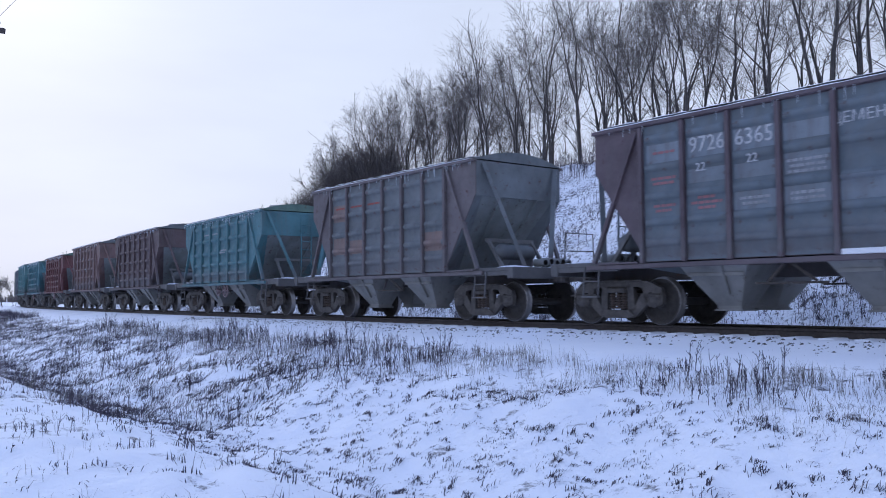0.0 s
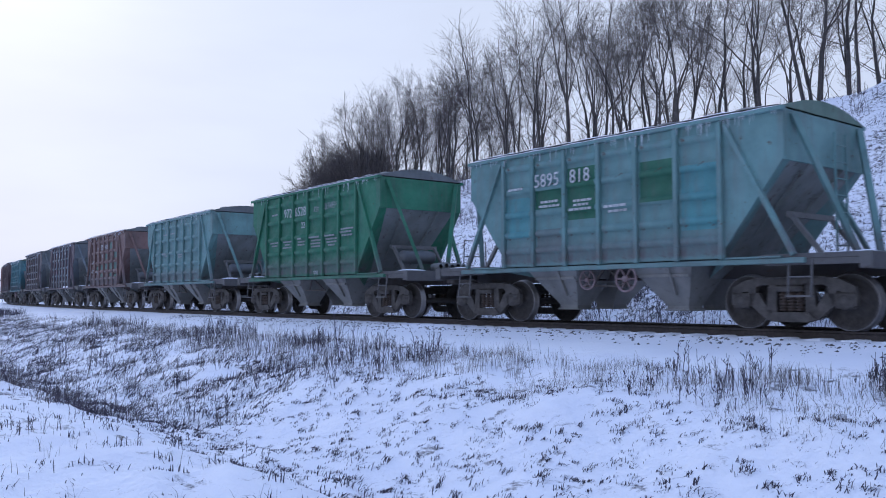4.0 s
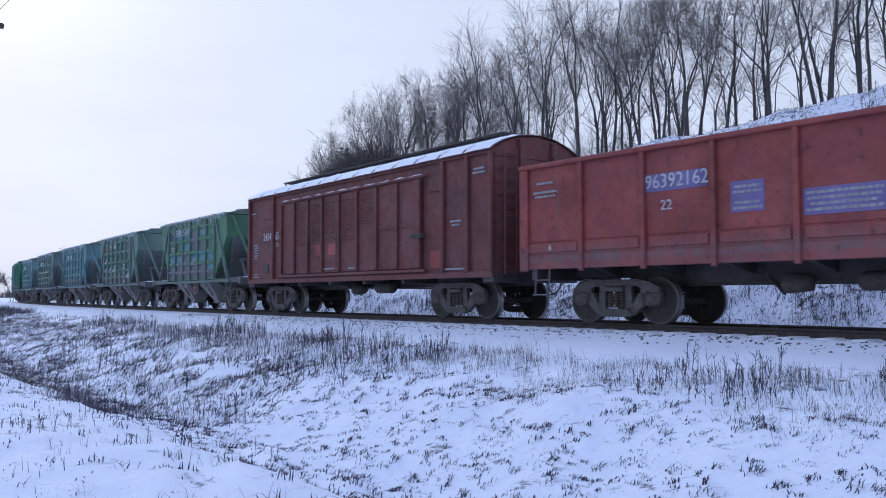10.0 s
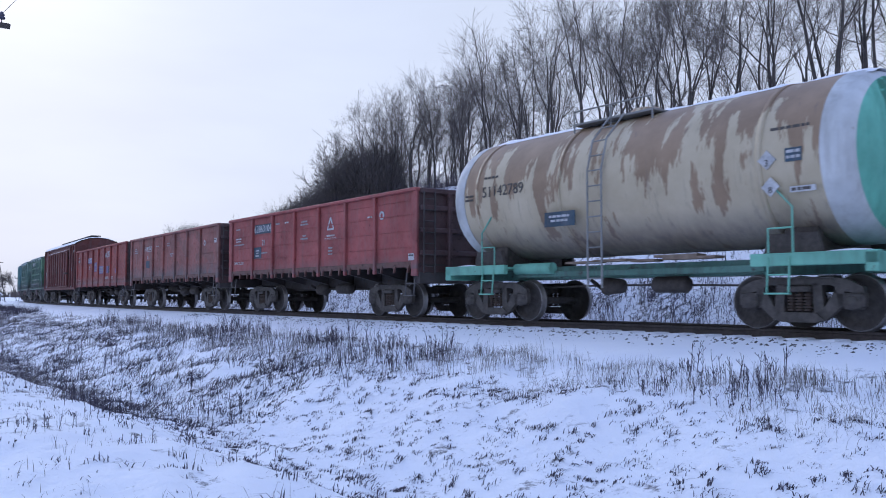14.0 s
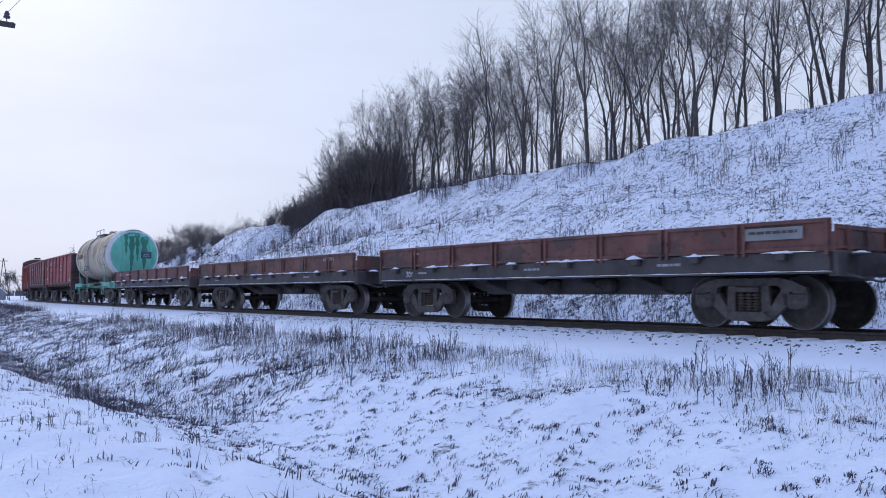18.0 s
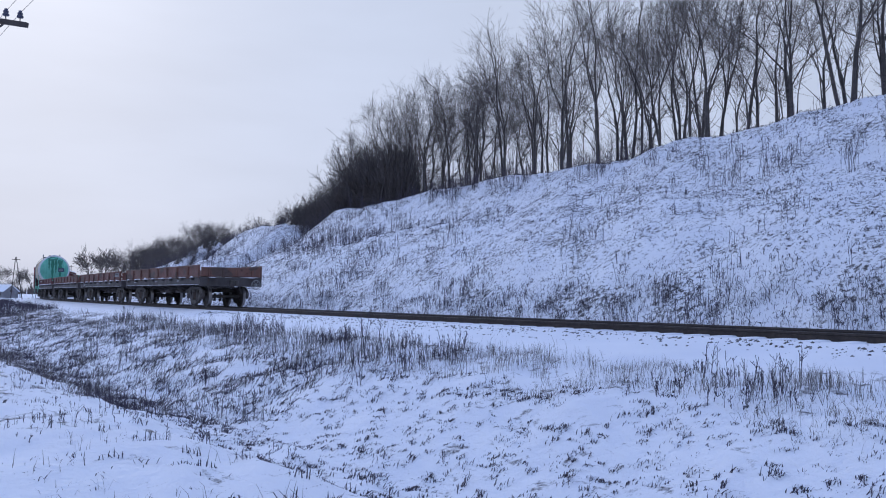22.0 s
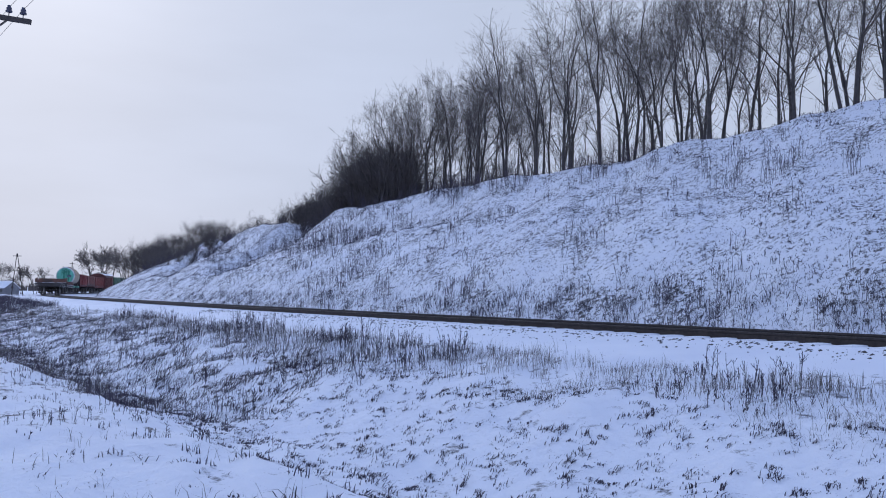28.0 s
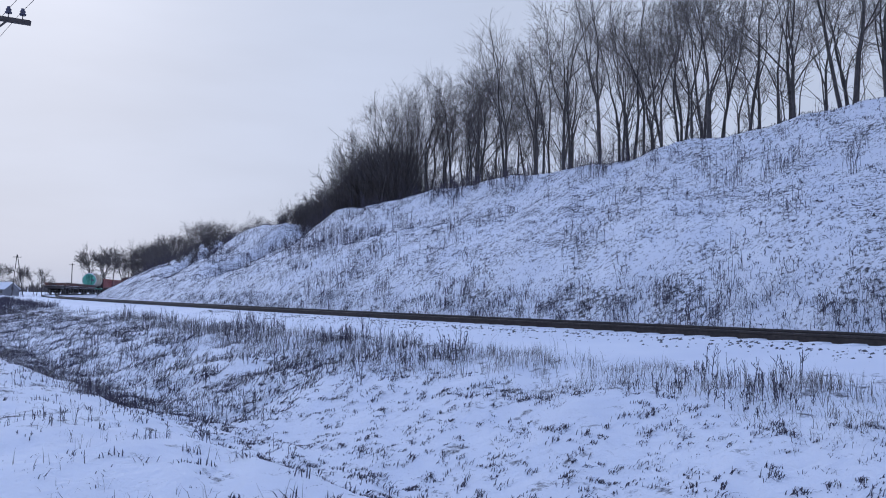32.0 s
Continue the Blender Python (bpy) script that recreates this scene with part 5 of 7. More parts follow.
        arc = [(math.sin(q) * (r + 0.02), zc - math.cos(q) * (r + 0.02)) for q in np.linspace(-0.66, 0.66, 11)]
        m.prism([(-0.95, 1.27)] + arc + [(0.95, 1.27)], sx * 3.6, sx * 4.2, "yz")
        part("cradle", m, IRON, w)
        m = Mesh().pipe([(sx * 4.0, 1.40, 1.32), (sx * 4.0, 1.40, 2.1), (sx * 3.4, 1.40, 2.75)], 0.02).pipe([(sx * 4.0, 1.40, 1.75), (sx * 3.55, 1.40, 1.75), (sx * 3.55, 1.40, 1.32)], 0.02)
        part("hand_rail", m, MINT, w)
        f = part("footstep", GEAR["footstep"].copy(), None, w, at=pose(sx * 3.75, 1.42, 1.25))
        f.data.materials.clear()
        f.data.materials.append(MINT)
        snow_strip(sx * 4.3, sx * 5.35, 1.1, 1.32, 0.3, 0.05, 5, w, "sill_snow")
    for sy in (-1, 1):
        m = Mesh().box(-3.2, 3.2, min(sy * 0.85, sy * 0.95), max(sy * 0.85, sy * 0.95), 1.02, 1.15, 0.01)
        part("side_rail", m, DIRTY_MINT, w)
    m = Mesh().tube((2.0, 1.0, 1.22), (3.2, 1.0, 1.22), 0.13, n=12)
    part("air_vessel", m, MINT, w)
    for k, (x0, x1, z) in enumerate(((-2.3, -1.1, 1.30), (-1.9, -0.9, 1.35), (-0.9, -0.3, 1.28), (-0.2, 0.7, 1.31), (0.6, 1.5, 1.29))):
        part("plank", Mesh().box(x0, x1, 0.80, 1.12, z, z + 0.05), PLANK, w, at=pose(0, 0, 0, 0, 0, 0))
    rows = []
    rng = random.Random(3)
    for x in np.linspace(-5.0, 5.0, 40):
        h = rng.uniform(0.02, 0.07)
        k = 0.30 + 0.10 * math.sin(x * 2)
        rows.append([(x, math.sin(a) * (r + 0.006 + e), zc + math.cos(a) * (r + 0.006 + e) - max(0, abs(x) - 4.6) * 0.12) for a, e in ((-k, 0), (-k / 2, h), (0, h), (k / 2, h), (k, 0))])
    part("top_snow", Mesh().sheet(rows), SNOW, w)
    brake_gear(w)
    running_gear(w, L, base)
    letter("51142789", 3.15, 3.06, 0.26, w, 1.512, DARK_LETTER)
    bars([0.5], 3.6, 3.42, w, 1.455, DARK_LETTER)
    bars([0.3, 0.3], 4.35, 3.02, w, 1.512, DARK_LETTER)
    m = Mesh().box(0.85, 1.75, 1.50, 1.52, 2.10, 2.42)
    part("name_plate", m, PANEL_BLUE, w)
    bars([0.6, 0.5], 1.3, 2.32, w, 1.525, ASH_WHITE)
    for x, z, t in ((-3.62, 2.92, "3"), (-3.68, 2.45, "6")):
        m = Mesh().prism([(x - 0.17, z), (x, z + 0.17), (x + 0.17, z), (x, z - 0.17)], 1.505, 1.518)
        part("hazard_diamond", m, ASH_WHITE, w)
        letter("8" if t == "6" else t, x, z - 0.06, 0.12, w, 1.522, DARK_LETTER)
    m = Mesh().box(-4.25, -3.95, 1.495, 1.51, 2.85, 3.08)
    part("code_plate", m, PANEL_BLUE, w)
    bars([0.24, 0.24], -4.1, 3.02, w, 1.514, ASH_WHITE)
    m = Mesh().box(-4.45, -4.0, 1.44, 1.46, 2.33, 2.43)
    part("label_plate", m, ASH_WHITE, w)
    bars([0.36], -4.22, 2.38, w, 1.464, DARK_LETTER)
    bars([0.7], -4.0, 3.45, w, 1.43, DARK_LETTER)
    return w


# ---------------------------------------------------------------- flat wagons with folding sides
def make_flat(paint_mt, seed):
    L, base, hx = 14.62, 9.72, 6.65
    zd, zt = 1.33, 1.87
    rng = random.Random(seed)
    w = thing("flat_wagon", "x", "flat wagon", "wagons of the freight train")
    m = Mesh().box(-hx, hx, -1.38, 1.38, 1.26, 1.32)
    part("deck", m, SILL_DARK, w)
    m = Mesh().sheet([[(x, y, 1.33 + rng.uniform(0.0, 0.03)) for y in np.linspace(-1.33, 1.33, 7)] for x in np.linspace(-hx + 0.05, hx - 0.05, 36)])
    part("deck_snow", m, SNOW, w)
    for sy in (-1, 1):
        m = Mesh().box(-hx, hx, min(sy * 1.30, sy * 1.42), max(sy * 1.30, sy * 1.42), 0.97, 1.325, 0.012)
        m.box(-hx, hx, min(sy * 1.30, sy * 1.45), max(sy * 1.30, sy * 1.45), 0.965, 0.995)
        sill = part("side_sill", m, SILL_DARK, w)
        m = Mesh().prism([(-4.2, 0.97), (4.2, 0.97), (2.9, 0.62), (-2.9, 0.62)], sy * 0.42 - 0.03, sy * 0.42 + 0.03)
        part("fish_belly_sill", m, SILL_DARK, w)
        for i in range(8):
            x0, x1 = -hx + 0.03 + i * 2 * (hx - 0.03) / 8 + 0.006, -hx + 0.03 + (i + 1) * 2 * (hx - 0.03) / 8 - 0.006
            y0 = sy * 1.40
            m = Mesh().box(x0, x1, min(y0, y0 + sy * 0.028), max(y0, y0 + sy * 0.028), zd + 0.02, zt, 0.006)
            b = part("folding_side", m, paint_mt if rng.random() < 0.75 else FLAT_DARK if paint_mt != FLAT_DARK else FLAT_BROWN, w)
            m = Mesh()
            for z in (zd + 0.05, zt - 0.035):
                m.box(x0 + 0.02, x1 - 0.02, min(y0 + sy * 0.03, y0 + sy * 0.065), max(y0 + sy * 0.03, y0 + sy * 0.065), z - 0.035, z + 0.035, 0.008)
            part("side_rib", m, paint_mt, b)
            for x in (x0 + 0.07, x1 - 0.07):
                m = Mesh().prism([(x - 0.035, zt - 0.02), (x + 0.035, zt - 0.02), (x + 0.03, zd - 0.06), (x - 0.03, zd - 0.06)], y0 + sy * 0.03, y0 + sy * 0.085)
                part("hinge_bar", m, paint_mt, b)
            xm = (x0 + x1) / 2 + rng.uniform(-0.2, 0.2)
            m = Mesh().box(xm - 0.09, xm + 0.09, min(sy * 1.425, sy * 1.56), max(sy * 1.425, sy * 1.56), zd - 0.14, zd - 0.02, 0.012)
            part("stake_pocket", m, SILL_DARK, sill)
            snow_strip(xm - rng.uniform(0.14, 0.22), xm + rng.uniform(0.14, 0.24), sy * 1.50, zd - 0.02, 0.15, rng.uniform(0.07, 0.13), rng.random(), sill, "snow_clump")
        for i in range(9):
            x = -hx + rng.uniform(0, 2 * hx - 1.6)
            snow_strip(x, x + rng.uniform(0.5, 1.6), sy * 1.45, zd - 0.005, 0.07, 0.045, rng.random(), sill, "ledge_snow")
        snow_strip(-hx, hx, sy * 1.435, 0.995, 0.05, 0.022, seed + 5, sill, "ledge_snow")
    for sx in (-1, 1):
        m = Mesh().box(min(sx * hx, sx * (hx - 0.03)), max(sx * hx, sx * (hx - 0.03)), -1.36, 1.36, zd + 0.02, zt - 0.10, 0.006)
        e = part("end_board", m, paint_mt, w)
        for z in (zd + 0.07, zt - 0.15):
            m = Mesh().box(min(sx * (hx + 0.002), sx * (hx + 0.03)), max(sx * (hx + 0.002), sx * (hx + 0.03)), -1.33, 1.33, z - 0.025, z + 0.025)
            part("end_rib", m, paint_mt, e)
        for y in (-1.0, -0.35, 0.35, 1.0):
            m = Mesh().box(min(sx * (hx + 0.002), sx * (hx + 0.05)), max(sx * (hx + 0.002), sx * (hx + 0.05)), y - 0.045, y + 0.045, zd - 0.05, zt - 0.1)
            part("hinge_bar", m, paint_mt, e)
        m = Mesh().box(min(sx * (hx - 0.1), sx * (hx + 0.06)), max(sx * (hx - 0.1), sx * (hx + 0.06)), -1.42, 1.42, 0.92, 1.325, 0.015)
        part("end_sill", m, SILL_DARK, w)
        for y in (-0.9, 0.9):
            snow_strip(sx * (hx + 0.03), sx * (hx + 0.30), y, 1.30, 0.35, 0.06, rng.random(), w, "end_snow")
            m = Mesh().box(min(sx * (hx + 0.06), sx * (hx + 0.32)), max(sx * (hx + 0.06), sx * (hx + 0.32)), y - 0.2, y + 0.2, 1.27, 1.30)
            part("end_bracket", m, SILL_DARK, w)
        m = Mesh().pipe([(sx * (hx + 0.1), 1.2, 0.95), (sx * (hx + 0.5), 0.9, 0.82), (sx * (hx + 0.55), 0.3, 0.98)], 0.02)
        part("uncoupling_lever", m, IRON, w)
    for x in (-2.4, -0.8, 0.8, 2.4):
        m = Mesh().prism([(-1.3, 1.26), (1.3, 1.26), (1.3, 1.0), (0.42, 0.72), (-0.42, 0.72), (-1.3, 1.0)], x - 0.05, x + 0.05, "yz")
        m.beam((x, 1.36, 0.98), (x - 0.35, 0.46, 0.66), 0.05, 0.05)
        part("cross_beam", m, SILL_DARK, w)
    m = Mesh().box(-6.5, 6.5, -0.22, 0.22, 0.86, 1.26)
    part("centre_sill", m, SILL_DARK, w)
    part("brake_handwheel", GEAR["handwheel"], None, w, at=pose(-hx - 0.45, -1.0, 1.0, 0, 0, 90))
    part("handwheel_shaft", Mesh().tube((-hx - 0.45, -1.0, 1.0), (-hx, -1.0, 1.0), 0.022, n=6), IRON, w)
    brake_gear(w)
    running_gear(w, L, base)
    for x in (4.6, 0.4, -3.4):
        bars([rng.uniform(0.3, 0.6)], x, 1.18, w, 1.425)
    return w


# ---------------------------------------------------------------- making up the train
TRAIN = []   # wagon, distance of its middle behind the mark, distance between its bogies


def make_train():
    u = 83.835
    flats = [(make_flat(FLAT_DARK, 4), "rust-brown flat wagon with folding sides, last of the train"),
             (make_flat(FLAT_BROWN, 3), "dark brown flat wagon with folding sides and snow clumps"),
             (make_flat(FLAT_BROWN, 2), "brown flat wagon with raised folding sides"),
             (make_flat(MAROON, 1), "maroon flat wagon with chalk writing behind the tank")]
    for w, text in flats:
        tagged(w, text)
        TRAIN.append((w, u - 7.31, 9.72))
        u -= 14.62
    part("worn_number_panel", Mesh().box(-6.15, -5.05, 1.466, 1.472, 1.55, 1.76), DUSTY_STEEL, flats[1][0])
    bars([0.9], -5.6, 1.68, flats[1][0], 1.475, SILL_DARK)
    bars([0.3], 4.9, 1.7, flats[1][0], 1.435, DIM_WHITE)
    letter("4497974", -5.0, 1.70, 0.15, flats[2][0], 1.465, DIM_WHITE)
    letter("20т", 5.2, 1.15, 0.16, flats[1][0], 1.425)
    letter("20т", 5.2, 1.15, 0.16, flats[3][0], 1.425)
    bars([0.9, 0.7], 5.0, 1.72, flats[3][0], 1.465, ASH_WHITE)
    bars([1.1], 3.6, 1.66, flats[3][0], 1.465, ASH_WHITE)
    TRAIN.append((make_tank(), u - 6.16, 7.8))
    u -= 12.02
    g3 = make_gondola(GONDOLA_RED, "hatched", 6.34)
    tagged(g3, "red open wagon with hooked floor hatches and white lettering")
    patch(2.75, 4.1, 2.81, 3.15, PANEL_BLUE, g3, 1.482)
    letter("62863104", 3.42, 2.98, 0.26, g3, 1.49)
    letter("21", 3.35, 2.48, 0.20, g3, 1.49)
    patch(3.55, 4.15, 1.93, 2.34, PANEL_BLUE, g3, 1.482)
    bars([0.28, 0.2, 0.32], 3.85, 2.22, g3, 1.49, ASH_WHITE)
    bars([0.5], 3.3, 2.12, g3, 1.49)
    bars([0.35], 5.6, 3.08, g3, 1.50)
    bars([0.5, 0.45], 5.55, 2.72, g3, 1.50, ASH_WHITE)
    bars([0.9], 5.5, 2.50, g3, 1.50)
    letter("ТАРА", 5.78, 1.80, 0.10, g3, 1.50)
    letter("23.35т", 5.30, 1.80, 0.12, g3, 1.50)
    bars([0.3], 2.2, 3.08, g3, 1.49)
    bars([0.3], 1.5, 3.08, g3, 1.49, ASH_WHITE)
    bars([0.4, 0.55], 0.2, 3.02, g3, 1.49)
    bars([0.2, 0.5], 0.2, 2.55, g3, 1.49)
    m = Mesh()   # a triangular mark in outline
    tri = [(-1.37, 2.66), (-1.77, 2.66), (-1.57, 3.02)]
    for a, b in zip(tri, tri[1:] + tri[:1]):
        m.beam((a[0], 1.49, a[1]), (b[0], 1.49, b[1]), 0.05, 0.008, (0, 1, 0))
    part("white_triangle_mark", m, ASH_WHITE, g3)
    bars([0.5, 0.75], -1.57, 2.46, g3, 1.49, ASH_WHITE)
    bars([0.25, 0.25, 0.25], -1.57, 2.08, g3, 1.49)
    m = Mesh().lathe([(-0.005, 0.07), (-0.005, 0.13), (0.005, 0.13), (0.005, 0.07)], "y", (-4.55, 1.49, 2.86), 12)
    part("round_mark", m, ASH_WHITE, g3)
    bars([0.25], -3.9, 2.86, g3, 1.49, ASH_WHITE)
    m = Mesh().box(-6.26, -6.0, 1.555, 1.562, 1.54, 1.72)
    part("number_panel", m, ASH_WHITE, g3)
    bars([0.2], -6.13, 1.67, g3, 1.566, DARK_LETTER)
    TRAIN.append((g3, u - 6.96, 8.65))
    u -= 13.92
    g2 = make_gondola(GONDOLA_BROWN, "hatched")
    tagged(g2, "faded brown open wagon with dusty sides and hooked hatches")
    letter("61802542", 3.42, 2.86, 0.26, g2, 1.49, wide=0.85)
    letter("21", 3.5, 2.45, 0.16, g2, 1.49)
    bars([0.3, 0.45, 0.6], 5.5, 2.95, g2, 1.50)
    bars([0.5], 1.9, 2.95, g2, 1.49)
    bars([0.35, 0.45], 0.2, 3.0, g2, 1.49)
    bars([0.5, 0.3], -0.3, 2.5, g2, 1.49)
    m = Mesh().lathe([(-0.005, 0.06), (-0.005, 0.12), (0.005, 0.12), (0.005, 0.06)], "y", (-4.7, 1.49, 2.78), 12)
    part("round_mark", m, ASH_WHITE, g2)
    m = Mesh().box(-6.28, -6.04, 1.555, 1.562, 2.72, 2.90)
    part("number_panel", m, ASH_WHITE, g2)
    bars([0.18], -6.16, 2.84, g2, 1.566, DARK_LETTER)
    patch(3.2, 3.8, 1.95, 2.3, PANEL_BLUE, g2, 1.482)
    TRAIN.append((g2, u - 6.96, 8.65))
    u -= 13.92
    g1 = make_gondola(GONDOLA_ORANGE, "boxed", 6.64)
    tagged(g1, "orange-red open wagon with violet repainted patches and lettering")
    patch(1.83, 3.20, 2.58, 2.92, VIOLET_PATCH, g1, 1.482)
    letter("96392162", 2.5, 2.76, 0.28, g1, 1.49, wide=0.92)
    letter("22", 2.72, 2.30, 0.2, g1, 1.49)
    patch(0.70, 1.35, 2.05, 2.6, VIOLET_PATCH, g1, 1.482)
    bars([0.5, 0.55, 0.0, 0.5, 0.55], 1.02, 2.5, g1, 1.49)
    patch(-1.35, 0.0, 1.9, 2.35, VIOLET_PATCH, g1, 1.482)
    bars([1.25, 1.2, 1.1, 1.25], -0.67, 2.27, g1, 1.49)
    letter("ДВРЗ", -2.48, 2.95, 0.32, g1, 1.49, wide=0.8)
    m = Mesh().lathe([(-0.005, 0.07), (-0.005, 0.15), (0.005, 0.15), (0.005, 0.07)], "y", (-1.76, 1.49, 2.93), 14)
    part("round_mark", m, ASH_WHITE, g1)
    patch(-2.33, -1.9, 1.9, 2.3, VIOLET_PATCH, g1, 1.482)
    patch(-2.86, -2.35, 1.88, 2.3, BLACK_PATCH, g1, 1.482)
    patch(-4.4, -4.0, 1.85, 2.1, VIOLET_PATCH, g1, 1.482)
    letter("96392162", -2.2, 1.62, 0.14, g1, 1.515)
    letter("[22]", -3.5, 1.62, 0.14, g1, 1.515)
    letter("6", 5.75, 1.62, 0.14, g1, 1.515)
    bars([0.5], 5.9, 3.05, g1, 1.50)
    bars([0.7, 0.6], 5.9, 2.85, g1, 1.50)
    TRAIN.append((g1, u - 7.1, 8.65))
    u -= 13.92
    TRAIN.append((make_boxcar(), u - 7.69, 10.0))
    u -= 14.73
    low, tall = make_hopper("low", TEAL), make_hopper("tall", TEAL)
    plan = [("low", PATCHY_GREEN, "patchy green cement hopper wagon with blue repainted bays"),
            ("low", GREY_GREEN, "grey-green cement hopper wagon with dark green panels"),
            ("low", TEAL, "teal cement hopper wagon with icicles along its eave"),
            ("low", SLATE, "slate cement hopper wagon with bright green panels"),
            ("low", LIGHT_TEAL, "pale teal cement hopper wagon with white numbers"),
            ("tall", GREEN, "green cement hopper wagon with dusty lower hoppers"),
            ("tall", LIGHT_TEAL, "light teal cement hopper wagon dusted with cement"),
            ("tall", RUSTY, "rusty brown cement hopper wagon with green patches"),
            ("tall", PURPLE_GREY, "faded purple-grey cement hopper wagon with blue patches"),
            ("tall", GREY, "grey rust-spotted cement hopper wagon"),
            ("low", DARK_TEAL, "weathered teal cement hopper wagon"),
            ("tall", DARK_BROWN, "dark brown cement hopper wagon"),
            ("tall", RUSTY, "red-brown cement hopper wagon"),
            ("low", MAROON, "maroon cement hopper wagon"),
            ("low", DARK_TEAL, "dark teal cement hopper wagon"),
            ("tall", TEAL, "teal cement hopper wagon far up the train"),
            ("low", GREY, "grey cement hopper wagon far up the train"),
            ("tall", MAROON, "maroon cement hopper wagon far up the train"),
            ("tall", DARK_BROWN, "brown cement hopper wagon far up the train"),
            ("low", SLATE, "slate cement hopper wagon far up the train"),
            ("tall", TEAL, "teal cement hopper wagon near the train's head")]
    made = []
    used = set()
    for kind, mt, text in plan:
        src = low if kind == "low" else tall
        w = src if kind not in used else copy_thing(src, Matrix())
        used.add(kind)
        made.append((w, mt, text))
        TRAIN.append((w, u - 6.01, 7.75))
        u -= 12.02
    for w, mt, text in made:
        tagged(w, text)
        if mt != TEAL:
            recolour(w, mt, TEAL, {PURPLE_GREY: PURPLE_BROWN, GREY: GREY_BROWN, PATCHY_GREEN: GREY_GREEN}.get(mt) if "far up" not in text else None)
    hop = [w for w, mt, text in made]
    fill_bays(hop)


def bay(i):
    """Middle of a hopper's bay, counted from its front end."""
    return 2.38 - i * 0.952


def fill_bays(hop):
    def span_of(w):
        return HOPPER_LOW if hop.index(w) < 5 or hop.index(w) in (10, 13, 14, 16, 19) else HOPPER_TALL

    def word(text, x, z, h, w, mt=ASH_WHITE, wide=1.0):
        y = 1.446 + max(bead(z + h * k, span_of(w)) for k in (-0.5, -0.25, 0, 0.25, 0.5))
        letter(text, x, z, h, w, y, mt, wide)

    def numbers(w, z, first, i, second, j, mt=ASH_WHITE, h=0.30):
        word(first, bay(i), z, h, w, mt, 0.92)
        word(second, bay(j), z, h, w, mt, 0.92)

    def small(w, spots, mt=DIM_WHITE):
        for i, z, lines in spots:
            bars(lines, bay(i), z, w, 1.447, mt, span=span_of(w))

    def blocks(w, mt, spots, half=0.40):
        for i, z0, z1 in spots:
            part("repainted_patch", pressed_sheet(half, z0, z1, span_of(w), 1.4425), mt, w, at=pose(bay(i), 0, 0))

    # patchy green with blue bays
    w = hop[0]
    numbers(w, 3.30, "5930", 1, "5507", 2)
    blocks(w, TEAL_PATCH, [(0, 2.02, 2.34), (1, 2.02, 2.34), (1, 3.03, 3.38), (2, 3.03, 3.38), (2, 2.55, 2.82), (3, 2.04, 2.34), (4, 2.04, 2.42), (4, 3.12, 3.32), (5, 2.10, 2.36), (5, 1.66, 1.88)])
    blocks(w, PURPLE_PATCH, [(3, 2.52, 3.30), (4, 2.52, 2.88), (0, 1.42, 1.90), (1, 1.42, 1.90), (2, 1.42, 2.34), (3, 1.42, 1.90), (4, 1.42, 1.86)])
    blocks(w, NAVY_PATCH, [(0, 3.03, 3.38)])
    small(w, [(0, 3.35, [0.4]), (0, 2.7, [0.5, 0.4]), (3, 2.1, [0.6, 0.5, 0.6]), (1, 2.25, [0.5, 0.4])])
    w = hop[1]
    blocks(w, DEEP_GREEN_PATCH, [(3, 3.0, 3.45), (3, 2.5, 2.85), (3, 1.9, 2.35), (4, 3.0, 3.5), (4, 2.45, 2.8), (4, 1.9, 2.3), (5, 2.0, 2.5), (1, 3.05, 3.45), (2, 3.0, 3.4)])
    blocks(w, DEEP_GREEN_PATCH, [(0, 2.0, 2.36), (1, 2.0, 2.36), (1, 2.5, 2.86), (2, 2.5, 2.86), (2, 2.0, 2.36), (0, 2.5, 2.86)])
    blocks(w, TEAL_PATCH, [(5, 1.5, 1.86)])
    blocks(w, RED_PATCH, [(0, 3.06, 3.28)], 0.35)
    numbers(w, 3.25, "5930", 1, "4808", 2)
    word("72т", bay(1), 2.62, 0.18, w)
    word("22", bay(2), 2.62, 0.18, w)
    letter("[22]", bay(4) - 0.2, 1.35, 0.12, w, 1.505)
    small(w, [(0, 2.6, [0.5, 0.3, 0.4]), (0, 2.1, [0.5, 0.4]), (1, 2.15, [0.5, 0.55]), (2, 2.2, [0.7, 0.65, 0.7, 0.6]), (4, 2.25, [0.6, 0.5, 0.6]), (5, 1.68, [0.7, 0.5])], ASH_WHITE)
    word("ЦЕМЕНТ", bay(5), 3.22, 0.17, w, DIM_WHITE)
    w = hop[2]
    numbers(w, 3.12, "589", 1, "5544", 2)
    word("67т", bay(3) + 0.15, 3.12, 0.18, w, DIM_WHITE)
    word("ЦЕМЕНТ", bay(4), 3.18, 0.17, w, DIM_WHITE)
    small(w, [(0, 2.6, [0.6, 0.5]), (1, 2.6, [0.6, 0.5]), (2, 2.65, [0.45, 0.6]), (1, 2.3, [0.4]), (4, 2.5, [0.6])])
    w = hop[3]
    blocks(w, BRIGHT_GREEN, [(0, 2.2, 3.35), (1, 1.6, 2.3), (1, 2.5, 2.75), (2, 2.1, 2.6), (3, 2.7, 3.45), (3, 1.9, 2.5), (4, 2.1, 2.8), (5, 1.6, 3.5)])
    numbers(w, 3.05, "935", 1, "2223", 2)
    word("67т", bay(4), 3.05, 0.16, w, DIM_WHITE)
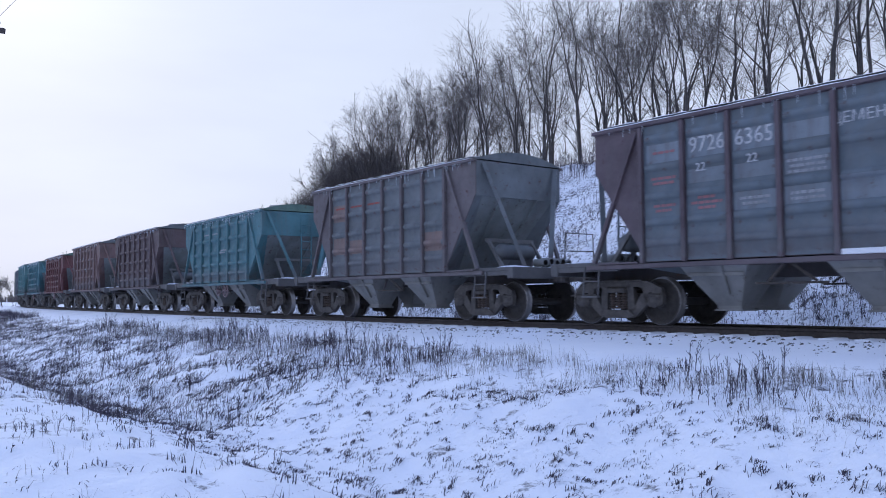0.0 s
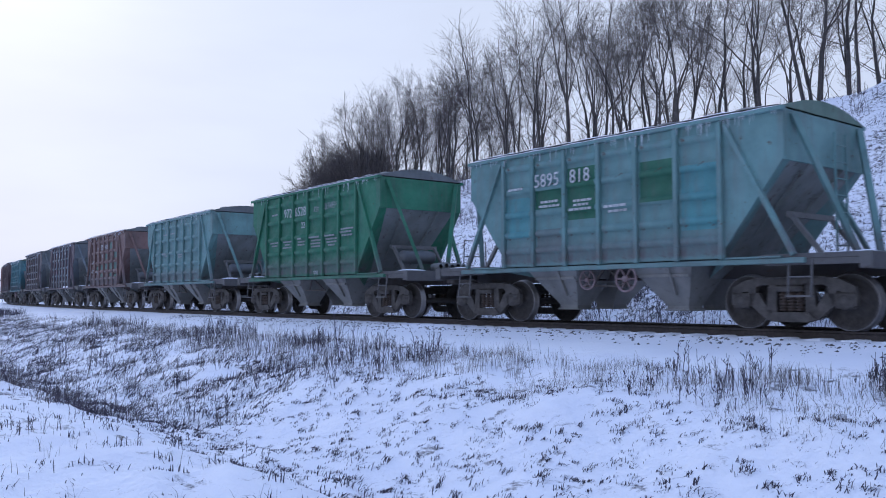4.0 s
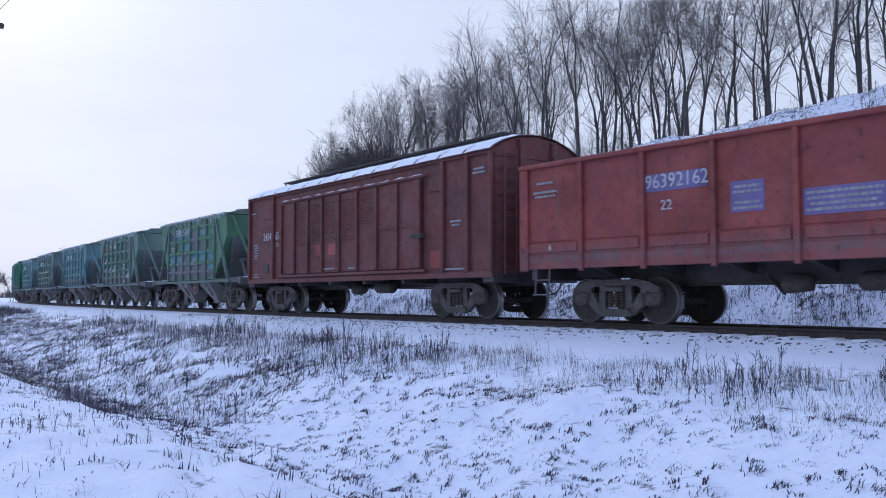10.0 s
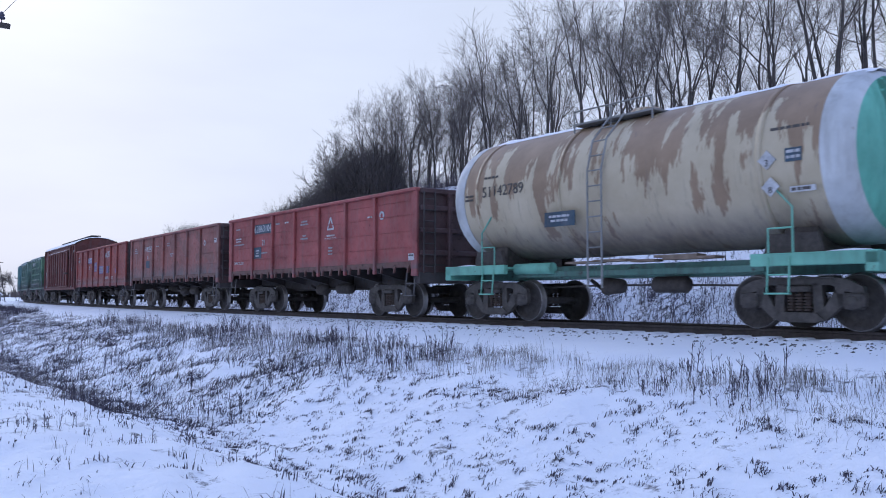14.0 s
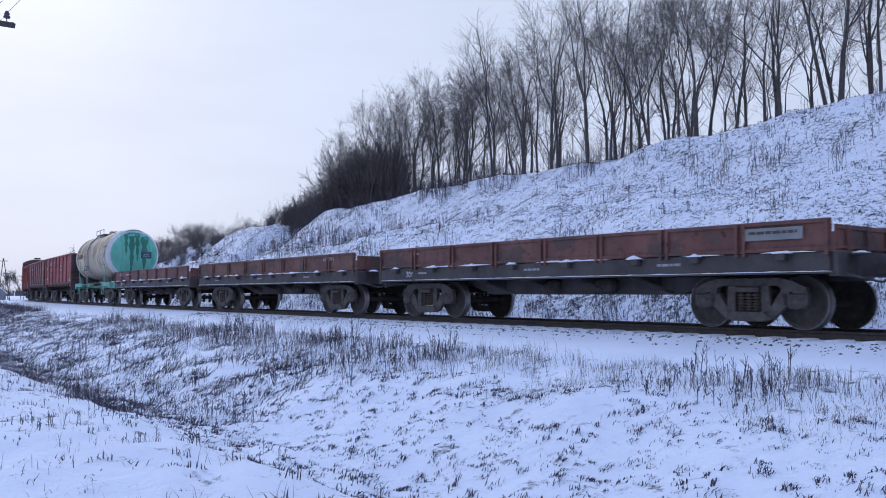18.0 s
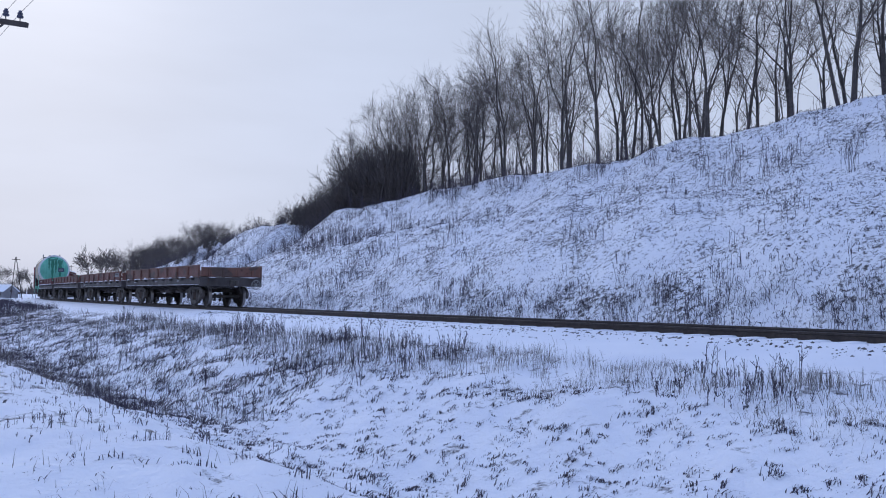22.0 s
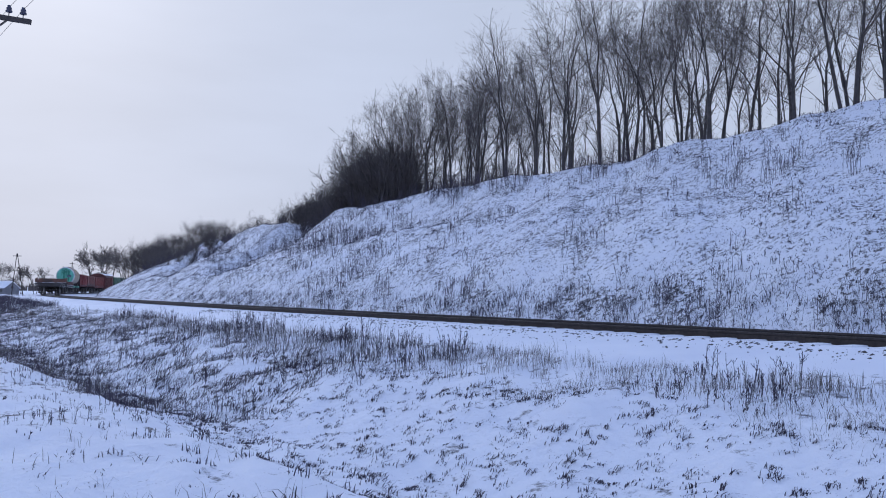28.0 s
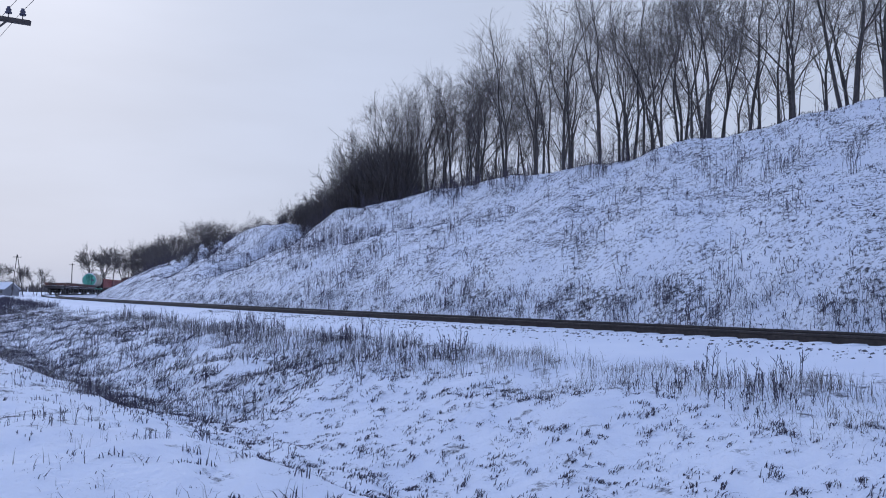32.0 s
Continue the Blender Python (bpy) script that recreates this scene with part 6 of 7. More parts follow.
    small(w, [(0, 2.55, [0.5, 0.3, 0.4]), (1, 2.4, [0.5, 0.4, 0.5]), (2, 2.45, [0.4, 0.5, 0.4]), (3, 2.4, [0.7, 0.65, 0.7, 0.6]), (4, 2.5, [0.6, 0.6, 0.5]), (5, 1.9, [0.6, 0.6])], ASH_WHITE)
    w = hop[4]
    blocks(w, DEEP_GREEN_PATCH, [(1, 2.5, 2.9), (2, 2.2, 3.3), (4, 2.4, 3.2)])
    blocks(w, TEAL_PATCH, [(0, 1.9, 2.8), (5, 1.8, 3.0)])
    numbers(w, 3.10, "5895", 1, "818", 2)
    small(w, [(0, 3.0, [0.5]), (1, 2.65, [0.5, 0.6]), (2, 2.6, [0.5, 0.4, 0.6]), (3, 2.4, [0.6, 0.5])], ASH_WHITE)
    blocks(w, SLATE, [(1, 1.55, 2.05)], 0.36)
    w = hop[5]
    numbers(w, 3.32, "972", 1, "65284", 2)
    word("72т", bay(3), 3.32, 0.17, w, DIM_WHITE)
    word("22", bay(2) - 0.1, 2.88, 0.20, w)
    word("ЦЕМЕНТ", bay(4), 3.36, 0.18, w, DIM_WHITE)
    small(w, [(0, 3.35, [0.4]), (0, 2.4, [0.6, 0.4]), (1, 2.4, [0.6, 0.4, 0.7]), (2, 2.45, [0.3, 0.5, 0.5]), (3, 2.45, [0.7, 0.6, 0.7, 0.6]), (4, 2.45, [0.6, 0.7, 0.6, 0.4]), (5, 2.6, [0.7, 0.7, 0.6])])
    letter("[22]", bay(3) - 0.1, 1.34, 0.11, w, 1.505)
    w = hop[6]
    small(w, [(1, 3.35, [0.7]), (2, 3.35, [0.7]), (1, 2.5, [0.5, 0.4]), (3, 2.4, [0.6, 0.5])])
    w = hop[7]
    numbers(w, 3.30, "9727", 2, "4104", 3)
    blocks(w, FADED_GREEN_PATCH, [(4, 3.2, 3.52), (3, 2.66, 2.96), (5, 2.68, 2.98), (1, 2.12, 2.36), (2, 2.12, 2.38), (3, 2.12, 2.40), (4, 2.10, 2.42), (5, 2.10, 2.44), (2, 1.72, 1.9), (4, 1.72, 1.9), (5, 1.70, 1.88)])
    blocks(w, DUST_PATCH, [(0, 2.3, 2.65), (0, 2.85, 3.1), (1, 2.84, 3.12), (2, 2.84, 3.1), (1, 2.3, 2.5), (3, 1.80, 1.97), (5, 1.80, 2.1), (0, 1.80, 2.1), (4, 2.84, 3.0)])
    word("22", bay(2), 2.85, 0.18, w)
    small(w, [(1, 3.3, [0.5]), (0, 2.6, [0.5, 0.4]), (0, 2.1, [0.5, 0.3]), (1, 2.0, [0.6, 0.5])])
    w = hop[8]
    blocks(w, BLUE_PATCH, [(0, 3.15, 3.52), (1, 3.16, 3.54), (2, 3.16, 3.54), (3, 3.2, 3.5), (1, 2.68, 2.94), (2, 2.66, 2.92), (3, 2.62, 2.98), (3, 2.12, 2.42), (4, 2.1, 2.5), (2, 2.1, 2.42), (5, 1.7, 2.6)])
    m = Mesh()
    for i in (4, 5):
        m.box(bay(i) - 0.41, bay(i) + 0.41, 1.44, 1.50, 1.226, 1.32, 0.012)
    part("sill_snow", m, SNOW, w)
    numbers(w, 3.38, "9726", 1, "6365", 2)
    word("ЦЕМЕНТ", bay(4), 3.42, 0.18, w)
    word("22", bay(1) + 0.1, 2.95, 0.16, w)
    word("22", bay(2), 2.98, 0.16, w)
    small(w, [(0, 3.35, [0.5]), (0, 2.85, [0.6, 0.5]), (0, 2.32, [0.5, 0.4]), (1, 2.4, [0.4, 0.7, 0.4])], RED_CHALK)
    small(w, [(2, 2.3, [0.6, 0.5]), (3, 2.85, [0.7, 0.6, 0.7]), (3, 2.3, [0.6, 0.6])])
    w = hop[9]
    blocks(w, DUST_PATCH, [(0, 2.9, 3.4), (5, 1.8, 2.3), (1, 1.9, 2.3), (0, 1.9, 2.4)])
    small(w, [(0, 3.3, [0.5]), (1, 3.3, [0.7]), (2, 3.3, [0.7])], RED_PATCH)
    for k in (10, 12, 14, 16):
        small(hop[k], [(1, 3.2, [0.7]), (2, 3.2, [0.7]), (3, 2.5, [0.6, 0.5])])


make_train()


# ---------------------------------------------------------------- trees and shrubs
def limbs_to_mesh(name, limbs, material, thinnest=0.006):
    verts, faces = [], []
    for sides in (3, 4, 5):
        sel = [l for l in limbs if l[4] == sides]
        if not sel:
            continue
        p = np.array([l[0][:] for l in sel])
        q = np.array([l[1][:] for l in sel])
        r0 = np.maximum(np.array([l[2] for l in sel]), thinnest)
        r1 = np.maximum(np.array([l[3] for l in sel]), thinnest * 0.7)
        d = q - p
        d /= np.linalg.norm(d, axis=1, keepdims=True) + 1e-9
        ref = np.where(abs(d[:, 2:3]) > 0.9, np.array([[1.0, 0, 0]]), np.array([[0, 0, 1.0]]))
        u = np.cross(d, ref)
        u /= np.linalg.norm(u, axis=1, keepdims=True)
        v = np.cross(d, u)
        base = sum(len(x) for x in verts)
        ring = []
        for e, r in ((p, r0), (q, r1)):
            for k in range(sides):
                a = 2 * math.pi * k / sides
                ring.append(e + r[:, None] * (math.cos(a) * u + math.sin(a) * v))
        n = len(sel)
        verts.append(np.concatenate(ring))
        i = np.arange(n) + base
        for k in range(sides):
            k2 = (k + 1) % sides
            faces.append(np.stack([i + k * n, i + k2 * n, i + (sides + k2) * n, i + (sides + k) * n], 1))
    return raw_mesh(name, np.concatenate(verts), np.concatenate(faces), material, True)


def turned(rng, d, tilt):
    side = d.orthogonal().normalized()
    side.rotate(Matrix.Rotation(rng.uniform(0, 2 * math.pi), 3, d))
    return (d * math.cos(tilt) + side * math.sin(tilt)).normalized()


def run(rng, p, d, length, r, r_end, n, wobble, lift, out, sides):
    """A crooked limb in n pieces. Returns its points with radius and direction."""
    pts = [(p, r, d)]
    for i in range(n):
        d = (d + Vector((rng.gauss(0, wobble), rng.gauss(0, wobble), rng.gauss(0, wobble * 0.5) + lift))).normalized()
        q = p + d * (length / n)
        r1 = r + (r_end - r) / (n - i)
        out.append((p, q, r, r1, sides))
        p, r = q, r1
        pts.append((p, r, d))
    return pts


def forked_tree(seed, height, r0, bole=0.30, spread=1.0, levels=6, shoots=3, stems=1):
    """A woodland tree: a bole that forks again and again into rising limbs, with twigs along all of them."""
    rng = random.Random(seed)
    trunk, crown = [], []

    def twigs(pts, length, count, first):
        for k in range(count):
            f = rng.uniform(first, 1.0) * (len(pts) - 1)
            i = min(int(f), len(pts) - 2)
            p = pts[i][0].lerp(pts[i + 1][0], f - i)
            run(rng, p, turned(rng, pts[i][2], rng.uniform(0.45, 1.0)), length * rng.uniform(0.4, 1.0), 0.007, 0.003, 2, 0.2, 0.08, crown, 3)

    def fork(p, d, length, r, level):
        out = trunk if level < max(1, levels - 2) else crown
        r_end = r * 0.74
        pts = run(rng, p, d, length, r, r_end, 4 if level < 2 else 3, 0.045 + 0.026 * level, 0.035, out, 5 if level < 2 else 4 if level < 4 else 3)
        if level >= levels:
            twigs(pts, 0.085 * height, 3, 0.1)
            return
        if level >= 1 or bole > 0.2:
            for k in range(rng.randint(1, shoots) + (level == 0)):
                i = rng.randint(1 if level == 0 else 0, len(pts) - 2)
                q = pts[i][0].lerp(pts[i + 1][0], rng.random())
                sub = run(rng, q, turned(rng, pts[i][2], rng.uniform(0.55, 1.15)), length * rng.uniform(0.45, 0.9), min(pts[i][1] * 0.35, 0.03), 0.004, 4, 0.20, 0.06, crown, 3)
                twigs(sub, 0.075 * height, 2, 0.2)
        count = 3 if rng.random() < 0.35 else 2
        lead = rng.randrange(count)
        for k in range(count):
            main = k == lead
            tilt = rng.uniform(0.04, 0.18) if main else rng.uniform(0.30, 0.60)
            fork(pts[-1][0], turned(rng, pts[-1][2], tilt * spread), length * (rng.uniform(0.74, 0.92) if main else rng.uniform(0.58, 0.84)) * (0.72 if level == 0 else 1), r_end * (0.90 if main else 0.55), level + 1)

    for k in range(stems):
        a = k * 2 * math.pi / stems + rng.uniform(-0.5, 0.5)
        lean = 0.05 if stems == 1 else rng.uniform(0.12, 0.22)
        off = 0.16 * (stems > 1)
        fork(Vector((off * math.cos(a), off * math.sin(a), 0)), Vector((lean * math.cos(a), lean * math.sin(a), 1)).normalized(), bole * height, r0, 0)
    top = max(l[1].z for l in trunk + crown)
    k = height / top
    scaled = [[(p * k, q * k, a, b, c) for p, q, a, b, c in limbs] for limbs in (trunk, crown)]
    scaled[0].append((Vector((0, 0, -0.5)), Vector((0, 0, 0.03)), r0 * 1.3, r0, 5))
    return scaled


def bush(seed, height, stems, rich=1.0):
    """Many thin stems from one root, each with twigs to its tip."""
    rng = random.Random(seed)
    stem, twig = [], []
    for k in range(stems):
        a, lean = rng.uniform(0, 6.28), abs(rng.gauss(0, 0.5))
        h = height * rng.uniform(0.55, 1.0)
        o = Vector((rng.gauss(0, 0.012), rng.gauss(0, 0.012), -0.1))
        pts = run(rng, o, Vector((lean * math.cos(a), lean * math.sin(a), 1)).normalized(), h, 0.022, 0.007, 5, 0.10, 0.05, stem, 4)
        for j in range(round(10 * rich)):
            f = rng.uniform(0.12, 1.0) * 5
            i = min(int(f), 4)
            sub = run(rng, pts[i][0].lerp(pts[i + 1][0], f - i), turned(rng, pts[i][2], rng.uniform(0.35, 0.9)), h * rng.uniform(0.16, 0.36), 0.009, 0.004, 3, 0.18, 0.06, twig, 3)
            for m in range(3):
                i2 = rng.randint(0, 2)
                run(rng, sub[i2][0].lerp(sub[i2 + 1][0], rng.random()), turned(rng, sub[i2][2], rng.uniform(0.4, 0.9)), h * rng.uniform(0.07, 0.17), 0.006, 0.003, 2, 0.2, 0.05, twig, 3)
    return stem, twig


TREE_KINDS, FAR_KINDS, FIELD_KINDS = [], [], []
for k, (h, r0, bole, spread, stems) in enumerate(((11.6, 0.11, 0.22, 0.9, 1), (11.6, 0.095, 0.27, 0.85, 1), (11.6, 0.12, 0.21, 1.0, 1), (11.6, 0.095, 0.24, 0.85, 2),
                                                  (11.6, 0.10, 0.29, 0.9, 1), (11.6, 0.09, 0.25, 0.8, 1), (11.6, 0.11, 0.23, 1.05, 1), (11.6, 0.10, 0.21, 0.9, 2))):
    t, c = forked_tree(40 + k, h, r0, bole, spread, 5 if stems == 1 else 4, 3, stems)
    TREE_KINDS.append((limbs_to_mesh("trunk", t, BARK), limbs_to_mesh("crown", c, TWIG, 0.0054)))
SAPLING_KINDS = []
for k in range(4):
    t, c = forked_tree(70 + k, 6.0, 0.035, 0.16, 0.8, 3, 4)
    SAPLING_KINDS.append((limbs_to_mesh("trunk", t, BARK, 0.012), limbs_to_mesh("crown", c, TWIG, 0.006)))
for k in range(3):   # broad trees far off
    t, c = forked_tree(60 + k, 10.5, 0.11, 0.18, 1.15, 4, 3, 2)
    FAR_KINDS.append((limbs_to_mesh("trunk", t, BARK, 0.035), limbs_to_mesh("crown", c, TWIG, 0.016)))
    FIELD_KINDS.append((limbs_to_mesh("trunk", t, BARK, 0.07), limbs_to_mesh("crown", c, TWIG, 0.032)))
SHRUB_KINDS = []
for k in range(4):
    t, c = bush(80 + k, 3.7, 15)
    SHRUB_KINDS.append((limbs_to_mesh("stem", t, BARK, 0.010), limbs_to_mesh("twig_mass", c, TWIG, 0.0085)))


def plant(kinds, k, x, y, size, turn, name, label, category, group, names=("trunk", "crown"), sink=0.1):
    t = thing(name, label, category, group)
    z = float(ground_height(x, y)[0]) - sink
    t.matrix_basis = Matrix.LocRotScale((x, y, z), Euler((0, 0, turn)), (size, size, size))
    for nm, me in zip(names, kinds[k]):
        part(nm, me, None, t)
    return t


def make_wood():
    rng = random.Random(5)
    done = []
    tries = 0
    # the wood: tall and even on the hilltop, lower towards the gully
    while len(done) < 130 and tries < 9000:
        tries += 1
        edge = rng.uniform(-24, 66)
        n = 20.0 + 19 * rng.random() ** 1.3
        if rng.random() > float(np.interp(edge, (-24, 10, 18, 32, 48, 58), (0.6, 0.95, 1.0, 0.72, 0.8, 1.0))) or (edge < 8 and n > 36):
            continue
        s = edge + 1.9 * (n - 20)
        if s > 118:
            continue
        x, y, _ = on_track(s, n)
        if any((x - a) ** 2 + (y - b) ** 2 < 1.75 ** 2 for a, b in done):
            continue
        done.append((x, y))
        tall = float(np.interp(edge, (20, 42, 50, 54, 58, 62, 66), (11.4, 10.8, 11.2, 10.6, 9.4, 7.6, 6.0))) * (1 + 0.02 * (n - 20)) * rng.uniform(0.82, 1.06)
        plant(TREE_KINDS, rng.randrange(8), x, y, tall / 11.6, rng.uniform(0, 6.28), "bare_tree", "bare grey-brown deciduous tree on the snowy hilltop" if edge < 56 else "slender young bare tree at the wood's edge", "tree", "hilltop trees")
    for i in range(70):   # saplings between the trees
        edge, n = rng.uniform(-14, 58), 20.2 + 14 * rng.random()
        x, y, _ = on_track(edge + 1.9 * (n - 20), n)
        plant(SAPLING_KINDS, rng.randrange(4), x, y, rng.uniform(0.55, 1.25), rng.uniform(0, 6.28), "sapling", "thin bare sapling among the hilltop trees", "tree", "hilltop saplings")
    spots = []
    # the thicket: a dense dark mass of bushes that falls away to the gully
    for i in range(125):
        edge = rng.uniform(54, 84)
        n = 20.3 + 11 * rng.random() ** 1.3
        s = edge + 1.9 * (n - 20)
        tall = float(np.interp(edge, (54, 60, 66, 72, 78, 83), (6.4, 6.4, 5.3, 4.0, 2.5, 1.3))) * (1 + 0.02 * (n - 20)) * rng.uniform(0.75, 1.05)
        spots.append((s, n, tall / 3.7))
    for i in range(46):   # undergrowth in the depth of the wood
        n = rng.uniform(24, 38)
        spots.append((rng.uniform(14, 58) + 1.9 * (n - 20), n, rng.uniform(0.5, 1.15)))
    for i in range(36):   # the furrow between the second and third spur, filled with bushes
        n = rng.uniform(11, 24)
        spots.append((86 + 2.0 * (n - 8) + rng.gauss(0, 2.2), n, float(np.interp(n, (11, 17, 24), (0.35, 0.56, 0.7))) * rng.uniform(0.7, 1.1)))
    for i in range(18):   # thin growth on the brow of the second spur
        spots.append((rng.choice((rng.uniform(79, 84), rng.uniform(92, 104))), rng.uniform(20, 24), rng.uniform(0.35, 0.75)))
    for s, n, size in spots:
        x, y, _ = on_track(s, n)
        plant(SHRUB_KINDS, rng.randrange(4), x, y, size, rng.uniform(0, 6.28), "bare_shrub", "dense dark bare shrub at the wood's snowy edge", "shrub", "hillside shrubs", ("stem", "twig_mass"))
    # a thinner wood farther on
    for i in range(44):
        s, n = rng.uniform(142, 205), rng.uniform(13, 26)
        x, y, _ = on_track(s, n)
        plant(FAR_KINDS, rng.randrange(3), x, y, float(np.interp(s, (140, 170, 200), (0.62, 0.7, 0.8))) * rng.uniform(0.8, 1.15), rng.uniform(0, 6.28), "bare_tree", "bare young tree beyond the second gully", "tree", "far trees")
    for i in range(18):   # taller trees at its far end, beside the line
        s, n = rng.uniform(165, 222), rng.uniform(9.5, 14)
        x, y, _ = on_track(s, n)
        plant(FAR_KINDS, rng.randrange(3), x, y, rng.uniform(0.75, 1.0), rng.uniform(0, 6.28), "bare_tree", "bare young tree beyond the second gully", "tree", "far trees")
    for x, y, size, k in ((-106.0, 260.0, 1.6, 1), (-103.2, 263.0, 1.5, 0), (-105.0, 257.0, 1.45, 2), (-118.0, 246.0, 0.85, 1), (-124.0, 250.0, 0.9, 0), (-112.0, 240.0, 0.6, 1), (-130.0, 246.0, 0.9, 2), (-120.0, 238.0, 0.6, 1), (-126.5, 243.0, 0.95, 2)):
        plant(FIELD_KINDS, k, x, y, size, rng.uniform(0, 6.28), "bare_tree", "bare spreading tree by the far fields", "tree", "far trees")


make_wood()


# ---------------------------------------------------------------- dry grass and weeds
def straw(name, c0, c1, frosted=True):
    mt, nt, bsdf = nodes_of(name, 0.85)
    geo = nt.nodes.new("ShaderNodeNewGeometry")
    r = ramp_node(nt, geo.outputs["Random Per Island"], [(0.0, c0), (1.0, (0.55, 0.56, 0.60)), (0.72, c1), (0.80, (0.42, 0.41, 0.42))] if frosted else [(0.0, c0), (1.0, c1)])
    grain = noise_node(nt, 14.0, 3, 0.6)
    g = ramp_node(nt, grain.outputs["Fac"], [(0.3, (0.7, 0.7, 0.7)), (0.7, (1.15, 1.15, 1.15))])
    nt.links.new(mix_node(nt, 1.0, r.outputs[0], g.outputs[0], "MULTIPLY"), bsdf.inputs["Base Color"])
    return mt


STRAW = straw("dry_straw", (0.06, 0.052, 0.052), (0.20, 0.175, 0.155))
WEED = straw("dark_dead_weed", (0.034, 0.030, 0.046), (0.10, 0.086, 0.118), False)
HILL_WEED = straw("grey_purple_dead_stalks", (0.052, 0.046, 0.066), (0.135, 0.118, 0.15), False)


def blades(x, y, count, tall, lean, width, spread, seed, snow_sink=0.03, comb=None):
    """Bent blades in clumps about the places x, y. Returns vertices and faces."""
    rng = np.random.RandomState(seed)
    n = len(x) * count
    px = np.repeat(x, count) + rng.normal(0, 1, n) * spread
    py = np.repeat(y, count) + rng.normal(0, 1, n) * spread
    pz = ground_height(px, py) - snow_sink
    th = np.repeat(tall, count) * rng.uniform(0.55, 1.1, n)
    a = rng.uniform(0, 2 * math.pi, n) if comb is None else comb + rng.normal(0, 0.8, n)
    ln = th * np.abs(rng.normal(0, lean, n))
    dx, dy = np.cos(a) * ln, np.sin(a) * ln
    b = rng.uniform(0, 2 * math.pi, n)
    wx, wy = np.cos(b) * width / 2, np.sin(b) * width / 2
    zero = np.zeros(n)
    v = np.concatenate([np.stack([px - wx, py - wy, pz], 1), np.stack([px + wx, py + wy, pz], 1),
                        np.stack([px + dx * 0.4 - wx * 0.8, py + dy * 0.4 - wy * 0.8, pz + th * 0.62], 1), np.stack([px + dx * 0.4 + wx * 0.8, py + dy * 0.4 + wy * 0.8, pz + th * 0.62], 1),
                        np.stack([px + dx, py + dy, pz + th * np.clip(1 - 0.35 * (ln / th) ** 2, 0.5, 1)], 1)])
    i = np.arange(n)
    f = np.concatenate([np.stack([i, i + n, i + 3 * n], 1), np.stack([i, i + 3 * n, i + 2 * n], 1), np.stack([i + 2 * n, i + 3 * n, i + 4 * n], 1)])
    return v, f


def weeds(x, y, tall, seed, stems=5, heads=True):
    """Upright dead stalks with short side twigs and seed heads."""
    rng = random.Random(seed)
    limbs = []
    z = ground_height(x, y)
    for px, py, pz, h in zip(x, y, z, tall):
        for k in range(stems):
            p = Vector((px + rng.gauss(0, 0.12), py + rng.gauss(0, 0.12), pz - 0.05))
            d = Vector((rng.gauss(0, 0.10), rng.gauss(0, 0.10), 1)).normalized()
            hh = h * rng.uniform(0.6, 1.1)
            q = p + d * hh
            limbs.append((p, q, 0.0045, 0.003, 3))
            for j in range(5):
                t = rng.uniform(0.3, 0.97)
                o = p + d * hh * t
                e = o + Vector((rng.gauss(0, 0.5), rng.gauss(0, 0.5), 0.9)).normalized() * hh * rng.uniform(0.10, 0.28)
                limbs.append((o, e, 0.003, 0.002, 3))
                if heads:
                    limbs.append((e, e + Vector((0, 0, 0.014)), 0.006, 0.004, 3))
            if heads:
                limbs.append((q, q + Vector((0, 0, 0.016)), 0.006, 0.004, 3))
    return limbs


def along(rng, n, s0, s1, n0, n1):
    s, m = rng.uniform(s0, s1, n), rng.uniform(n0, n1, n)
    x, y, _ = on_track(s, m)
    return x, y, s, m


def clumped(rng, x, y, size, seed, keep):
    """Keep the places where a broad noise is high, so that cover gathers in drifts."""
    w = wave_noise(x, y, size, seed)
    ok = w > keep + rng.uniform(-0.35, 0.35, len(x))
    return x[ok], y[ok]


def stuff(name, v, f, material, label, category):
    return tagged(new(name, raw_mesh(name, v, f, material)), label, category, kind="stuff")


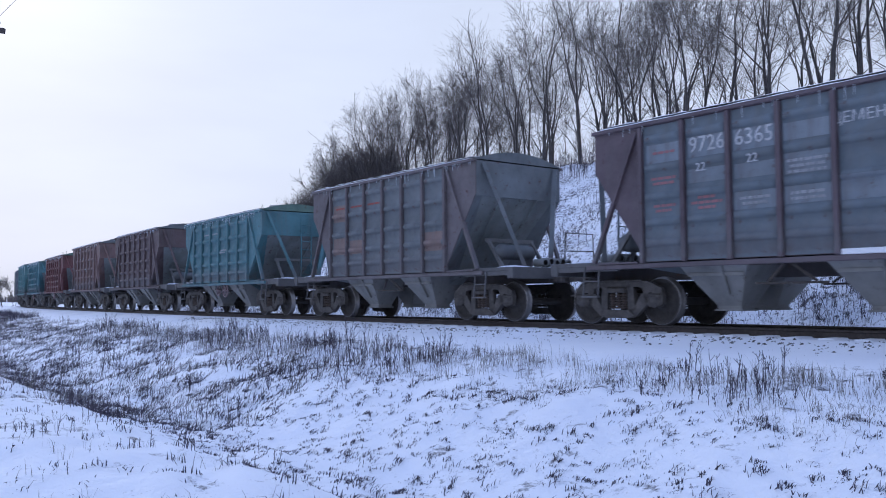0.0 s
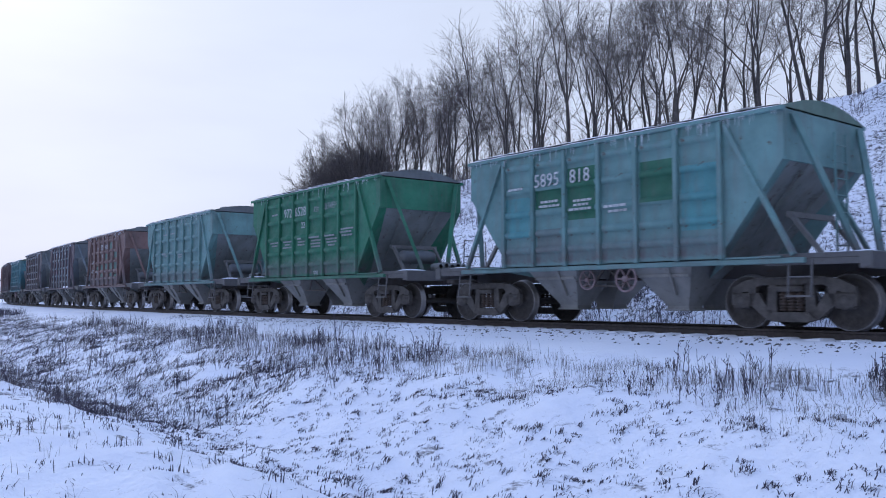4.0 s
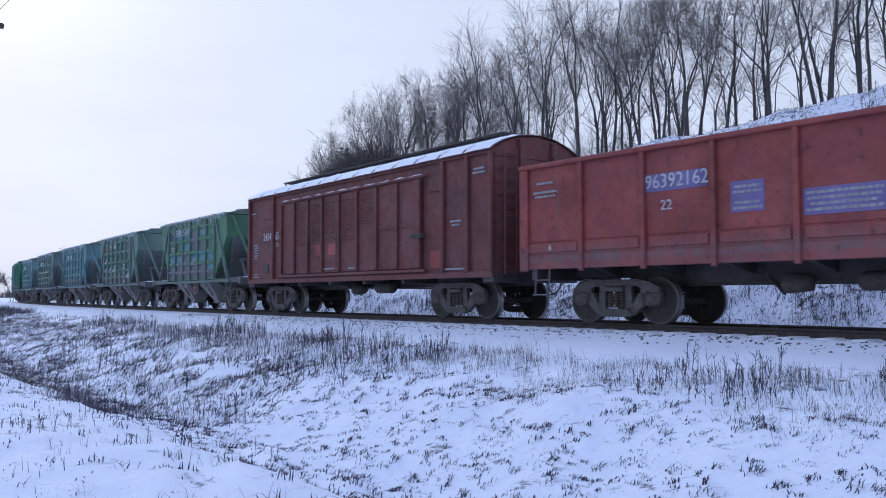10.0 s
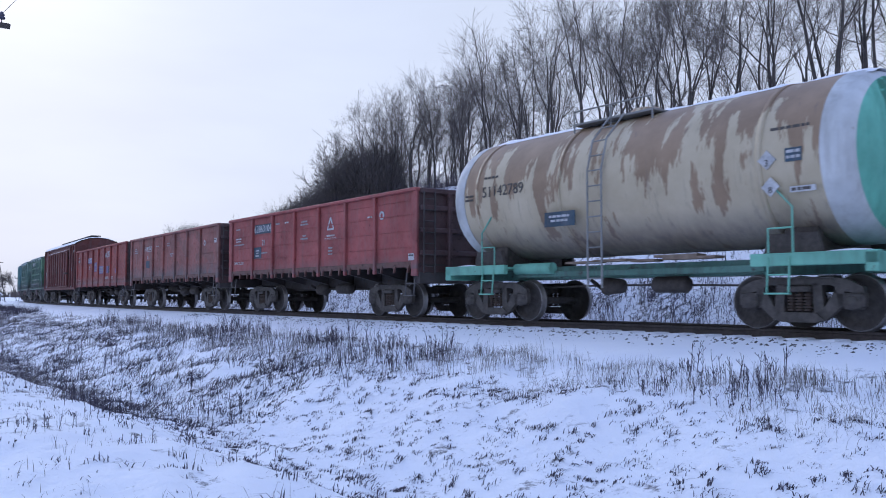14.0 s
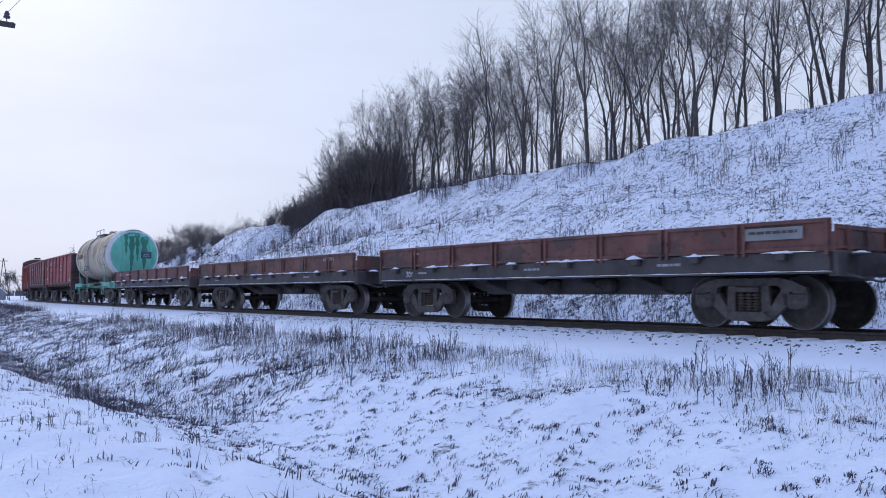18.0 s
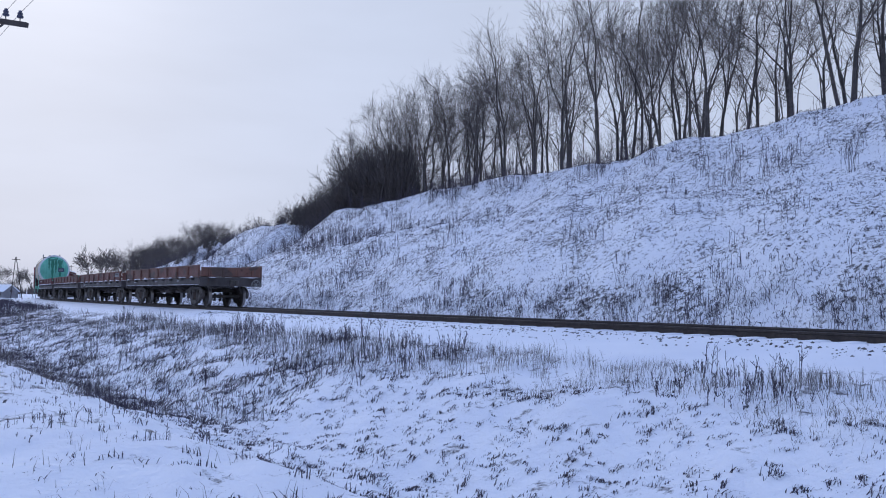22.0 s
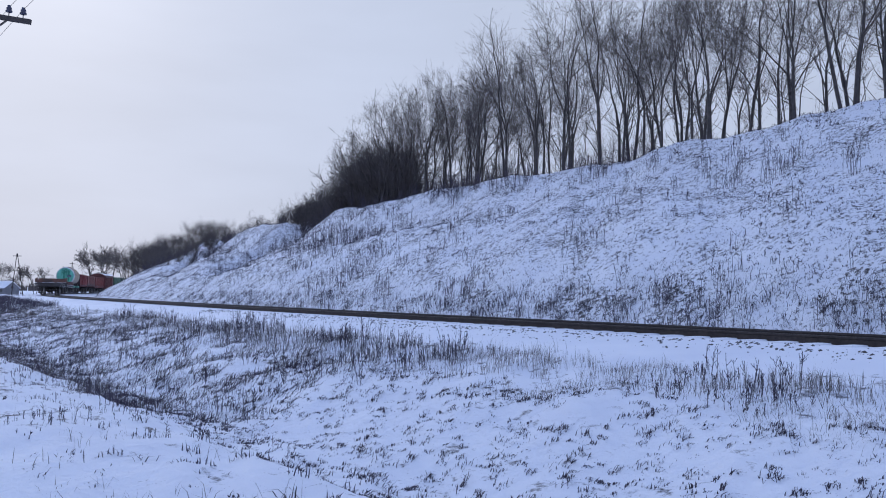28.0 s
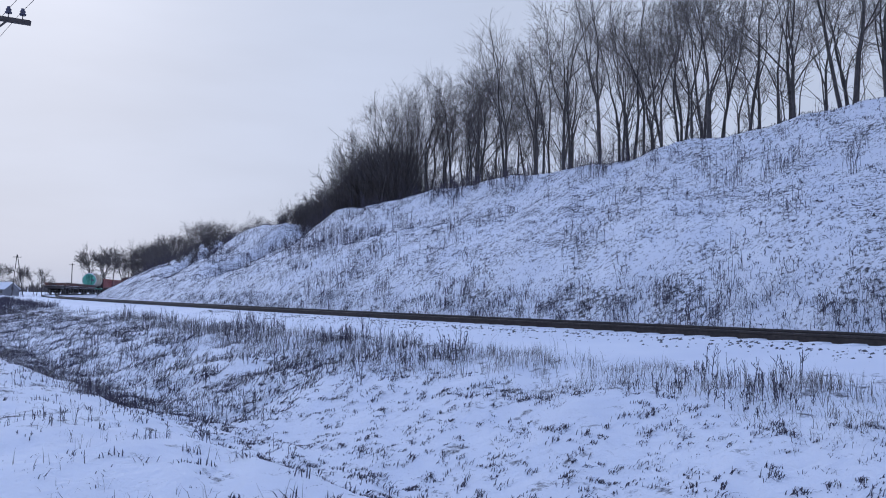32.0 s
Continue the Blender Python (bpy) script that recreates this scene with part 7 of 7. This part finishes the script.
def make_grass():
    rng = np.random.RandomState(11)
    sets = []
    # the bank below the track: a belt of standing dry grass
    x, y, s, n = along(rng, 8000, -7, 62, -6.7, -4.4)
    x, y = clumped(rng, x, y, 2.6, 21, 0.05)
    sets.append(blades(x, y, 7, rng.uniform(0.06, 0.22, len(x)), 0.9, 0.005, 0.13, 31))
    # denser drifts of taller straw
    for k, (sc, nc, ds, dn, num, tall) in enumerate(((5.4, -5.1, 0.6, 0.3, 50, 0.32), (10.0, -5.2, 1.3, 0.5, 80, 0.34), (4.0, -5.0, 0.8, 0.4, 40, 0.3), (16.0, -5.4, 3.0, 0.5, 120, 0.45), (22.0, -5.4, 3.0, 0.5, 110, 0.5), (30.0, -5.2, 3.0, 0.5, 80, 0.55))):
        s, n = rng.normal(sc, ds, num), rng.normal(nc, dn, num)
        x, y, _ = on_track(s, n)
        sets.append(blades(x, y, 11, rng.uniform(0.6, 1.0, num) * tall, 0.42, 0.006, 0.11, 40 + k))
    x, y, s, n = along(rng, 240, 13, 36, -11.3, -9.4)
    sets.append(blades(x, y, 8, rng.uniform(0.10, 0.30, len(x)), 0.5, 0.007, 0.13, 33))
    # the near edge of the ditch
    x, y, s, n = along(rng, 620, 5, 30, -15.0, -11.6)
    x, y = clumped(rng, x, y, 1.8, 25, 0.0)
    sets.append(blades(x, y, 6, rng.uniform(0.06, 0.24, len(x)), 0.8, 0.005, 0.10, 34))
    # grass out on the left
    x, y, s, n = along(rng, 2600, 40, 170, -26, -4.5)
    x, y = clumped(rng, x, y, 7, 26, -0.25)
    sets.append(blades(x, y, 8, rng.uniform(0.15, 0.5, len(x)), 0.4, 0.014, 0.2, 35))
    # snow-laden grass bent over in the ditch, combed one way
    x, y, s, n = along(rng, 1200, 12.5, 60, -10.9, -5.6)
    x, y = clumped(rng, x, y, 2.0, 29, -0.2)
    sets.append(blades(x, y, 9, rng.uniform(0.14, 0.42, len(x)), 1.2, 0.011, 0.10, 37, 0.03, 0.5))
    k = 0
    vs, fs = [], []
    for v, f in sets:
        vs.append(v)
        fs.append(f + k)
        k += len(v)
    stuff("dry_grass", np.concatenate(vs), np.concatenate(fs), STRAW, "dry straw-coloured grass standing out of thin snow", "grass")
    # small dark tufts that poke through the snow on both slopes
    vs, fs, k = [], [], 0
    specs = []
    x, y, s, n = along(rng, 4200, -9, 16, -10.6, -6.0)
    x, y = clumped(rng, x, y, 1.1, 51, -0.1)
    specs.append((x, y, 9, rng.uniform(0.02, 0.075, len(x)), 1.2, 0.013, 0.030, 61, 0.01, 0.3))
    x, y, s, n = along(rng, 330, -7, 15, -10.8, -6.2)
    specs.append((x, y, 16, rng.uniform(0.04, 0.11, len(x)), 0.9, 0.012, 0.05, 86, 0.02, 0.3))
    x, y, s, n = along(rng, 520, 3, 22, -15.5, -9.8)
    specs.append((x, y, 5, rng.uniform(0.02, 0.07, len(x)), 1.0, 0.010, 0.04, 87))
    x, y, s, n = along(rng, 26000, -16, 120, 4.6, 19.5)
    x, y = clumped(rng, x, y, 3.0, 52, -0.6)
    specs.append((x, y, 5, rng.uniform(0.04, 0.17, len(x)), 1.1, 0.018, 0.10, 62))
    x, y, s, n = along(rng, 26000, -16, 90, 4.6, 19.3)
    specs.append((x, y, 4, rng.uniform(0.03, 0.09, len(x)), 1.4, 0.028, 0.04, 70))
    x, y, s, n = along(rng, 1000, 13, 30, -10.6, -6.6)
    x, y = clumped(rng, x, y, 1.3, 58, -0.1)
    specs.append((x, y, 8, rng.uniform(0.08, 0.24, len(x)), 1.7, 0.014, 0.06, 71, 0.03, 0.5))
    x, y, s, n = along(rng, 2600, -14, 60, 2.9, 5.6)
    specs.append((x, y, 8, rng.uniform(0.10, 0.38, len(x)), 0.5, 0.013, 0.11, 63))
    x, y, s, n = along(rng, 900, -14, 24, 3.6, 6.2)
    x, y = clumped(rng, x, y, 2.4, 57, 0.1)
    specs.append((x, y, 14, rng.uniform(0.15, 0.5, len(x)), 0.8, 0.012, 0.14, 68))
    x, y, s, n = along(rng, 260, 3, 24, -15, -9.8)
    specs.append((x, y, 9, rng.uniform(0.05, 0.14, len(x)), 0.8, 0.012, 0.05, 64))
    x, y, s, n = along(rng, 420, -6, 40, -2.75, -1.75)
    specs.append((x, y, 5, rng.uniform(0.015, 0.05, len(x)), 0.9, 0.02, 0.05, 65))
    x, y, s, n = along(rng, 900, 54, 105, -8.5, -4.2)
    specs.append((x, y, 10, rng.uniform(0.2, 0.6, len(x)), 0.5, 0.02, 0.2, 69))
    # the ditch, where grass lies over in the snow
    x, y, s, n = along(rng, 5200, 12.5, 62, -11.0, -5.8)
    x, y = clumped(rng, x, y, 1.7, 23, -0.25)
    specs.append((x, y, 9, rng.uniform(0.06, 0.22, len(x)), 1.8, 0.014, 0.09, 66, 0.03, 0.5))
    x, y, s, n = along(rng, 1500, -8, 15, -10.2, -6.2)
    x, y = clumped(rng, x, y, 0.9, 55, 0.15)
    specs.append((x, y, 10, rng.uniform(0.04, 0.11, len(x)), 1.6, 0.010, 0.045, 67, 0.03, 0.5))
    for q in specs:
        v, f = blades(*q)
        vs.append(v)
        fs.append(f + k)
        k += len(v)
    stuff("grass_tufts", np.concatenate(vs), np.concatenate(fs), WEED, "dark dead grass tufts poking through the snow", "grass")
    # upright weeds: count, stretch along and across the line, heights, stems, seed
    near = ((150, 5, 34, -6.2, -4.4, 0.15, 0.45, 5, 71), (22, 4.4, 7.2, -5.7, -4.5, 0.15, 0.36, 6, 72), (20, 1.5, 4.4, -5.4, -4.0, 0.15, 0.42, 8, 78), (24, -4, 2, -6.0, -4.6, 0.15, 0.4, 6, 76),
            (90, 12, 45, -10.4, -6.5, 0.2, 0.5, 5, 73), (26, 9, 26, -11.4, -9.6, 0.1, 0.32, 4, 79), (60, 6, 24, -14.5, -11.8, 0.06, 0.24, 3, 77), (60, 2, 14, -13.0, -9.6, 0.05, 0.2, 3, 80), (26, 14, 34, -5.8, -4.6, 0.4, 0.75, 5, 89))
    hill = ((420, -14, 105, 6.0, 19.5, 0.3, 0.9, 3, 74), (420, 46, 84, 9.5, 19.5, 0.5, 1.3, 3, 81), (130, 28, 48, 16.8, 19.8, 0.5, 1.2, 4, 82), (90, 2, 26, 13.0, 19.6, 0.4, 1.1, 4, 83),
            (160, 90, 116, 10.0, 19.5, 0.5, 1.2, 3, 84), (170, -12, 40, 3.2, 7.0, 0.3, 0.9, 5, 75), (220, 30, 60, 6.0, 15.0, 0.25, 0.7, 4, 85))
    for name, zones, thin, mt, label in (("dead_weeds", near, 0.004, WEED, "dark upright dead weed stalks with seed heads"), ("hillside_weeds", hill, 0.0068, HILL_WEED, "tall dead weed stalks standing in snow on the hillside")):
        limbs = []
        for num, s0, s1, n0, n1, h0, h1, stems, seed in zones:
            r2 = np.random.RandomState(seed)
            x, y, s, n = along(r2, num * 2, s0, s1, n0, n1)
            x, y = clumped(r2, x, y, 4.0, seed + 7, 0.0)
            limbs += weeds(x, y, r2.uniform(h0, h1, len(x)), seed, stems, -12 < n0 < 0)
        tagged(new(name, limbs_to_mesh(name, limbs, mt, thin)), label, "weeds", kind="stuff")


make_grass()


# ---------------------------------------------------------------- snow and stones on the track bed
def make_bed_details():
    rng = np.random.RandomState(3)
    m = Mesh()
    for i in range(4200):
        s, n = rng.uniform(-8, 34), rng.choice([-1, -1, 1]) * (rng.uniform(1.3, 2.5) if rng.uniform(0, 1) < 0.5 else rng.normal(1.8, 0.1))
        if wave_noise(np.array([s * 1.0]), np.array([n * 6.0]), 1.2, 14)[0] < rng.uniform(-0.6, 0.4):
            continue
        x, y, _ = on_track(s, n)
        z = float(ground_height(x, y)[0])
        r = rng.uniform(0.016, 0.056)
        q = [(x + r * math.cos(a) * rng.uniform(0.7, 1.2), y + r * math.sin(a) * rng.uniform(0.7, 1.2), z - 0.01) for a in (0, 1.3, 2.5, 3.8, 5.0)]
        m.add(q + [(x, y, z + r * 0.4)], [(k, (k + 1) % 5, 5) for k in range(5)])
    tagged(part("ballast_stones", m, BALLAST, None), "grey crushed stones showing through the snow", "stones", kind="stuff")


make_bed_details()


# ---------------------------------------------------------------- telegraph pole beside the camera
WOOD = rough_metal("tarred_pole_wood", (0.045, 0.036, 0.034), (0.10, 0.085, 0.08), 6.0, 0.85)
GLASS_INSULATOR = rough_metal("dark_porcelain", (0.05, 0.05, 0.09), (0.08, 0.08, 0.13), 4.0, 0.25, 0.0, 0.02)


def make_pole():
    t = thing("telegraph_pole", "wooden telegraph pole with crossarm and porcelain insulators", "utility pole")
    px, py = -8.35, 14.72
    z0 = float(ground_height(px, py)[0])
    m = Mesh().tube((px, py, z0 - 0.3), (px, py, 5.95), 0.13, 0.095, 14)
    pole = part("pole", m, WOOD, t)
    a, b = Vector((px - 0.95, py + 0.02, 5.58)), Vector((-7.36, 14.76, 5.30))
    arm = part("crossarm", Mesh().beam(a, b, 0.07, 0.085), WOOD, t)
    m = Mesh().beam((px, py, 4.85), (-7.72, 14.74, 5.36), 0.02, 0.03).beam((px, py, 4.85), (-8.95, 14.72, 5.5), 0.02, 0.03)
    part("brace", m, IRON, t)
    tops = []
    for k in (0.93, 0.80, 0.30, 0.14):
        p = a + (b - a) * k + Vector((0, 0, 0.04))
        ins = part("insulator", Mesh().tube(p, p + Vector((0, 0, 0.10)), 0.009, n=6).lathe([(0.08, 0.0), (0.075, 0.055), (0.10, 0.058), (0.125, 0.035), (0.135, 0.048), (0.155, 0.045), (0.175, 0.028), (0.195, 0.03), (0.205, 0.0)], "z", p[:], 12), GLASS_INSULATOR, t)
        tops.append(p + Vector((0, 0, 0.16)))
    d = Vector((math.sin(0.68), -math.cos(0.68), 0))
    for p in tops:
        for sgn, ln in ((1, 48), (-1, 48)):
            pts = []
            for i in range(13):
                f = i / 12
                pts.append(p + d * sgn * ln * f + Vector((0, 0, -1.6 * f * (1 - f) * 2 * (0.35 if sgn < 0 else 0.25))))
            part("wire", Mesh().pipe(pts, 0.004, 4), IRON, t)
    return t


make_pole()


# ---------------------------------------------------------------- the far left: house, poles, field hedge
def make_house():
    h = thing("house", "small grey house with a snow-covered gable roof", "house")
    wall_mt = rough_metal("grey_plaster", (0.20, 0.20, 0.22), (0.28, 0.28, 0.30), 1.5, 0.9)
    m = Mesh().box(-4, 4, -3, 3, -1, 2.4)
    m.prism([(-3, 2.4), (3, 2.4), (0, 4.6)], -4, 4, "yz")
    part("wall", m, wall_mt, h)
    for s in (-1, 1):
        m = Mesh().add([(-4.4, s * 3.5, 2.05), (4.4, s * 3.5, 2.05), (4.4, 0, 4.72), (-4.4, 0, 4.72), (-4.4, s * 3.5, 2.25), (4.4, s * 3.5, 2.25), (4.4, 0, 4.92), (-4.4, 0, 4.92)],
                       [(0, 1, 2, 3), (4, 5, 6, 7), (0, 1, 5, 4), (1, 2, 6, 5), (3, 0, 4, 7)])
        part("roof", m, SNOW, h)
    for x in (-2, 1.8):
        part("window", Mesh().box(x - 0.45, x + 0.45, -3.04, -2.98, 0.7, 1.7), SILL_DARK, h)
    part("window", Mesh().box(3.98, 4.04, -0.5, 0.5, 2.0, 2.9), SILL_DARK, h)
    part("chimney", Mesh().box(-0.9, -0.4, 0.2, 0.7, 4.3, 5.4), wall_mt, h)
    x, y = -121.5, 236.0
    h.matrix_basis = pose(x, y, float(ground_height(x, y)[0]) + 0.2, 0, 0, -28) @ Matrix.Scale(0.72, 4)


def make_far_poles():
    t = thing("braced_pole", "tall braced wooden power pole by the far field", "utility pole")
    part("leg", Mesh().tube((-100.5, 200, 9.0), (-98.9, 200.3, -1.0), 0.09, n=8), WOOD, t)
    part("leg", Mesh().tube((-100.6, 200, 9.0), (-101.4, 199.8, -1.0), 0.09, n=8), WOOD, t)
    part("crossarm", Mesh().beam((-101.5, 200, 8.4), (-99.5, 200, 8.4), 0.12, 0.14), WOOD, t)
    for x, y, h in ((-83.1, 190.0, 6.8), (-111.0, 235.0, 6.0)):
        t = thing("power_pole", "slim wooden power pole with short crossarm", "utility pole", "far poles")
        z = float(ground_height(x, y)[0])
        part("pole", Mesh().tube((x, y, z - 0.3), (x, y, h), 0.12, 0.09, 8), WOOD, t)
        part("crossarm", Mesh().beam((x - 0.6, y, h - 0.35), (x + 0.6, y, h - 0.35), 0.10, 0.10), WOOD, t)


def make_far_hedge():
    """A low dark line of woods on the horizon: many upright twig tufts."""
    rng = np.random.RandomState(9)
    x = rng.uniform(-900, 900, 5000)
    y = 640 + rng.uniform(-40, 60, 5000) + 0.1 * x
    v, f = blades(x, y, 6, rng.uniform(3, 8, 5000), 0.25, 0.5, 1.5, 91)
    stuff("far_woods", v, f, TWIG, "dark bare woods along the horizon", "woods")


make_house()
make_far_poles()
make_far_hedge()

# ---------------------------------------------------------------- motion
TRAIN_T = tuple(range(0, 33, 2))
TRAIN_U = (-138.09, -112.2, -86.3, -61.54, -37.79, -14.82, 8.08, 30.3, 52.54, 75.0, 96.6, 118.85, 140.1, 161.0, 181.3, 201.6, 221.8)


def train_at(t):
    """Distance along the line that the train has gone at t (a smooth curve through the table)."""
    i = min(max(int(t // 2), 0), len(TRAIN_T) - 2)
    slope = np.gradient(np.array(TRAIN_U), 2.0)
    q = (t - TRAIN_T[i]) / 2.0
    a, b, ma, mb = TRAIN_U[i], TRAIN_U[i + 1], slope[i] * 2, slope[i + 1] * 2
    return a * (1 + 2 * q) * (1 - q) ** 2 + ma * q * (1 - q) ** 2 + b * q * q * (3 - 2 * q) + mb * q * q * (q - 1)


def wagon_pose(s, base):
    """A wagon's pose with its middle at s: its two bogies stand on the line."""
    x0, y0, _ = on_track(s - base / 2)
    x1, y1, _ = on_track(s + base / 2)
    return pose((x0 + x1) / 2, (y0 + y1) / 2, 0, 0, 0, math.degrees(math.atan2(y1 - y0, x1 - x0)))


def motions():
    times = [i * 0.5 for i in range(65)]
    ticks = [i / FPS for i in range(32 * FPS + 1)]
    gone = [train_at(t) for t in ticks]
    for wagon, u, base in TRAIN:
        walk(wagon, [(t, wagon_pose(train_at(t) - u, base)) for t in times])
        # the wheels roll while the wagon is near; far off they are too small to be seen turning
        near = [i for i, g in enumerate(gone) if -12 < g - u < 48]
        if not near:
            continue
        i0, i1 = near[0], near[-1]
        for part_ob in wagon.children:
            if not part_ob.name.startswith("wheelset"):
                continue
            x, y, z = part_ob.location

            def rolled(i):
                return pose(x, y, z, 0, math.degrees((gone[i] - gone[i0]) / 0.4785) % 360, 0)

            rows = [(0, rolled(i0))] if i0 > 0 else []
            rows += [(ticks[i], rolled(i)) for i in range(i0, i1 + 1)]
            if i1 < len(ticks) - 1:
                rows.append((32, rolled(i1)))
            walk(part_ob, rows)


motions()
